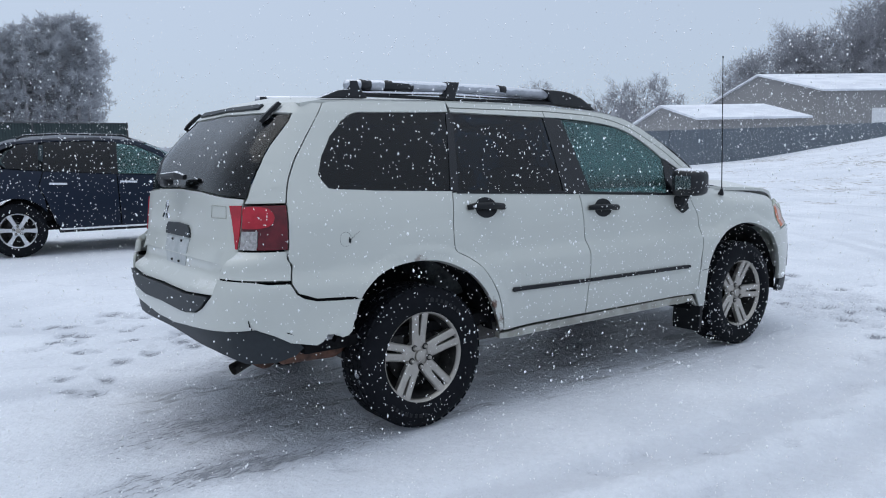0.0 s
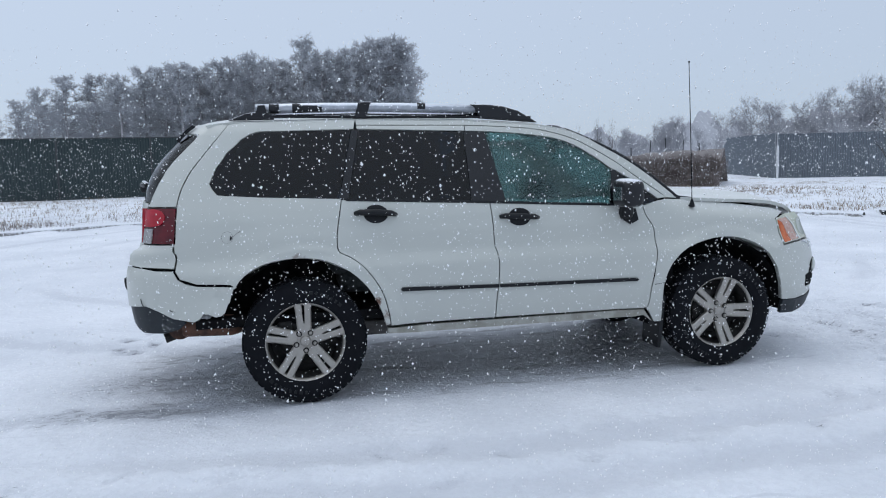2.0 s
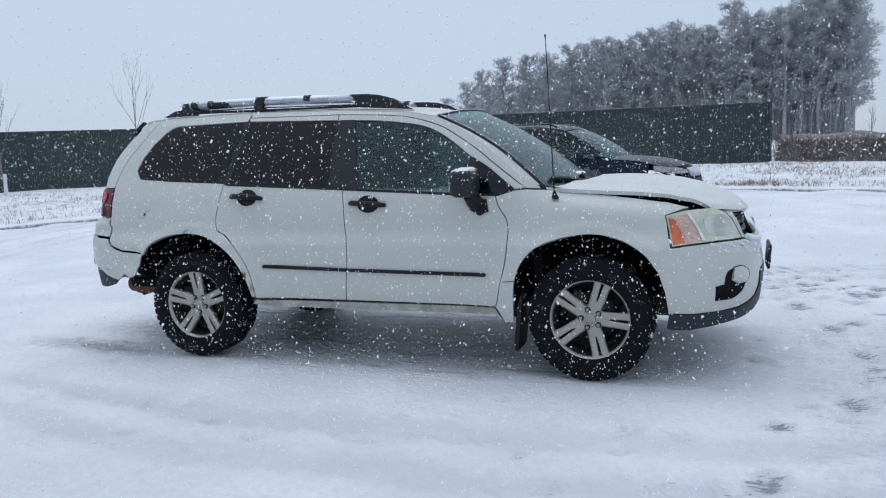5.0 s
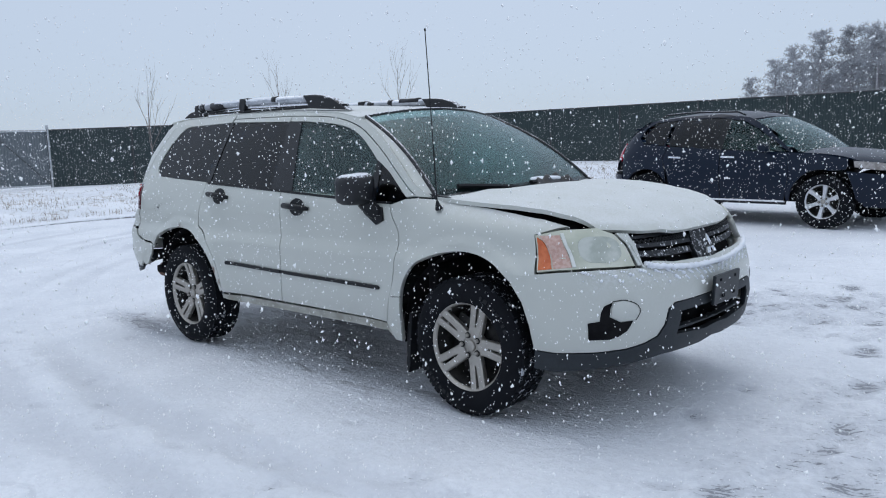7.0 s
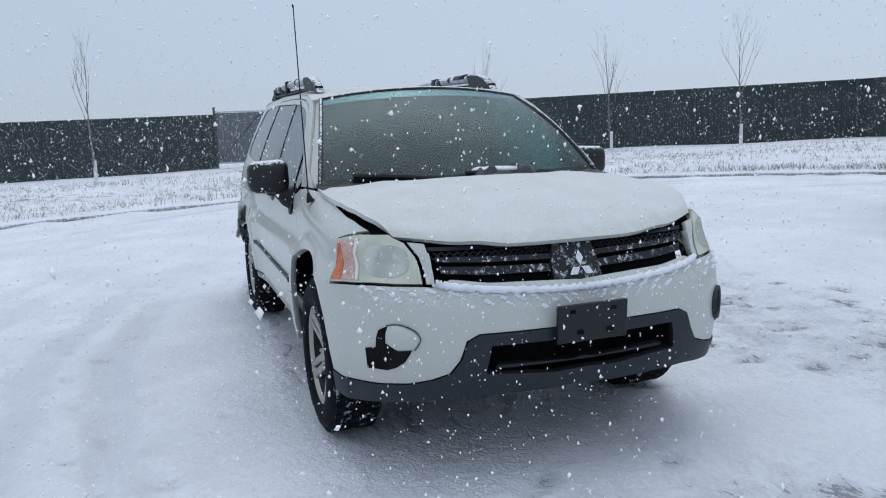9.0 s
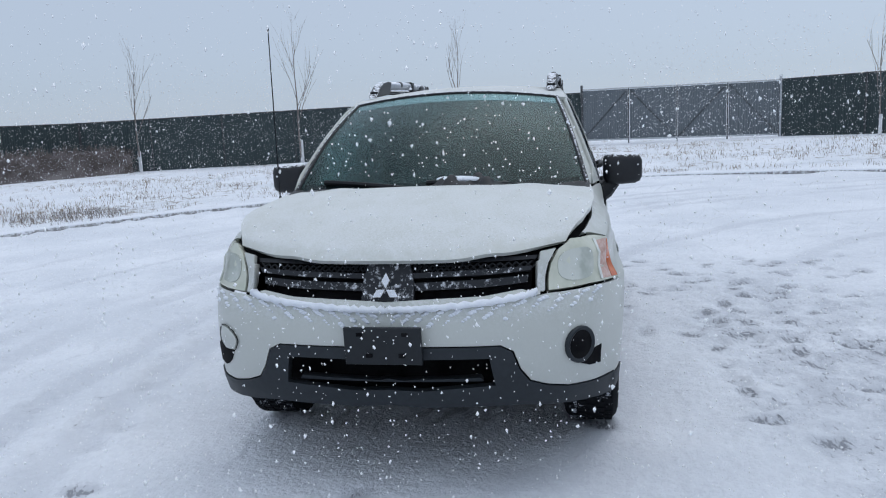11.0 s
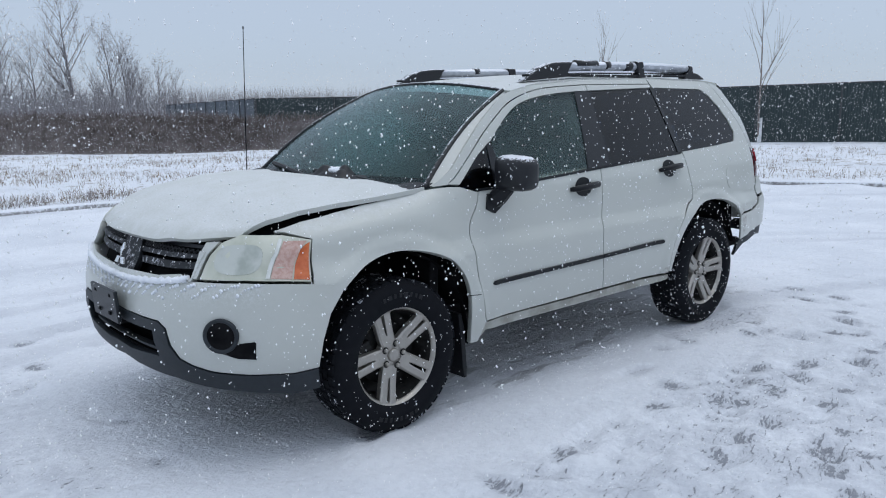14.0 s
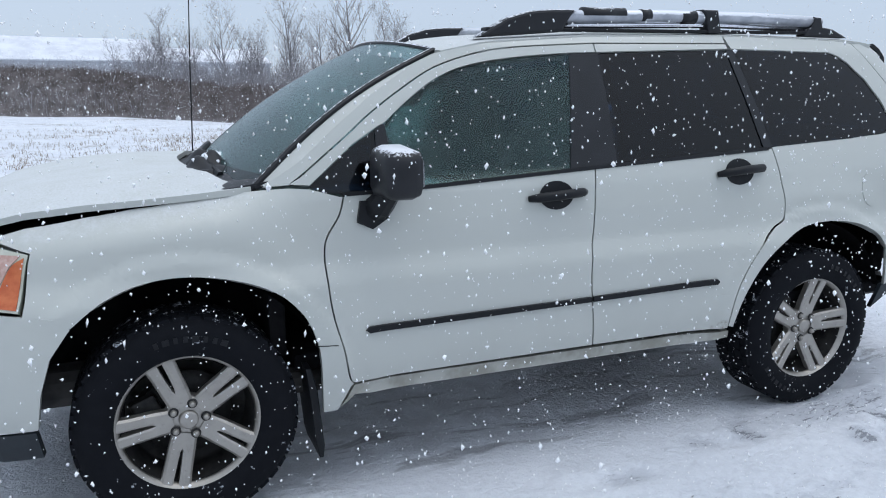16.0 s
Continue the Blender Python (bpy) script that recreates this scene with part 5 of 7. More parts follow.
# fog lamps: one complete, one broken out
for sd in (-1, 1):
    c, nrm = S.raw(2.144, 0.608), S.normal(2.144, 0.608)
    c, nrm = Vector((c.x, c.y * -sd, c.z)), Vector((nrm.x, nrm.y * -sd, nrm.z))
    m = nrm.to_track_quat('Y', 'Z').to_matrix().to_4x4()
    m.translation = c
    if sd == 1:
        # black panel on the uncut bumper; the recess's shade is its colour
        panel("fog_recess", S, [(2.150, 0.535), (2.120, 0.570), (2.051, 0.577), (2.056, 0.500), (2.105, 0.508)], M_VOID, suv, side=1, off=0.004, thick=0.006, gap=0.0)
        bm = bmesh.new()
        lathe(bm, [(.072, -.02), (.075, .009), (.070, .014), (.063, .012), (.057, .006)], 36)
        bmesh.ops.transform(bm, matrix=m, verts=bm.verts[:])
        fog = part("fog_lamp", bm, M_CLAD, suv, "round dark grey fog lamp surround", True)
        # flat black disc draws the dark depth inside the surround
        bm = bmesh.new()
        lathe(bm, [(.058, .0075), (.040, .0055), (.0005, .0045)], 36)
        bmesh.ops.transform(bm, matrix=m, verts=bm.verts[:])
        part("fog_lens", bm, M_VOID, fog, "", True)
    else:
        # black patch on the bumper skin paints the shade inside the hole
        hole = panel("fog_hole", S, [(2.051, 0.574), (2.088, 0.584), (2.093, 0.625), (2.103, 0.656), (2.130, 0.674), (2.122, 0.645), (2.118, 0.605), (2.152, 0.578), (2.190, 0.582), (2.170, 0.535), (2.146, 0.510), (2.120, 0.496), (2.056, 0.493)], M_VOID, suv, "black patch shading a broken-out fog lamp opening", side=-1, off=0.004, thick=0.006, gap=0.0)
        panel("shard", S, bow([(2.134, 0.674), (2.165, 0.678), (2.198, 0.658), (2.210, 0.625), (2.196, 0.590)]) + [(2.152, 0.584), (2.124, 0.608), (2.126, 0.645)], M_WHITE, hole, side=-1, off=lambda u, z: 0.007 + 0.014 * max(0.0, 1 - ((u - 2.165) / 0.045) ** 2 - ((z - 0.63) / 0.05) ** 2), thick=0.008, gap=0.0, step=0.015)
        # dark tube draws the outline and shade at the shard's edge
        bm = bmesh.new()
        bm_tube(bm, [S.point(u, z, .004) for u, z in bow([(2.128, 0.677), (2.165, 0.683), (2.202, 0.661), (2.215, 0.625), (2.198, 0.585)])], [.0018] * 17, 5)
        part("rim_crack", bm, M_VOID, hole)

# windscreen, pillars, cowl
WB = lambda q: Vector((1.235 - 0.13 * q * q, -q * .79, 1.115 + 0.022 * q * q))
WT = lambda q: Vector((.455 - 0.075 * q * q, -q * .615, 1.655 - 0.05 * q * q))


def screen_point(s, t, lift=0.0):
    q = 2 * s - 1
    a, b = WB(q), WT(q)
    p = a.lerp(b, t)
    p += Vector((0.55, 0, 0.84)) * (0.045 * math.sin(math.pi * t) + lift)
    return p


bm = bmesh.new()
sheet(bm, lambda s, t: screen_point(s, t), 24, 14, 0.005)
ws = part("windscreen", bm, M_WIND, suv, "steamed-up windscreen flecked with snow")
ws.visible_shadow = False
bm = bmesh.new()
bm_tube(bm, [screen_point(0, k / 12, .004) for k in range(13)], [.013] * 13, 8)
bm_tube(bm, [screen_point(1, k / 12, .004) for k in range(13)], [.013] * 13, 8)
bm_tube(bm, [screen_point(k / 16, 1, .003) for k in range(17)], [.011] * 17, 8)
part("screen_gasket", bm, M_BLACKSNOW, ws)
bm = bmesh.new()
sheet(bm, lambda s, t: screen_point(.01 + .98 * s, .885 + .11 * t, .003), 20, 2)
part("screen_tint", bm, M_PRIV, ws)
bm = bmesh.new()
sheet(bm, lambda s, t: screen_point(.02 + .96 * s, .10 * t * (1 - .3 * abs(2 * s - 1)), .003), 20, 2)
part("screen_foot", bm, M_BLACK, ws)
for sd in (0, 1):
    def pillar(s, t):
        a = screen_point(sd, s, 0.006)
        x = a.x - 0.05 * (1 - s) - 0.012
        z = min(a.z + 0.012, 1.66)
        b = S.point(float(np.interp(z, [p[1] for p in TOP_SEAM[2:]][::-1], [p[0] for p in TOP_SEAM[2:]][::-1])) + 0.02, z, -0.004)
        y = abs(b.y) * (1 if a.y > 0 else -1)
        return a.lerp(Vector((b.x, y, b.z)), t)
    bm = bmesh.new()
    sheet(bm, pillar, 16, 4)
    bmesh.ops.recalc_face_normals(bm, faces=bm.faces[:])
    part("windscreen_pillar", bm, M_WHITE, suv)
def cowl_point(s, t):
    q = 2 * s - 1
    return Vector((1.13 - .14 * q * q + (.24 - .02 * q * q) * t, -q * .80, 1.158 + .012 * q * q - .03 * t + .006 * math.sin(19 * q) * math.sin(math.pi * t)))


bm = bmesh.new()
sheet(bm, cowl_point, 28, 5, 0.02)
cowl = part("cowl", bm, M_COWL, suv, "black wiper cowl with lumps of snow")
# crumpled black cover heaped on the cowl
bm = bmesh.new()
sheet(bm, lambda s, t: Vector((1.12 + .17 * t + .012 * math.sin(9 * s), .42 - .48 * s, 1.150 + (.050 + .022 * math.sin(17 * s + 4 * t) + .014 * math.sin(29 * s - 9 * t)) * math.sin(math.pi * s) ** .6 * math.sin(math.pi * (.12 + .80 * t)))), 34, 14)
part("crumpled_cover", bm, M_COWL, cowl, "crumpled black plastic dusted with snow")
for q0, q1 in ((-.62, .05), (.05, .80)):
    bm = bmesh.new()
    pts = [screen_point(.5 + (q0 + (q1 - q0) * k / 10) / 2, 0.02 + 0.055 * math.sin(k / 10 * 1.6), .020) for k in range(11)]
    bm_tube(bm, pts, [.014] * 11, 6)
    part("wiper", bm, M_BLACK, suv)
bm = bmesh.new()
for k in range(9):
    bmesh.ops.create_icosphere(bm, subdivisions=2, radius=1, matrix=Matrix.Translation((1.17 + .025 * math.sin(k * 2.3), .16 + .06 * math.sin(k * 1.3) - .03 * (k % 3), 1.192)) @ Matrix.Diagonal((.035, .045, .018, 1)))
part("snow_lump", bm, M_SNOW, cowl, "lump of snow on the wipers", True)
# roof
ROOF_E = [(-2.05, 1.60), (-1.92, 1.655), (-1.8, 1.678), (-1.0, 1.69), (-.3, 1.675), (.18, 1.642), (.43, 1.592), (.47, 1.59)]


def roof_point(s, t):
    q = 2 * s - 1
    xr, xf = -1.985 + 0.10 * q * q, .445 - 0.07 * q * q
    x = xr + (xf - xr) * t
    ze = Shape.at(ROOF_E, x)
    w = S.at(S.wz, ze) + 0.002
    return (x, -q * w, ze + 0.044 * (1 - abs(q) ** 2.2) + 0.003)


bm = bmesh.new()
sheet(bm, roof_point, 24, 40, 0.02)
part("roof", bm, M_WHITE, suv, "white roof under thin snow")
for sd in (-1, 1):
    y0 = sd * .575
    bm = bmesh.new()
    bm_tube(bm, [(-1.60, y0, 1.765), (-1.2, y0, 1.772), (-.7, y0, 1.768), (-.22, y0, 1.752)], [.026] * 4, 12)
    part("bar", bm, M_RAIL, suv, "silver roof bar capped with snow", True)
    bm = bmesh.new()
    bm_tube(bm, [(-1.56, y0, 1.728), (-1.0, y0, 1.736), (-.20, y0, 1.716)], [.012] * 3, 8)
    part("lower_bar", bm, M_CHROME, suv, "bright lower rail", True)
    for xa, xb in (((-.29, -.50), (-.58, -.63), (-.79, -.87)) if sd > 0 else ((-1.20, -1.38), (-1.46, -1.52), (-.55, -.60))):
        bm = bmesh.new()
        bm_tube(bm, [(xa, y0, 1.7655), (xb, y0, 1.7685)], [.0275, .0275], 12)
        part("tape", bm, M_BLACKSNOW, suv, "black tape on the roof bar", True)
    bm = bmesh.new()
    slab(bm, [(.20, 1.66), (.14, 1.695), (.06, 1.74), (-.04, 1.768), (-.14, 1.778), (-.25, 1.780), (-.215, 1.735), (-.19, 1.69)], y0 - .03, y0 + .03, .012)
    part("front_foot", bm, M_BLACKSNOW, suv, "black plastic fairing of the roof rail")
    bm = bmesh.new()
    slab(bm, [(-1.0, 1.70), (-.93, 1.70), (-.895, 1.800), (-.975, 1.800)], y0 - .032, y0 + .032, .008)
    part("middle_foot", bm, M_BLACKSNOW, suv)
    bm = bmesh.new()
    slab(bm, [(-1.76, 1.695), (-1.72, 1.712), (-1.66, 1.735), (-1.60, 1.742), (-1.585, 1.785), (-1.545, 1.787), (-1.53, 1.74), (-1.50, 1.72), (-1.49, 1.698)], y0 - .03, y0 + .03, .008)
    part("rear_foot", bm, M_BLACKSNOW, suv)
    bm = bmesh.new()
    bm_box(bm, -.72, y0, 1.705, 1.75, .05, .014, .004, Matrix.Rotation(radians(0.7), 3, 'Y'))
    part("base_strip", bm, M_BLACK, suv)

# mirrors and aerial
for sd in (-1, 1):
    bm = bmesh.new()
    bm_box(bm, 0, 0, 0, .15, .215, .175, .042)
    for v in bm.verts:
        v.co = Vector((v.co.x * (1 - .35 * max(0, v.co.y * 5) * .5) + .66, sd * (.985 + v.co.y), 1.19 + v.co.z * (1 - .12 * (v.co.y * 5))))
    mir = part("door_mirror", bm, M_MIRROR, suv, "black door mirror topped with snow", True)
    bm = bmesh.new()
    bm_box(bm, .5852, sd * .985, 1.19, .004, .118, .085, .0)
    part("mirror_glass", bm, M_CHROME, mir)
    bm = bmesh.new()
    bm_tube(bm, [(.70, sd * .855, 1.05), (.69, sd * .89, 1.07), (.67, sd * .935, 1.12)], [.052, .048, .04], 10)
    part("mirror_arm", bm, M_BLACK, mir)
    bm = bmesh.new()
    skin(bm, S, [(.645, 1.085), (.76, 1.085), (.775, 1.01), (.72, .985), (.66, 1.02)], side=sd, off=0.014, thick=0.015, gap=0.0)
    part("mirror_base", bm, M_BLACK, mir)
bm = bmesh.new()
bm_tube(bm, [(1.176, -.852, 1.085), (1.175, -.858, 1.10), (1.172, -.862, 1.13)], [.022, .016, .006], 10)
bm_tube(bm, [(1.172, -.862, 1.13), (1.155, -.868, 1.6), (1.138, -.873, 2.01)], [.0038, .0032, .0026], 6)
bm_tube(bm, [(1.138, -.873, 2.008), (1.1375, -.8735, 2.022)], [.005, .005], 8)
part("aerial", bm, M_BLACK, suv, "thin black whip aerial")

# tail: tailgate, glass, bumper
GATE = [(-2.289, 0.980), (-2.266, 1.191), (-2.258, 1.220), (-2.333, 1.226), (-2.547, 1.247), (-RMID, 1.255), (-RMID, .770), (-2.820, 0.768), (-2.532, 0.765), (-2.347, 0.783), (-2.332, 0.821), (-2.311, 0.863), (-2.303, 0.903), (-2.288, 0.951)]
gate = panel("tailgate", S, GATE, M_WHITE, suv, "white tailgate with a plate recess", side=0, thick=0.03, step=0.04, off=lambda u, z: -0.062 * min(max((z - 0.80) / 0.05, 0.0), 1.0) * min(max((0.985 - z) / 0.05, 0.0), 1.0))
panel("tailgate_pillar", S, [(-2.126, 1.195)] + bow(SEAM_D[:4])[::-1] + [(-2.120, 1.672), (-2.222, 1.674), (-RMID, 1.685), (-RMID, 1.635), (-2.266, 1.619), (-2.168, 1.613), (-2.167, 1.575), (-2.198, 1.458), (-2.209, 1.381), (-2.251, 1.225), (-2.263, 1.196)], M_WHITE, gate, side=0, thick=0.03)
panel("rear_window", S, [(-2.255, 1.225), (-2.331, 1.231), (-2.543, 1.252), (-RMID, 1.26), (-RMID, 1.632), (-2.267, 1.617), (-2.174, 1.610), (-2.172, 1.574), (-2.202, 1.458), (-2.214, 1.381)], M_REARWIN, gate, "dark rear window with frozen spray", side=0, off=-0.006, thick=0.005, gap=0.0)
for sd in (-1, 1):
    panel("gate_lens", S, [(-2.317, 1.188), (-2.270, 1.189), (-2.292, 0.990), (-2.299, 0.992)], M_RED, gate, "red lens on the tailgate", side=sd, off=0.006, thick=0.02, gap=0.0)
    ends = [S.point(u, z, o) for u, z, o in ((-2.292, 1.572, .006), (-2.280, 1.595, .014), (-2.266, 1.630, .018), (-2.256, 1.655, .018))]
    bm = bmesh.new()
    rows = []
    for p, hw in zip(ends, (.007, .012, .013, .010)):
        rows.append([bm.verts.new((p.x + dx, p.y * -sd + dy, p.z + dz)) for dx, dy, dz in ((-.006, -hw, .004), (-.006, hw, .004), (.010, hw, -.008), (.010, -hw, -.008))])
    for r0, r1 in zip(rows, rows[1:]):
        for k in range(4):
            bm.faces.new((r0[k], r0[(k + 1) % 4], r1[(k + 1) % 4], r1[k]))
    bm.faces.new(rows[0][::-1])
    bm.faces.new(rows[-1])
    bmesh.ops.recalc_face_normals(bm, faces=bm.faces[:])
    part("spoiler_mount", bm, M_BLACK, gate, "black stub of a missing spoiler")
panel("high_brake_lamp", S, [(-2.380, 1.640), (-RMID, 1.650), (-RMID, 1.668), (-2.372, 1.662)], M_CLAD, gate, side=0, off=0.012, thick=0.015, gap=0.0)
panel("plate_recess", S, [(-2.672, 1.004), (-2.705, 0.870), (-2.725, 0.860), (-RMID, .862), (-RMID, 1.004)], M_PLATE, gate, "empty number plate recess greyed for its shade", side=0, off=lambda u, z: 0.003 - 0.062 * min(max((z - 0.80) / 0.05, 0.0), 1.0) * min(max((0.985 - z) / 0.05, 0.0), 1.0), thick=0.004, gap=0.0)
panel("latch_bar", S, [(-2.662, 1.010), (-2.670, 1.050), (-2.700, 1.072), (-RMID, 1.078), (-RMID, 1.010)], M_CLAD, gate, "dark grey latch bar", side=0, off=0.010, thick=0.02, gap=0.0)
for sd in (-1, 1):
    for u, z in ((-2.80, .985), (-2.82, .885)):
        p = S.point(u, z, .007 - 0.062 * min(max((0.985 - z) / 0.05, 0.0), 1.0))
        bm = bmesh.new()
        bm_tube(bm, [(p.x + .004, p.y * -sd, p.z), (p.x - .004, p.y * -sd, p.z)], [.007, .006], 8)
        part("screw", bm, M_STEEL, gate)
bm = bmesh.new()
ring = [S.point(u, z, .001) for u, z in ((-2.422, 1.185), (-2.380, 1.185), (-2.336, 1.184), (-2.340, 1.130), (-2.385, 1.129), (-2.430, 1.128), (-2.422, 1.185))]
bm_tube(bm, ring, [.0018] * 7, 4)
part("sticker_outline", bm, M_SILL, gate)
bm = bmesh.new()
bm_box(bm, -2.345, .04, 1.30, .05, .10, .07, .015)
bm_tube(bm, [(-2.36, .04, 1.315), (-2.33, -.10, 1.325), (-2.31, -.16, 1.315)], [.02, .022, .014], 8)
part("rear_wiper", bm, M_BLACKSNOW, gate)
badge2 = bmesh.new()
for pts in ([(0, .098), (.017, .068), (0, .036), (-.017, .068)], [(-.002, .034), (-.036, .034), (-.053, .005), (-.018, .005)], [(.002, .034), (.036, .034), (.053, .005), (.018, .005)]):
    slab(badge2, [(a, b + 1.10) for a, b in pts], 0, 0.012, 0.002)
for v in badge2.verts:
    v.co = Vector((-2.36 - v.co.y + (v.co.z - 1.12) * .15, v.co.x, v.co.z))
bmesh.ops.recalc_face_normals(badge2, faces=badge2.faces[:])
part("badge", badge2, M_CHROME, gate)

for sd in (-1, 1):
    panel("bumper_corner", S, [(-2.131, 0.982), (-2.123, 0.963), (-2.095, 0.925), (-2.091, 0.900), (-2.097, 0.845), (-2.215, 0.855), (-2.311, 0.864), (-2.301, 0.903), (-2.287, 0.951), (-2.288, 0.984)], M_WHITE, suv, "white bumper corner with snow on its ledge", side=sd, off=0.005, thick=0.03, step=0.022)
    # black strip set behind the bumper joint, drawing the gap's shade
    panel("bumper_gap", S, [(-2.320, 0.868), (-2.217, 0.860), (-2.095, 0.855), (-2.075, 0.795), (-2.040, 0.768), (-1.810, 0.750), (-1.810, 0.725), (-2.020, 0.735), (-2.070, 0.755), (-2.110, 0.815), (-2.210, 0.832), (-2.320, 0.850)], M_VOID, suv, side=sd, off=-0.018, thick=0.01, gap=0.0)
BLOW = [(-RMID, .578), (-2.736, 0.576), (-2.496, 0.600), (-2.292, 0.625)]
LOW_R = [(-2.207, 0.637), (-2.156, 0.602), (-2.115, 0.564)]
LOW_L = [(-2.207, 0.622), (-2.111, 0.610)]
PAD = [(-2.346, 0.778), (-2.532, 0.760), (-2.820, 0.763), (-RMID, .765), (-RMID, .670), (-2.796, 0.668), (-2.554, 0.664), (-2.440, 0.685), (-2.394, 0.716)]
TORN = [(-2.065, 0.549), (-2.035, 0.541), (-2.010, 0.556), (-1.990, 0.585), (-1.962, 0.580), (-1.935, 0.566), (-1.905, 0.572), (-1.882, 0.590), (-1.866, 0.630), (-1.852, 0.645), (-1.838, 0.690), (-1.826, 0.718), (-1.800, 0.731)]
WHOLE = [(-2.000, 0.590), (-1.826, 0.551), (-1.818, 0.620), (-1.806, 0.690), (-1.800, 0.731)]
for sd, low, end in ((-1, LOW_R, TORN), (1, LOW_L, WHOLE)):
    panel("rear_bumper", S, [(-RMID, .670), (-2.796, 0.668), (-2.554, 0.664), (-2.440, 0.685), (-2.394, 0.716), (-2.346, 0.779), (-2.331, 0.821), (-2.312, 0.861), (-2.217, 0.853), (-2.195, 0.848), (-2.165, 0.838), (-2.102, 0.833), (-2.084, 0.786), (-2.058, 0.762), (-2.015, 0.744), (-1.920, 0.737)] + end[::-1] + low[::-1] + BLOW[::-1],
          M_WHITE, suv, "cracked white rear bumper torn at its end" if sd < 0 else "white rear bumper", side=sd, off=0.008 if sd > 0 else lambda u, z: 0.008 + 0.025 * min(max(0.0, (u + 2.23) / 0.25), 1.0) * max(0.0, (.66 - z) / .1), thick=0.014, step=0.045)
panel("step_pad", S, PAD, M_CLAD, suv, "dark grey plastic bumper step", side=0, off=0.020, thick=0.05, step=0.04)
panel("rear_valance", S, BLOW + LOW_R[:2] + [(-2.130, 0.580), (-2.085, 0.562), (-2.070, 0.530), (-2.100, 0.495), (-2.160, 0.472), (-2.250, 0.472), (-2.289, 0.490), (-2.365, 0.512), (-2.702, 0.527), (-RMID, .530)], M_CLAD, suv, "dark grey plastic valance", side=-1, off=-0.004, thick=0.02)
panel("rear_valance", S, BLOW + LOW_L + WHOLE[:2] + [(-1.775, 0.435), (-1.900, 0.510), (-2.100, 0.545), (-2.365, 0.520), (-2.702, 0.527), (-RMID, .530)], M_CLAD, suv, "dark grey plastic valance", side=1, off=-0.004, thick=0.02)
panel("torn_foam", S, [(-2.130, 0.590), (-2.060, 0.552), (-1.975, 0.556), (-1.930, 0.612), (-1.890, 0.668), (-2.000, 0.640), (-2.095, 0.625)], M_FOAM, suv, "grey torn inner bumper", side=-1, off=-0.015, thick=0.012, gap=0.0)
for nm, z0, pts in (("crack", .60, [(-2.223, 0.683), (-2.221, 0.659), (-2.215, 0.639)]), ("crack", .6, [(-2.122, 0.616), (-2.101, 0.600), (-2.107, 0.576)])):
    bm = bmesh.new()
    bm_tube(bm, [S.point(u, z, .013) for u, z in pts], [.0025] * len(pts), 4)
    part("crack", bm, M_VOID, suv)

# exhaust and underbody
bm = bmesh.new()
bm_tube(bm, [(-2.085, -.70, .478), (-2.07, -.70, .478), (-1.80, -.70, .470), (-1.74, -.66, .465)], [.050, .062, .064, .050], 18)
bm_tube(bm, [(-2.11, -.60, .45), (-2.11, .30, .45)], [.07, .07], 14)
part("silencer", bm, M_RUST, suv, "rust-brown exhaust silencer", True)
bm = bmesh.new()
bm_tube(bm, [(-1.95, -.40, .40), (-2.12, -.42, .39), (-2.22, -.44, .36)], [.028, .028, .031], 12, False)
part("tailpipe", bm, M_STEEL, suv)
bm = bmesh.new()
bm_box(bm, -.05, 0, .40, 3.3, 1.50, .10, .03)
bm_box(bm, 1.75, 0, .40, .70, 1.0, .16, .05)
bm_box(bm, -1.9, .3, .46, .5, .7, .14, .04)
bm_tube(bm, [(-1.375, -.75, .33), (-1.375, .75, .33)], [.05, .05], 10)
bm_tube(bm, [(1.375, -.75, .33), (1.375, .75, .33)], [.04, .04], 10)
part("underbody", bm, M_UNDER, suv)
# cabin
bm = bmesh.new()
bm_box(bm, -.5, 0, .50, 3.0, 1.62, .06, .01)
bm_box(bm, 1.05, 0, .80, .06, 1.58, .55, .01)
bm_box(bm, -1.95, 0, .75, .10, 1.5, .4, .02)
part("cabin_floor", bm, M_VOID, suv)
bm = bmesh.new()
sheet(bm, lambda s, t: (.62 + .50 * t, (1 - 2 * s) * .77, 1.02 + .07 * math.sin(math.pi * min(1, t * 1.2)) + .04 * math.exp(-((s - .25) / .1) ** 2)), 20, 8, .18)
part("dashboard", bm, M_CABIN, suv, "dark grey dashboard", True)
bm = bmesh.new()
for k in range(24):
    a, b = 2 * math.pi * k / 24, 2 * math.pi * (k + 1) / 24
    f = lambda t: Vector((.52 + .07 * math.sin(t), .38 + .185 * math.cos(t), 1.02 + .17 * math.sin(t)))
    bm_tube(bm, [f(a), f(b)], [.016, .016], 8, False)
bm_box(bm, .54, .38, 1.0, .05, .16, .12, .02)
bm_tube(bm, [(.52, .22, 1.03), (.52, .54, 1.03)], [.016, .016], 6)
bm_tube(bm, [(.54, .38, 1.0), (.75, .38, .92)], [.03, .04], 8)
part("steering_wheel", bm, M_BLACK, suv)
for cx, cy, w in ((-.05, .38, .50), (-.05, -.38, .50), (-1.0, 0, 1.35)):
    seat = bmesh.new()
    bm_box(seat, cx + .12, cy, .70, .52, w, .18, .06)
    bm_box(seat, cx - .17, cy, 1.02, .15, w, .60, .06, Matrix.Rotation(radians(-12), 3, 'Y'))
    so = part("seat", seat, M_CABIN, suv, "grey cloth car seat", True)
    for hy in ((0,) if w < 1 else (-.45, .45)):
        bm = bmesh.new()
        bm_box(bm, cx - .25, cy + hy, 1.40, .10, .26, .17, .04)
        part("headrest", bm, M_CABIN, so, "", True)
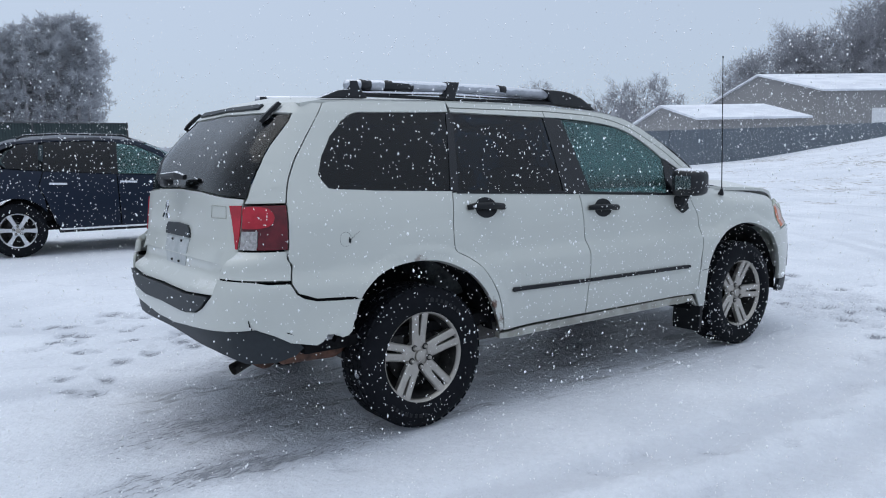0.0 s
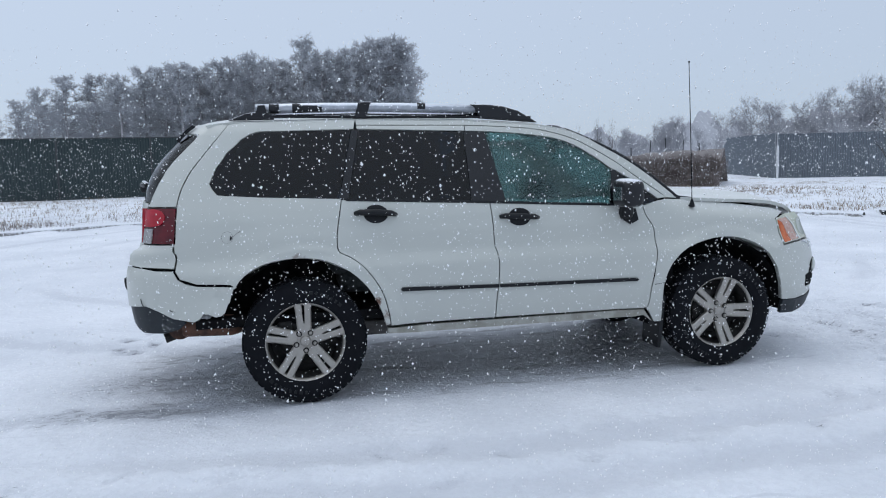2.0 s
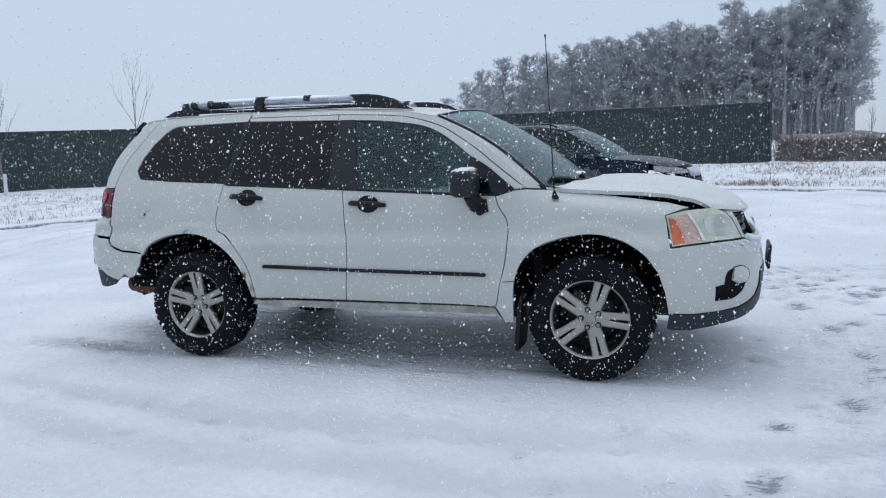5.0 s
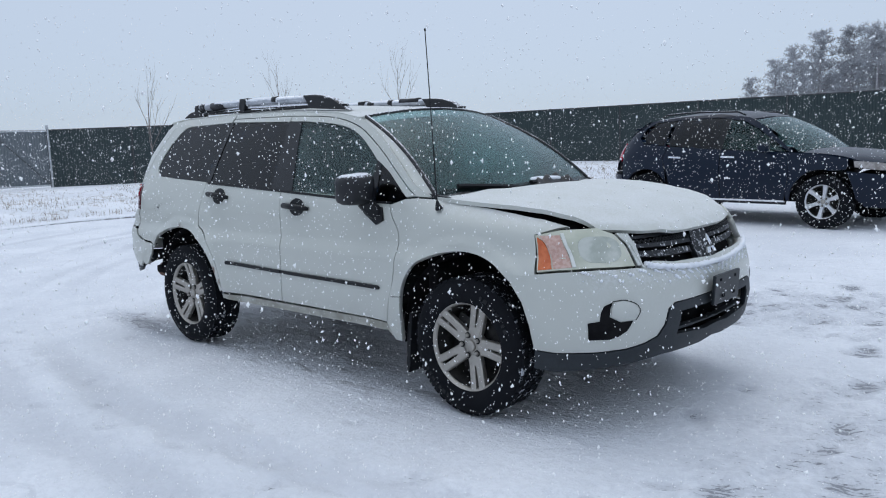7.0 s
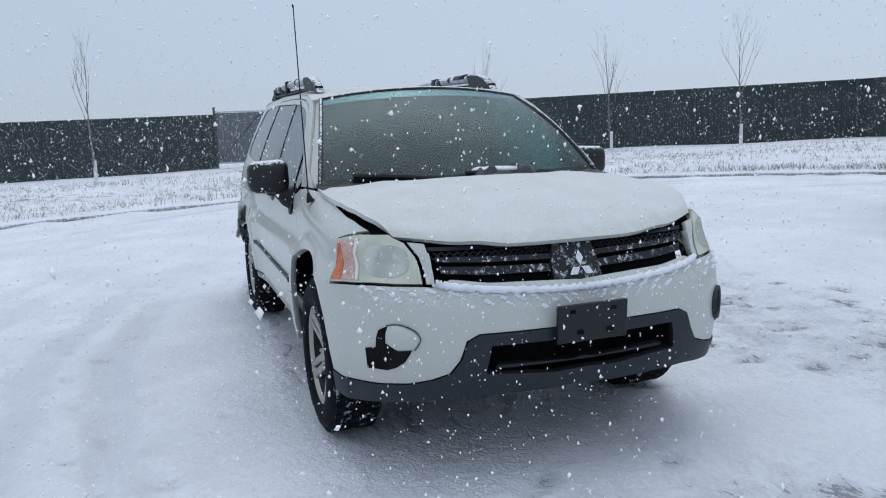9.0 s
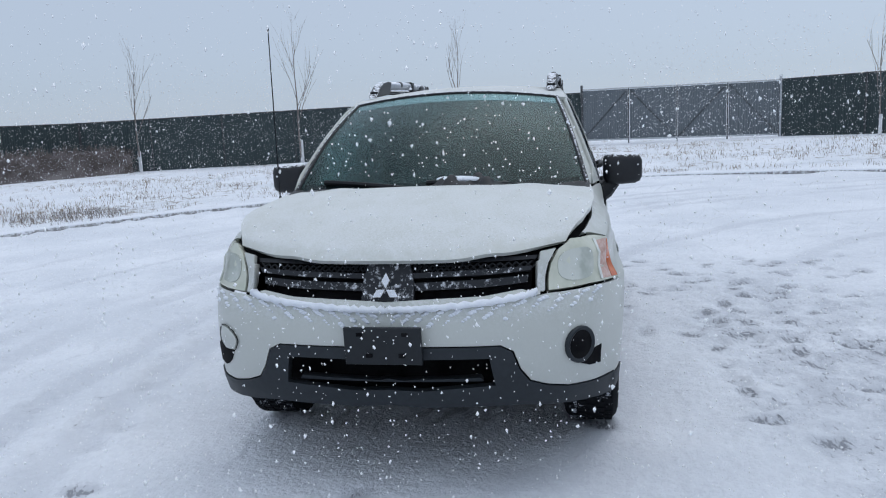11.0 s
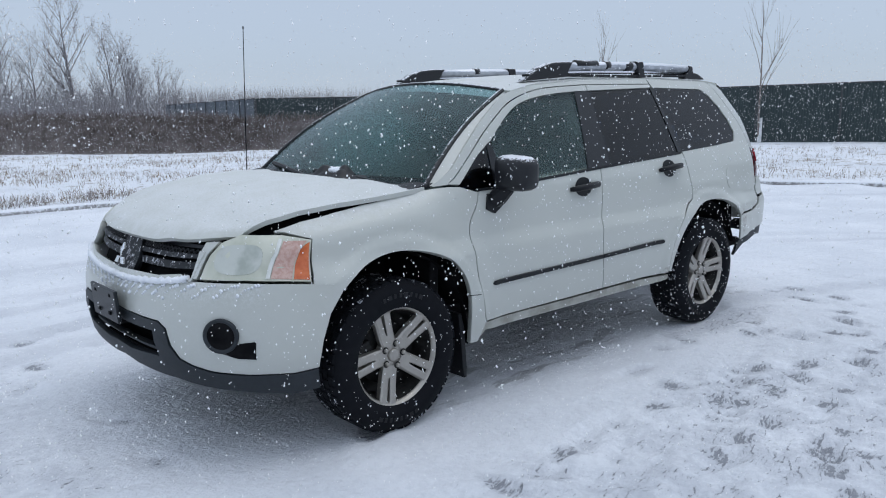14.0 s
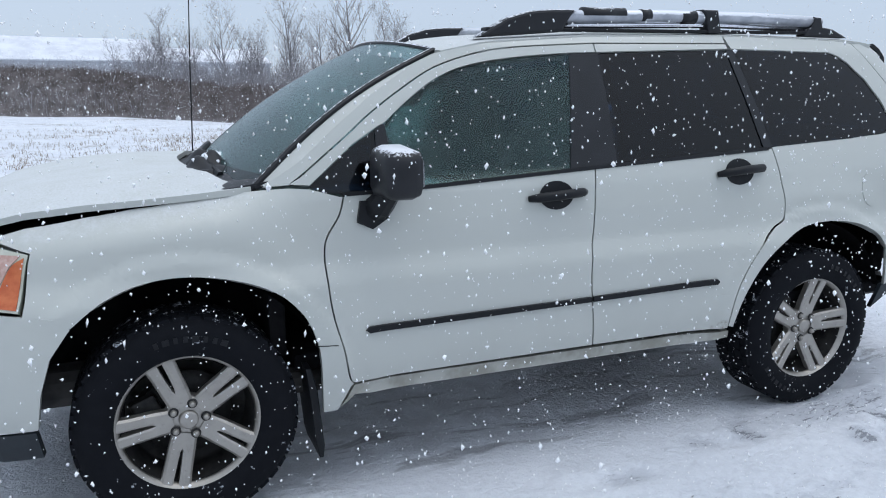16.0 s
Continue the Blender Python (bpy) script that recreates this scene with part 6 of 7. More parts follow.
bm = bmesh.new()
bm_box(bm, .52, 0, 1.50, .02, .22, .07, .012)
part("rear_view_mirror", bm, M_BLACK, suv)
# fuel flap on one side, a patched dent on the other
panel("fuel_flap", S, [(-1.733 + .075 * math.cos(a), 1.0 + .075 * math.sin(a)) for a in np.linspace(0, 2 * math.pi, 26)[:-1]], M_WHITE, suv, side=1, off=0.003, thick=0.005, gap=0.0)
bm = bmesh.new()
ring = [S.point(-1.877 + .036 * math.cos(a), 1.012 + .034 * math.sin(a), .0) for a in np.linspace(0, 2 * math.pi, 24)]
bm_tube(bm, ring, [.0006] * 24, 4, False)
skin(bm, S, [(-1.858, 1.022), (-1.846, 1.010), (-1.852, 0.992), (-1.862, 0.998)], side=-1, off=0.003, thick=0.004, gap=0.0)
bm_tube(bm, [S.point(-1.846, 1.012, .003), S.point(-1.812, 1.032, .005), S.point(-1.785, 1.046, .005)], [.0009] * 3, 4)
part("dent_patch", bm, M_BLACK, suv, "small round dent with black tape")
for hx in (-1.375, 1.375):
    for sd in (-1, 1):
        wheel(suv, hx, sd * .79, .371, {(-1.375, -1): -2, (1.375, -1): 20, (-1.375, 1): 12, (1.375, 1): -21}[(hx, sd)])


# ---- trees ----
def strips(r, p, d, length, half):
    """Thin quads from the points p along the unit directions d: vertices and faces."""
    n = len(p)
    o = np.cross(d, r.normal(0, 1, (n, 3)))
    o /= np.linalg.norm(o, axis=1)[:, None] + 1e-9
    o, e = o * half, d * np.asarray(length)[:, None]
    v = np.stack([p - o, p + o, p + e + o * .7, p + e - o * .7], 1).reshape(-1, 3)
    return v, np.arange(4 * n).reshape(n, 4)


def limb(bm, rng, p, d, length, r, depth, spread, n=5, up=0.25):
    """A branch that forks on the way; fills bm with tapered tubes."""
    pts, rad = [Vector(p)], [r]
    seg = 4
    for k in range(seg):
        d = (d + Vector((rng.uniform(-.12, .12), rng.uniform(-.12, .12), rng.uniform(-.04, .12)))).normalized()
        pts.append(pts[-1] + d * length / seg)
        rad.append(r * (1 - 0.55 * (k + 1) / seg))
    bm_tube(bm, pts, rad, n if depth > 1 else 3, False)
    if depth == 0:
        return
    for k in range(rng.randint(3, 4) if depth > 1 else rng.randint(3, 5)):
        t = rng.uniform(0.35, 1.0)
        i = min(int(t * seg), seg - 1)
        q = pts[i].lerp(pts[i + 1], t * seg - i)
        a = rng.uniform(0, 2 * math.pi)
        side = Vector((math.cos(a), math.sin(a), 0))
        nd = (d * (1 - spread) + side * spread + Vector((0, 0, up))).normalized()
        limb(bm, rng, q, nd, length * rng.uniform(0.5, 0.75), rad[i] * 0.55, depth - 1, spread, n, up)


def bare_tree_meshes(seed, height, r, material, depth=3, spread=0.45, trunk_share=0.45, up=0.3, forks=(2, 3), fuzz=0):
    rng = random.Random(seed)
    tb, cb = bmesh.new(), bmesh.new()
    pts, rad = [Vector((0, 0, -0.1))], [r]
    d = Vector((rng.uniform(-.04, .04), rng.uniform(-.04, .04), 1))
    n = 9
    for k in range(n):
        d = (d + Vector((rng.uniform(-.06, .06), rng.uniform(-.06, .06), 0.1))).normalized()
        pts.append(pts[-1] + d * height / n)
        rad.append(r * (1 - 0.88 * (k + 1) / n))
    bm_tube(tb, pts, rad, 7, False)
    start = int(n * trunk_share)
    for i in range(start, n):
        for q in range(rng.randint(*forks)):
            a = rng.uniform(0, 2 * math.pi)
            side = Vector((math.cos(a), math.sin(a), 0))
            share = 1 - (i - start) / (n - start + 1)
            limb(cb, rng, pts[i].lerp(pts[i + 1], rng.random()), (side * spread + Vector((0, 0, 1 - spread + up * 0.5))).normalized(), height * (0.16 + 0.22 * share), rad[i] * 0.5, depth - 1, spread, 4, up)
    if fuzz:
        # fine twigs that fill the crown's outline
        q = np.random.RandomState(seed)
        tips = np.array([v.co for v in cb.verts])[q.randint(0, len(cb.verts), fuzz)] + q.normal(0, .10, (fuzz, 3))
        d = q.normal(0, 1, (fuzz, 3)) + np.array((0, 0, .7)) + tips * np.array((.25, .25, 0))
        d /= np.linalg.norm(d, axis=1)[:, None]
        v, f = strips(q, tips, d, q.uniform(.25, .75, fuzz), .012)
        vs = [cb.verts.new(c) for c in v]
        for a in f:
            cb.faces.new([vs[i] for i in a])
    return from_bm("trunk", tb, material, True), from_bm("crown", cb, material)


def place_tree(name, meshes, x, y, scale, turn, label, category, group, z=None, guard=False):
    ob = thing(name, pose(x, y, gz(x, y) if z is None else z, 0, 0, turn) @ Matrix.Diagonal((scale, scale, scale, 1)), label, category, group)
    for nm, me in zip(("trunk", "crown"), meshes):
        o = new(nm, me)
        o.parent = ob
    if guard:
        bm = bmesh.new()
        bm_tube(bm, [(0, 0, 0), (0.01, 0, 0.75)], [0.062, 0.055], 10)
        part("trunk_guard", bm, M_GUARD, ob, "white plastic trunk guard")
    return ob


SAPLING = [bare_tree_meshes(s, 4.0, 0.040, M_BARK, 2, 0.40, 0.42, 0.6, (1, 2)) for s in (3, 8, 21)]
for i, (x, y, h) in enumerate(((-17.95, 18.1, 4.05), (-20.1, 14.1, 3.85), (-23.1, 10.4, 3.65), (-21.7, -3.4, 4.0), (-25.0, -10.4, 4.95), (-23.8, -16.8, 4.5))):
    place_tree("young_tree", SAPLING[i % 3], x, y, h / 4.0, 47 * i, "young bare tree with a white trunk guard on the verge", "tree", "young trees along the fence", guard=True)

WOOD = [bare_tree_meshes(s, 9.0, 0.14, M_TWIG, 3, 0.50, 0.2, 0.45, fuzz=350) for s in (5, 12, 33, 41)]
rng = random.Random(4)
# bare wood across the scrub
spots = [(-7.9, -72.3, 7.4), (-10.8, -74, 6.2), (-13.6, -71.2, 9.0), (-16.3, -70.6, 6.9), (-19.3, -69.8, 10.3), (-22.1, -68.8, 7.6), (-23.4, -68.4, 7.4), (-25.7, -67.5, 5.2), (-2.5, -76, 7.0), (-5, -72, 5.5), (1.5, -80, 5.0)]
for k in range(60):
    x = rng.uniform(-29, 0)
    spots.append((x, -76 + rng.uniform(-7, 5) - 0.15 * x, rng.uniform(2.4, 5.6)))
for i, (x, y, h) in enumerate(spots):
    place_tree("bare_tree", WOOD[i % 4], x, y, h / 9.0, rng.uniform(0, 360), "leafless haze-pale tree in a far wood", "tree", "bare wood beyond the scrub", z=0.0)
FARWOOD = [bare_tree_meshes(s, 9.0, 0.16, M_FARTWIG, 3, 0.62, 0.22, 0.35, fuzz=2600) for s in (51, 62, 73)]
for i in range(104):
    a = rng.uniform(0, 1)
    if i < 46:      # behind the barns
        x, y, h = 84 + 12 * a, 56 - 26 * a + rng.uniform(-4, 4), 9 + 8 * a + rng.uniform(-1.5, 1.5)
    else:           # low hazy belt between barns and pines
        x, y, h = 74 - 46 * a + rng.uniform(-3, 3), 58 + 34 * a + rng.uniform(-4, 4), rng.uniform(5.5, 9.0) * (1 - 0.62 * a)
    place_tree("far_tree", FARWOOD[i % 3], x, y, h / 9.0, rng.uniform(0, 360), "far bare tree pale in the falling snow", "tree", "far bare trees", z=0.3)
SMALLTREE = bare_tree_meshes(12, 9.0, 0.14, M_DARKBARK, 3, 0.62, 0.2, 0.4)
place_tree("bare_tree", SMALLTREE, 20.7, 18.6, 3.0 / 9.0, 30, "small leafless tree beside the far fence", "tree", "", z=gz(20.7, 18.6))


def pine_meshes(seed, height):
    """A tall pine: bare trunk below, whorls of branches with tufts of needles above."""
    r = np.random.RandomState(seed)
    tb = bmesh.new()
    bm_tube(tb, [(0, 0, -.3), (r.uniform(-.2, .2), r.uniform(-.1, .1), height * .5), (0, r.uniform(-.2, .2), height * .96)], [.19, .14, .03], 8, False)
    P, D, Ln = [], [], []
    z = height * .30
    while z < height * .985:
        f = (z / height - .30) / .70
        reach = height * (.055 + .125 * math.sin(math.pi * min(1.0, .16 + f * .80)) ** .8)
        for k in range(r.randint(4, 7)):
            a, L = r.uniform(0, 6.283), reach * r.uniform(.45, 1.2)
            if f < .25 and r.uniform() < .45:
                continue
            rise = r.uniform(.05, .55)
            bm_tube(tb, [(0, 0, z), (math.cos(a) * L * .9, math.sin(a) * L * .9, z + L * .9 * rise)], [.035, .010], 4, False)
            for q in range(7):
                t = (.34 + .66 * (q + 1) / 7) * r.uniform(.88, 1.1)
                c = np.array((math.cos(a) * L * t, math.sin(a) * L * t, z + L * t * rise)) + r.normal(0, .13, 3)
                d = r.normal(0, 1, (9, 3)) + np.array((math.cos(a) * .5, math.sin(a) * .5, .55))
                d /= np.linalg.norm(d, axis=1)[:, None]
                P.append(c + d * .04), D.append(d), Ln.append(r.uniform(.22, .48, 9))
        z += height * r.uniform(.026, .040)
    v, f = strips(r, np.concatenate(P), np.concatenate(D), np.concatenate(Ln), .022)
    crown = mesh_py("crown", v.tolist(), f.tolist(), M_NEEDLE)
    return from_bm("trunk", tb, M_PINETRUNK, True), crown


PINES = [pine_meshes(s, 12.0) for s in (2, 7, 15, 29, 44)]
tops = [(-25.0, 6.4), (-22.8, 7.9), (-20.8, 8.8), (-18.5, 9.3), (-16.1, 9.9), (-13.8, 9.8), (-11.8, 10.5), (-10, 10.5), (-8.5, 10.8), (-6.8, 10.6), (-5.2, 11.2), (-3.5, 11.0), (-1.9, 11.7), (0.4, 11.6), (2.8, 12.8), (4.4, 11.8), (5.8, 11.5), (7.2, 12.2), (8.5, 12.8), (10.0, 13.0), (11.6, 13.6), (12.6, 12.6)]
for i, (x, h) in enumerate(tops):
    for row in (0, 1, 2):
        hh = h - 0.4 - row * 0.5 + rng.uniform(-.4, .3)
        place_tree("pine_tree", PINES[(i + 2 * row) % 5], x + row * .9, 72.0 + row * 5 + rng.uniform(-1.2, 1.2), (hh + .3) / 12.0, rng.uniform(0, 360), "tall haze-pale pine in a dense stand", "tree", "stand of pines", z=0.6)


# ---- grass and scrub ----
def blades(name, n, spot, hmin, hmax, width, material, label, seed, lean=0.35):
    """n thin upright blades, each a bent strip of two quads, in clumps."""
    r = np.random.RandomState(seed)
    verts, faces = [], []
    for k in range(n):
        x, y = spot(r)
        z = gz(x, y) - 0.02
        for q in range(r.randint(2, 5)):
            a, h = r.uniform(0, 6.28), r.uniform(hmin, hmax)
            px, py = x + r.normal(0, .05), y + r.normal(0, .05)
            lx, ly = r.normal(0, lean) * h, r.normal(0, lean) * h
            wx, wy = math.cos(a) * width, math.sin(a) * width
            b = len(verts)
            verts += [(px - wx, py - wy, z), (px + wx, py + wy, z), (px + lx * .4 + wx * .8, py + ly * .4 + wy * .8, z + h * .6), (px + lx * .4 - wx * .8, py + ly * .4 - wy * .8, z + h * .6), (px + lx, py + ly, z + h)]
            faces += [(b, b + 1, b + 2, b + 3), (b + 3, b + 2, b + 4)]
    return tagged(new(name, mesh_py(name, verts, faces, material)), label, "grass", kind="stuff")


def on_verge(lo, hi, dmin, dmax):
    def f(r):
        while True:
            a = radians(r.uniform(lo, hi))
            d = CR + dmin + (dmax - dmin) * r.uniform(0, 1) ** 1.3
            x, y = CX + d * math.cos(a), CY + d * math.sin(a)
            if fbm(np.array(x), np.array(y), 0.9, 9) > r.uniform(-.6, .5):
                return x, y
    return f


blades("verge_grass", 9000, on_verge(75, 275, 0.5, 11.5), .04, .15, .004, M_GRASS, "dead grass stubble poking through the snowy verge", 1)
blades("verge_grass", 4200, on_verge(235, 310, 0.5, 22), .05, .17, .005, M_GRASS, "dead grass stubble poking through the snowy verge", 2)
blades("road_edge_grass", 2600, on_verge(32, 80, 0.5, 9.0), .04, .14, .005, M_GRASS, "dead grass stubble beside the road", 3)
for lo, hi, n, seed in ((244, 252, 380, 21), (229, 238, 420, 22), (262, 276, 520, 23), (92, 112, 700, 24), (116, 140, 500, 25), (48, 62, 420, 26)):
    blades("kerb_grass", n // 2, on_verge(lo, hi, 0.35, 1.7), .05, .20, .005, M_SCRUB, "clump of brown dead grass beside the kerb", seed, .45)


def bank_point(line, s, t):
    """A place on a bank: s along its foot, t from the foot (0) over the crest (1) to the back (2). line: foot x, y, crest height, depth."""
    f = min(max(s, 0.0), 0.99999) * (len(line) - 1)
    i = int(f)
    a, b = line[i], line[i + 1]
    x, y, top, deep = (p + (q - p) * (f - i) for p, q in zip(a, b))
    n = Vector((x, y, 0)).normalized()
    x, y = x + n.x * deep * t, y + n.y * deep * t
    g = gz(x, y) - .06
    rise = math.sin(math.pi / 2 * min(t, 1.0)) if t < 1 else max(0.0, 1 - 1.1 * (t - 1) - .5 * (t - 1) ** 2)
    bumps = .16 * float(fbm(np.array(x), np.array(y), 1.1, 14)) + .07 * float(fbm(np.array(x), np.array(y), 3.1, 16))
    return Vector((x, y, g + (top - g + bumps * min(t, 1.0)) * rise if t else g))


def build_bank(line, label, n, hmin, hmax, seed, material, crest=1.0):
    """The earth bank and the brush that stands on it."""
    bm = bmesh.new()
    sheet(bm, lambda s, t: bank_point(line, s, 1.7 * t), 90, 17)
    bmesh.ops.recalc_face_normals(bm, faces=bm.faces[:])
    tagged(new("bank", from_bm("bank", bm, M_BANK, True)), label, "bank", kind="structure")
    r = np.random.RandomState(seed)
    P, D, Ln = [], [], []
    for k in range(n):
        p = bank_point(line, r.uniform(0, 1), crest * r.uniform(.02, 1.0) ** .9)
        m = r.randint(3, 7)
        d = r.normal(0, .55, (m, 3)) + np.array((0, 0, .9))
        d /= np.linalg.norm(d, axis=1)[:, None]
        P.append(np.array(p) + r.normal(0, .10, (m, 3)) * np.array((1, 1, .1)))
        D.append(d), Ln.append(r.uniform(hmin, hmax, m))
    v, f = strips(r, np.concatenate(P), np.concatenate(D), np.concatenate(Ln), .008)
    tagged(new("brush", mesh_py("brush", v.tolist(), f.tolist(), material)), "dense brown leafless brush on the bank", "brush", kind="stuff")


M_BANK = mat_noise("brown_bank_with_snow", (0.135, 0.12, 0.118), (0.235, 0.215, 0.21), 1.1, 0.95, 0, 0.5)
M_BRUSH = mat_noise("red_brown_brush", (0.125, 0.10, 0.093), (0.25, 0.22, 0.212), 1.7, 0.9)
BANK_ROAD = [(3.9, 25.6, 1.55, 2.4), (7.0, 23.2, 1.55, 2.6), (10.0, 20.6, 1.62, 2.8), (11.8, 19.3, 1.72, 2.8), (13.4, 18.2, 1.80, 2.8)]
BANK_WOOD = [(-23.4, -16.9, .70, 1.3), (-17.9, -21.3, .80, 1.2), (-12.4, -25.0, .92, 1.5), (-9.8, -26.4, 1.0, 3.0), (-7.0, -28.8, 1.05, 4.0), (-4.6, -34.0, 1.1, 5.0), (-2.6, -40.0, 1.25, 6.0), (.8, -46.5, 1.95, 6.0), (3.6, -49.0, 2.3, 6.0), (8.5, -52.5, 2.5, 6.0), (16.0, -56.0, 2.5, 6.0), (28.0, -60.0, 2.3, 6.0)]
build_bank(BANK_ROAD, "dark earth bank with snow on its crest beyond the verge", 3600, .15, .42, 4, M_BRUSH, .45)
build_bank(BANK_WOOD, "long brown brush-covered bank between verge and wood", 12000, .18, .48, 5, M_BRUSH, .95)
# stakes and small bushes on the crest of the road bank
for k, s in enumerate((.52, .57, .63, .70, .76, .83, .90)):
    p = bank_point(BANK_ROAD, s, 1.0)
    bm = bmesh.new()
    bm_tube(bm, [(p.x, p.y, p.z - .2), (p.x + .05 * math.sin(k * 3), p.y, p.z + .38 + .12 * math.sin(k * 5))], [.025, .022], 6)
    tagged(new("stake", from_bm("stake", bm, M_DARKPOST)), "thin dark stake on the crest of the bank", "stake", "stakes on the bank")
BUSH = [bare_tree_meshes(s, 2.0, 0.022, M_DARKBARK, 2, 0.42, 0.05, 0.6, (2, 3)) for s in (61, 64)]
for k, (s, h) in enumerate(((.20, 1.0), (.27, 1.1), (.36, .7), (.45, 1.2), (.50, 1.4), (.56, 1.3))):
    p = bank_point(BANK_ROAD, s, 1.05)
    place_tree("bare_bush", BUSH[k % 2], p.x, p.y, h / 2.0, 70 * k, "small leafless bush on the crest of the bank", "bush", "bushes on the bank", z=p.z - .05)
blades("far_scrub", 9000, lambda r: (lambda x: (x, min(-34, -46 - .8 * x) - 30 * r.uniform(0, 1)))(r.uniform(-40, 34)), .7, 2.3, .018, M_FARSCRUB, "wide belt of pale brown brush before the wood", 8, .25)
blades("undergrowth", 7000, lambda r: (r.uniform(-46, 14), -57 - 18 * r.uniform(0, 1)), 1.2, 4.2, .016, M_TWIG, "tangle of thin haze-pale saplings at the edge of the wood", 9, .16)
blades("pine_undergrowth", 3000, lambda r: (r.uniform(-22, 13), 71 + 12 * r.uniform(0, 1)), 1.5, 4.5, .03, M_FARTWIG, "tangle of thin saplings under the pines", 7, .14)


# ---- far fence and barns ----
FARGREY = "weathered grey slatted fence in front of barns"
for (xa, ya, za, xb, yb, zb, ha, hb) in ((24.5, 36.0, .0, 20.2, 28.4, .25, 1.7, 1.9), (20.2, 28.4, .2, 18.9, 22.8, .2, 2.2, 2.2), (18.9, 22.8, .2, 24.2, 19.4, .25, 2.15, 2.05), (24.2, 19.4, .3, 28.0, 20.7, .35, 1.9, 1.95), (28.0, 20.7, .3, 36.5, 19.3, .7, 2.0, 1.75), (36.5, 19.3, .7, 58.0, 17.5, 1.2, 1.75, 1.9)):
    fence_run(xa, ya, xb, yb, ha, hb, M_FARFENCE, FARGREY, span=2.6, z0=za, z1=zb, rail=False)
# the fence going on, its haze painted by the paler slats
fence_run(-13.0, -26.5, -21.5, -56.0, 2.1, 2.2, M_FARFENCE, GREEN.replace('dark green', 'hazed'), posts=M_DARKPOST)
for x, y in ((21.2, 18.0), (18.4, 22.0)):
    bm = bmesh.new()
    bm_tube(bm, [(x, y, gz(x, y) - .2), (x, y, gz(x, y) + 1.3)], [.045, .045], 8)
    tagged(new("white_post", from_bm("white_post", bm, M_GUARD)), "white painted post in front of the grey fence", "post", "white posts")
def barn(x, y, yaw, length, width, eave, ridge, z, label, door=None, wall=M_SIDING):
    """A gabled metal barn; the gable end with the ridge faces the yaw direction."""
    ob = thing("barn", pose(x, y, z, 0, 0, yaw), label, "barn", "barns")
    w = width / 2
    for sx in (0, length):
        bm = bmesh.new()
        slab(bm, [(-w, -1), (w, -1), (w, eave), (0, ridge), (-w, eave)], -.06, .06)
        for v in bm.verts:
            v.co = Vector((sx + v.co.y, v.co.x, v.co.z))
        bmesh.ops.recalc_face_normals(bm, faces=bm.faces[:])
        part("gable_wall", bm, wall, ob)
    for sy in (-w, w):
        bm = bmesh.new()
        bm_box(bm, length / 2, sy, eave / 2 - .5, length - .13, .1, eave + 1)
        part("side_wall", bm, wall, ob)
        bm = bmesh.new()
        sl = math.atan2(ridge - eave, w)
        hyp = math.hypot(ridge - eave, w) + .35
        bm_box(bm, length / 2, sy / abs(sy) * (w + .25) / 2, (ridge + eave) / 2 - .04, length + .7, hyp, .16, 0, Matrix.Rotation(-sl * sy / abs(sy), 3, 'X'))
        part("roof", bm, M_ROOF, ob, "roof slope covered with snow")
    if door:
        bm = bmesh.new()
        bm_box(bm, door, -w - .07, eave * .42, 3.2, .06, eave * .62)
        part("barn_door", bm, M_GUARD, ob, "white sliding door")
    return ob


barn(66.5, 40.4, -28, 26, 20.5, 5.9, 8.1, 0.2, "large tan metal barn with a snow-covered roof", 6.0)
barn(47.7, 36.8, -30, 8, 13.5, 3.35, 4.6, 0.2, "small tan metal shed with a snow-covered roof")
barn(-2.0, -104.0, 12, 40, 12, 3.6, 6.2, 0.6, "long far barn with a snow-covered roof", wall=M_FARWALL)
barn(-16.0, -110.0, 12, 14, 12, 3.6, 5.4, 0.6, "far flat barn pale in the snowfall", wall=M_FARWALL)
# far wood; the pallor of the snowfall haze is put into its colour
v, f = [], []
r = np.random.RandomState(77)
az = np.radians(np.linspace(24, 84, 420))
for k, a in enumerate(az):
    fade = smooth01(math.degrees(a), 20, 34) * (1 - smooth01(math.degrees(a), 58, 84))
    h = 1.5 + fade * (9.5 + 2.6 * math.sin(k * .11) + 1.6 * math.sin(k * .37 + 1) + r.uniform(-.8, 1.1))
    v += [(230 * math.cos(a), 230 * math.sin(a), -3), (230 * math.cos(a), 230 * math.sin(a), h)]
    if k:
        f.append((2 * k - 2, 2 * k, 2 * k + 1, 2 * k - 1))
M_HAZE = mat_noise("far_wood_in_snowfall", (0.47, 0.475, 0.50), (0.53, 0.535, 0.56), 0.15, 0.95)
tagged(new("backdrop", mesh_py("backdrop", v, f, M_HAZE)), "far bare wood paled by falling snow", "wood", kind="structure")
# storm drain at the road edge
bm = bmesh.new()
bm_box(bm, 0, 0, 0, 1.0, .35, .14, .02)
_d = new("storm_drain", from_bm("storm_drain", bm, M_BLACKSNOW))
_d.matrix_world = pose(11.4, 8.1, gz(11.4, 8.1) + .05, 0, 0, -35)
tagged(_d, "dark storm drain inlet at the snowy road edge", "drain")


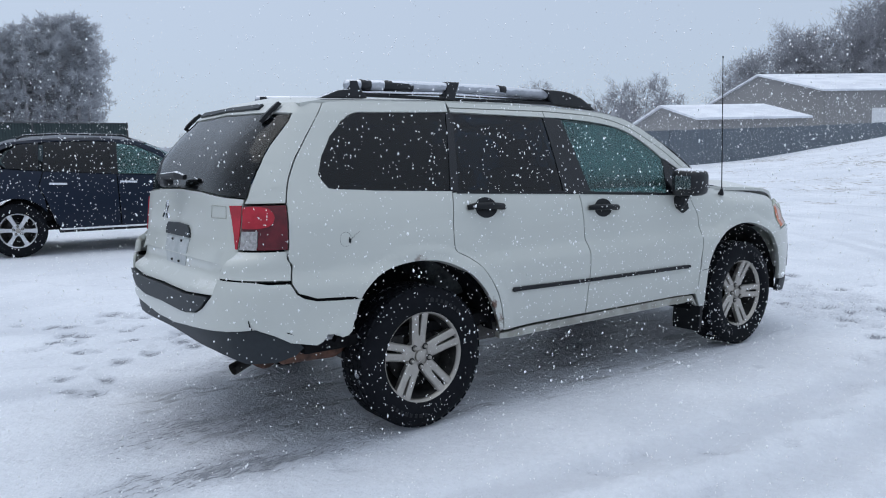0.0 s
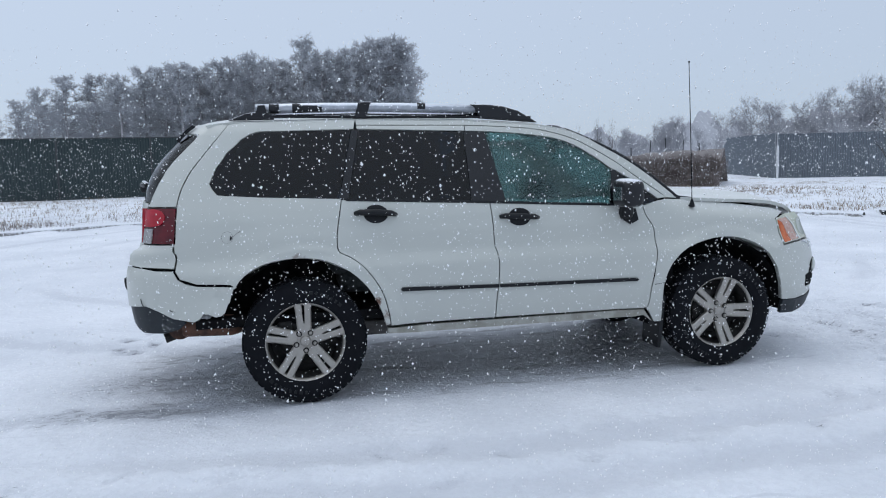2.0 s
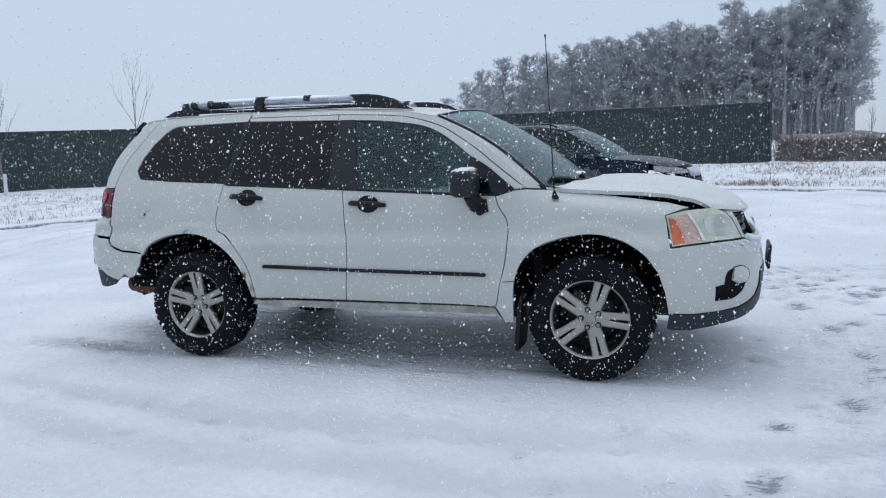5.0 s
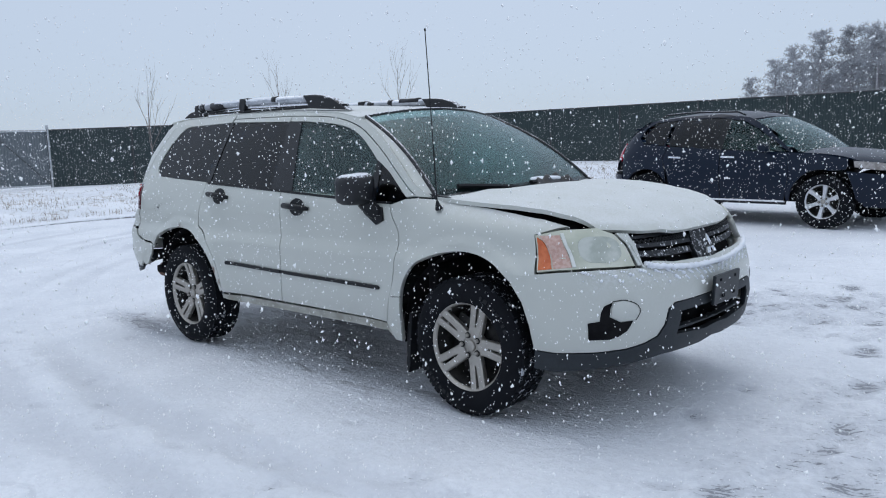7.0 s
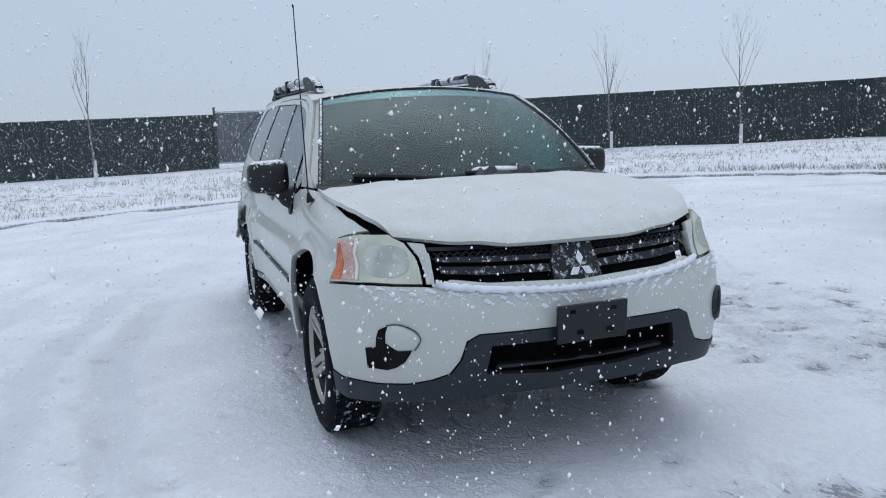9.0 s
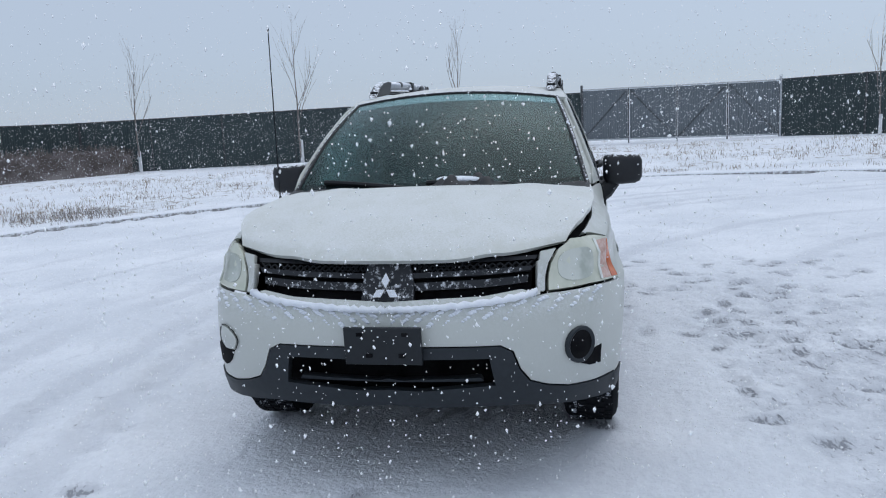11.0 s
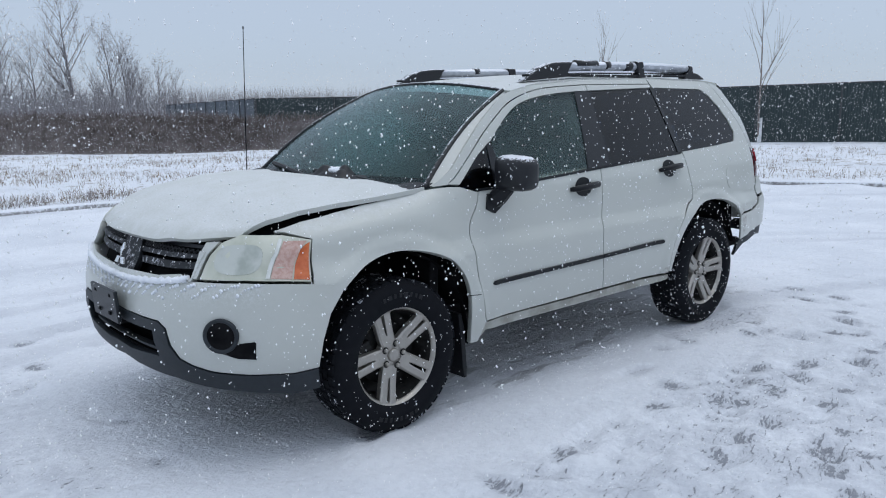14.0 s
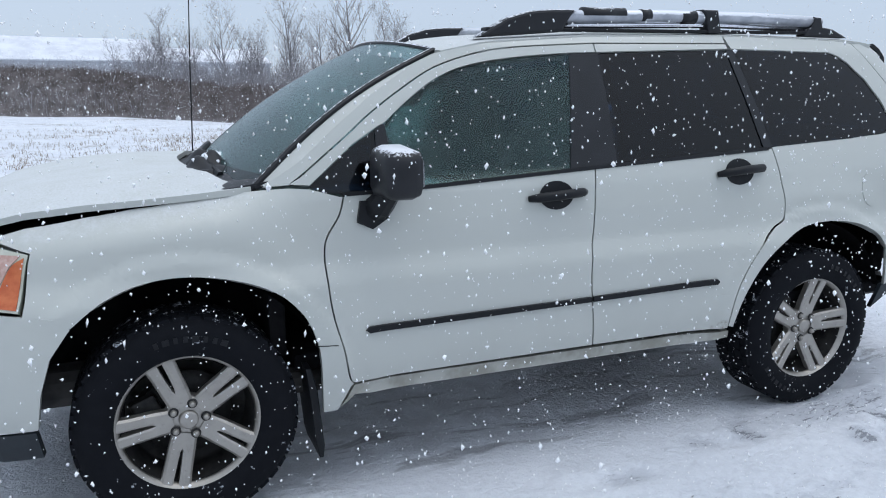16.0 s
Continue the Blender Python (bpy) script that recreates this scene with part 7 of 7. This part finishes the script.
# ---- the blue car ----
def build_blue():
    B = Shape([(.20, .85), (.35, .90), (.55, .925), (.8, .925), (.95, .905), (1.06, .88), (1.15, .84), (1.3, .775), (1.45, .70), (1.56, .62), (1.62, .55)],
              [(.22, 2.10), (.32, 2.24), (.45, 2.33), (.6, 2.36), (.75, 2.33), (.88, 2.24), (1.0, 2.1)],
              [(.25, -2.10), (.36, -2.22), (.5, -2.33), (.7, -2.36), (.9, -2.33), (1.05, -2.27), (1.2, -2.19), (1.35, -2.05), (1.48, -1.88), (1.62, -1.60)],
              2.5, 2.8, 1.4, 1.4, (-1.41, 1.41), 0.43)
    M_BLUE = mat_paint("dark_blue_paint", (0.004, 0.010, 0.025), snow=0.25, rough=0.3, film=0.05, coat=0.0, spec=0.25)
    M_BLUELAMP = mat_noise("grey_headlamp_lens", (0.20, 0.18, 0.17), (0.36, 0.34, 0.33), 14, 0.2)
    car = thing("blue_suv", pose(-.56, 8.42, gz(-.56, 8.42) - .01, 0, 0, -8.6), "dark blue SUV with silver wheels parked on snow", "car")
    mid = 2.7
    arch = lambda hx: [(hx + .44 * math.cos(a), .36 + .44 * math.sin(a)) for a in np.linspace(math.pi, 0, 18)]
    for sd in (-1, 1):
        panel("front_fender", B, B.side(arch(1.41)[::-1][7:] + [(.93, .36), (.90, .45), (.95, .70), (.93, .95), (.88, 1.04), (1.2, 1.02), (1.5, .985), (1.72, .945), (1.72, .80)]), M_BLUE, car, side=sd)
        fd = panel("front_door", B, [(-.10, .36), (.88, .36), (.90, .45), (.945, .70), (.925, .95), (.88, 1.04), (-.12, 1.09)], M_BLUE, car, side=sd)
        rd = panel("rear_door", B, [(-.93, .44), (-.86, .36), (-.11, .36), (-.13, 1.09), (-1.05, 1.15), (-1.12, .95), (-1.05, .80)], M_BLUE, car, side=sd)
        panel("quarter_panel", B, B.side(arch(-1.41)[::-1][3:15] + [(-1.83, .42), (-1.90, .45), (-1.92, .72), (-1.95, .90), (-1.97, 1.18), (-1.75, 1.42), (-1.50, 1.55), (-1.30, 1.57), (-1.55, 1.45), (-1.65, 1.30), (-1.55, 1.20), (-1.06, 1.155), (-1.125, .95), (-1.06, .80)]), M_BLUE, car, side=sd)
        panel("roof_side_rail", B, [(.92, 1.05), (.98, 1.05), (.72, 1.25), (.45, 1.44), (.2, 1.55), (-.3, 1.62), (-.9, 1.61), (-1.45, 1.56), (-1.35, 1.53), (-.9, 1.56), (-.3, 1.565), (.15, 1.50), (.40, 1.38), (.65, 1.22)], M_BLUE, car, side=sd)
        panel("window", B, [(.88, 1.05), (.64, 1.21), (.39, 1.37), (.14, 1.49), (-.10, 1.535), (-.12, 1.10)], M_GLASS, fd, side=sd, off=-.006, thick=.004, gap=0.0)
        panel("window", B, [(-.20, 1.10), (-.18, 1.54), (-.3, 1.56), (-.9, 1.555), (-1.02, 1.55), (-1.06, 1.16)], M_PRIV, rd, side=sd, off=-.006, thick=.004, gap=0.0)
        panel("quarter_window", B, [(-1.12, 1.165), (-1.08, 1.55), (-1.30, 1.53), (-1.55, 1.42), (-1.62, 1.30), (-1.53, 1.21)], M_PRIV, car, side=sd, off=-.006, thick=.004, gap=0.0)
        panel("door_pillar", B, [(-.20, 1.10), (-.11, 1.09), (-.09, 1.54), (-.18, 1.55)], M_BLACK, car, side=sd, off=-.003, thick=.01, gap=0.0)
        panel("sill", B, [(-.90, .30), (.90, .30), (.92, .355), (-.92, .355)], M_BLACK, car, side=sd, off=-.01)
        panel("sill_trim", B, [(-.90, .345), (.90, .345), (.90, .368), (-.90, .368)], M_CHROME, car, "bright sill trim", side=sd, off=.008, thick=.01, gap=0.0)
        for door, cx in ((rd, -.88), (fd, .02)):
            panel("door_handle", B, [(cx - .11, .965), (cx + .11, .955), (cx + .11, .982), (cx - .11, .992)], M_CHROME, door, "chrome pull handle", side=sd, off=.03, thick=.02, gap=0.0)
        panel("headlamp", B, B.side([(1.80, .83), (1.78, .915)]) + [(2.05, .885), (2.25, .83), (2.22, .775), (2.02, .785)], M_BLUELAMP, car, side=sd, off=.003)
        panel("tail_lamp", B, B.side([(-1.97, .92), (-1.975, 1.17)]) + [(-2.02, 1.22), (-2.12, 1.14), (-2.10, .98)], M_RED, car, "red tail lamp", side=sd, off=.006, thick=.03)
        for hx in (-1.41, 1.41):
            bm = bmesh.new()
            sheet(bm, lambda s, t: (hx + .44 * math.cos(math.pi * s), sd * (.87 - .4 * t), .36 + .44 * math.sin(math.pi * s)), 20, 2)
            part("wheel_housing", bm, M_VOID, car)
        bm = bmesh.new()
        bm_box(bm, .62, sd * 1.0, 1.10, .12, .18, .13, .04)
        part("door_mirror", bm, M_BLUE, car, "", True)
        bm = bmesh.new()
        bm_tube(bm, [(.12, sd * .60, 1.585), (.0, sd * .61, 1.64), (-.8, sd * .60, 1.665), (-1.25, sd * .585, 1.645), (-1.35, sd * .58, 1.60)], [.014] * 5, 8)
        part("roof_rail", bm, M_BLACKSNOW, car, "black roof rail", True)
    panel("front_bumper", B, B.side([(1.83, .42), (1.72, .78)]) + [(2.0, .735), (2.22, .75), (2.3, .70), (mid, .70), (mid, .28), (2.2, .27), (1.95, .30)], M_BLUE, car, side=0)
    panel("grille", B, [(2.27, .72), (2.28, .86), (mid, .88), (mid, .72)], M_SILVER, car, "silver slatted grille", side=0, off=.004)
    panel("lower_intake", B, [(2.30, .36), (2.32, .52), (mid, .53), (mid, .35)], M_VOID, car, side=0, off=.006, thick=.008)
    panel("rear_bumper", B, B.side([(-1.86, .42), (-1.92, .70)]) + [(-2.2, .74), (-mid, .74), (-mid, .34), (-2.2, .33), (-1.98, .36)], M_BLUE, car, side=0, off=.02)
    panel("tailgate", B, [(-2.03, .78), (-2.03, 1.20), (-2.12, 1.22), (-mid, 1.22), (-mid, .75), (-2.2, .75)], M_BLUE, car, side=0)
    panel("rear_window", B, [(-2.02, 1.22), (-2.02, 1.50), (-2.1, 1.56), (-mid, 1.57), (-mid, 1.23), (-2.12, 1.23)], M_PRIV, car, side=0, off=-.004, thick=.005, gap=0.0)
    edge = [(-1.75, 1.44), (-1.45, 1.55), (-.9, 1.605), (-.3, 1.615), (.2, 1.55), (.36, 1.49)]

    def roof(s, t):
        q = 2 * s - 1
        x = -1.80 + (.34 + 1.80 - .06 * q * q) * t
        ze = Shape.at(edge, x)
        return (x, -q * B.at(B.wz, ze), ze + .06 * (1 - abs(q) ** 2.2))
    bm = bmesh.new()
    sheet(bm, roof, 16, 24, .02)
    part("roof", bm, M_BLUE, car)
    bm = bmesh.new()
    sheet(bm, lambda s, t: Vector((1.20 - .16 * (2 * s - 1) ** 2, (1 - 2 * s) * .82, 1.03)).lerp(Vector((.36 - .05 * (2 * s - 1) ** 2, (1 - 2 * s) * .66, 1.545 - .05 * (2 * s - 1) ** 2)), t) + Vector((.5, 0, .85)) * (.04 * math.sin(math.pi * t)), 16, 10, .005)
    part("windscreen", bm, M_WIND, car)
    bm = bmesh.new()
    sheet(bm, lambda s, t: (1.12 + (1.04 - .22 * abs(2 * s - 1) ** 3) * t, (1 - 2 * s) * (.86 - .10 * t), 1.03 - .05 * t - .12 * t ** 3 + .05 * (1 - (2 * s - 1) ** 2)), 20, 16, .02)
    part("bonnet", bm, M_BLUE, car)
    bm = bmesh.new()
    bm_box(bm, 0, 0, .42, 3.9, 1.5, .16, .04)
    bm_box(bm, -.2, 0, .62, 2.6, 1.66, .3, .04)
    part("underbody", bm, M_VOID, car)
    for cx, cy, w in ((.0, .38, .5), (.0, -.38, .5), (-.95, 0, 1.3)):
        bm = bmesh.new()
        bm_box(bm, cx - .12, cy, 1.0, .16, w, .62, .06, Matrix.Rotation(radians(-12), 3, 'Y'))
        part("seat", bm, M_CABIN, car, "", True)
    for hx in (-1.41, 1.41):
        for sd in (-1, 1):
            wheel(car, hx, sd * .80, .365, 10 if hx > 0 else 33, 0.99, RIM_SIX)


build_blue()


# ---- falling snow ----
def build_flakes():
    r = np.random.RandomState(11)
    n1, n2 = 50000, 50000
    a, q = r.uniform(0, 2 * math.pi, n1), np.sqrt(r.uniform(0, 1, n1))
    near = np.stack([.5 + 4.0 * q * np.cos(a), -.6 + 3.4 * q * np.sin(a), r.uniform(.05, 1.95, n1)], 1)
    far = np.stack([r.uniform(-26, 24, n2), r.uniform(-24, 26, n2), r.uniform(.1, 2.3, n2)], 1)
    pts = np.concatenate([near, far])
    size = np.concatenate([0.0014 + 0.0024 * r.uniform(0, 1, n1) ** 2.5, 0.0035 + 0.0055 * r.uniform(0, 1, n2) ** 2.0])
    keep = (np.arange(len(pts)) < n1) | (np.hypot(pts[:, 0], pts[:, 1]) > 9.0)
    keep &= ~((np.abs(pts[:, 0]) < 2.5) & (np.abs(pts[:, 1]) < 1.05) & (pts[:, 2] < 1.9))
    keep &= ~((np.abs(pts[:, 0] + .56) < 2.6) & (np.abs(pts[:, 1] - 8.42) < 1.4) & (pts[:, 2] < 1.9))
    pts, size = pts[keep], size[keep]
    n = len(pts)
    oct_v = np.array([(1, 0, 0), (-1, 0, 0), (0, 1, 0), (0, -1, 0), (0, 0, 1), (0, 0, -1)], float)
    oct_f = np.array([(0, 2, 4), (2, 1, 4), (1, 3, 4), (3, 0, 4), (2, 0, 5), (1, 2, 5), (3, 1, 5), (0, 3, 5)])
    v = (pts[:, None, :] + (oct_v[None] * r.uniform(.6, 1.3, (n, 6, 1)) + r.normal(0, .22, (n, 6, 3))) * size[:, None, None] * np.array((1, 1, 1.35))).reshape(-1, 3)
    f = (oct_f[None] + 6 * np.arange(n)[:, None, None]).reshape(-1, 3)
    me = bpy.data.meshes.new("snowflakes")
    me.vertices.add(len(v))
    me.vertices.foreach_set("co", v.ravel())
    me.loops.add(f.size)
    me.loops.foreach_set("vertex_index", f.ravel())
    me.polygons.add(len(f))
    me.polygons.foreach_set("loop_start", np.arange(len(f)) * 3)
    me.update(calc_edges=True)
    me.materials.append(M_FLAKE)
    tagged(new("snowflakes", me), "white snowflakes falling through the air", "snow", kind="stuff")


build_flakes()
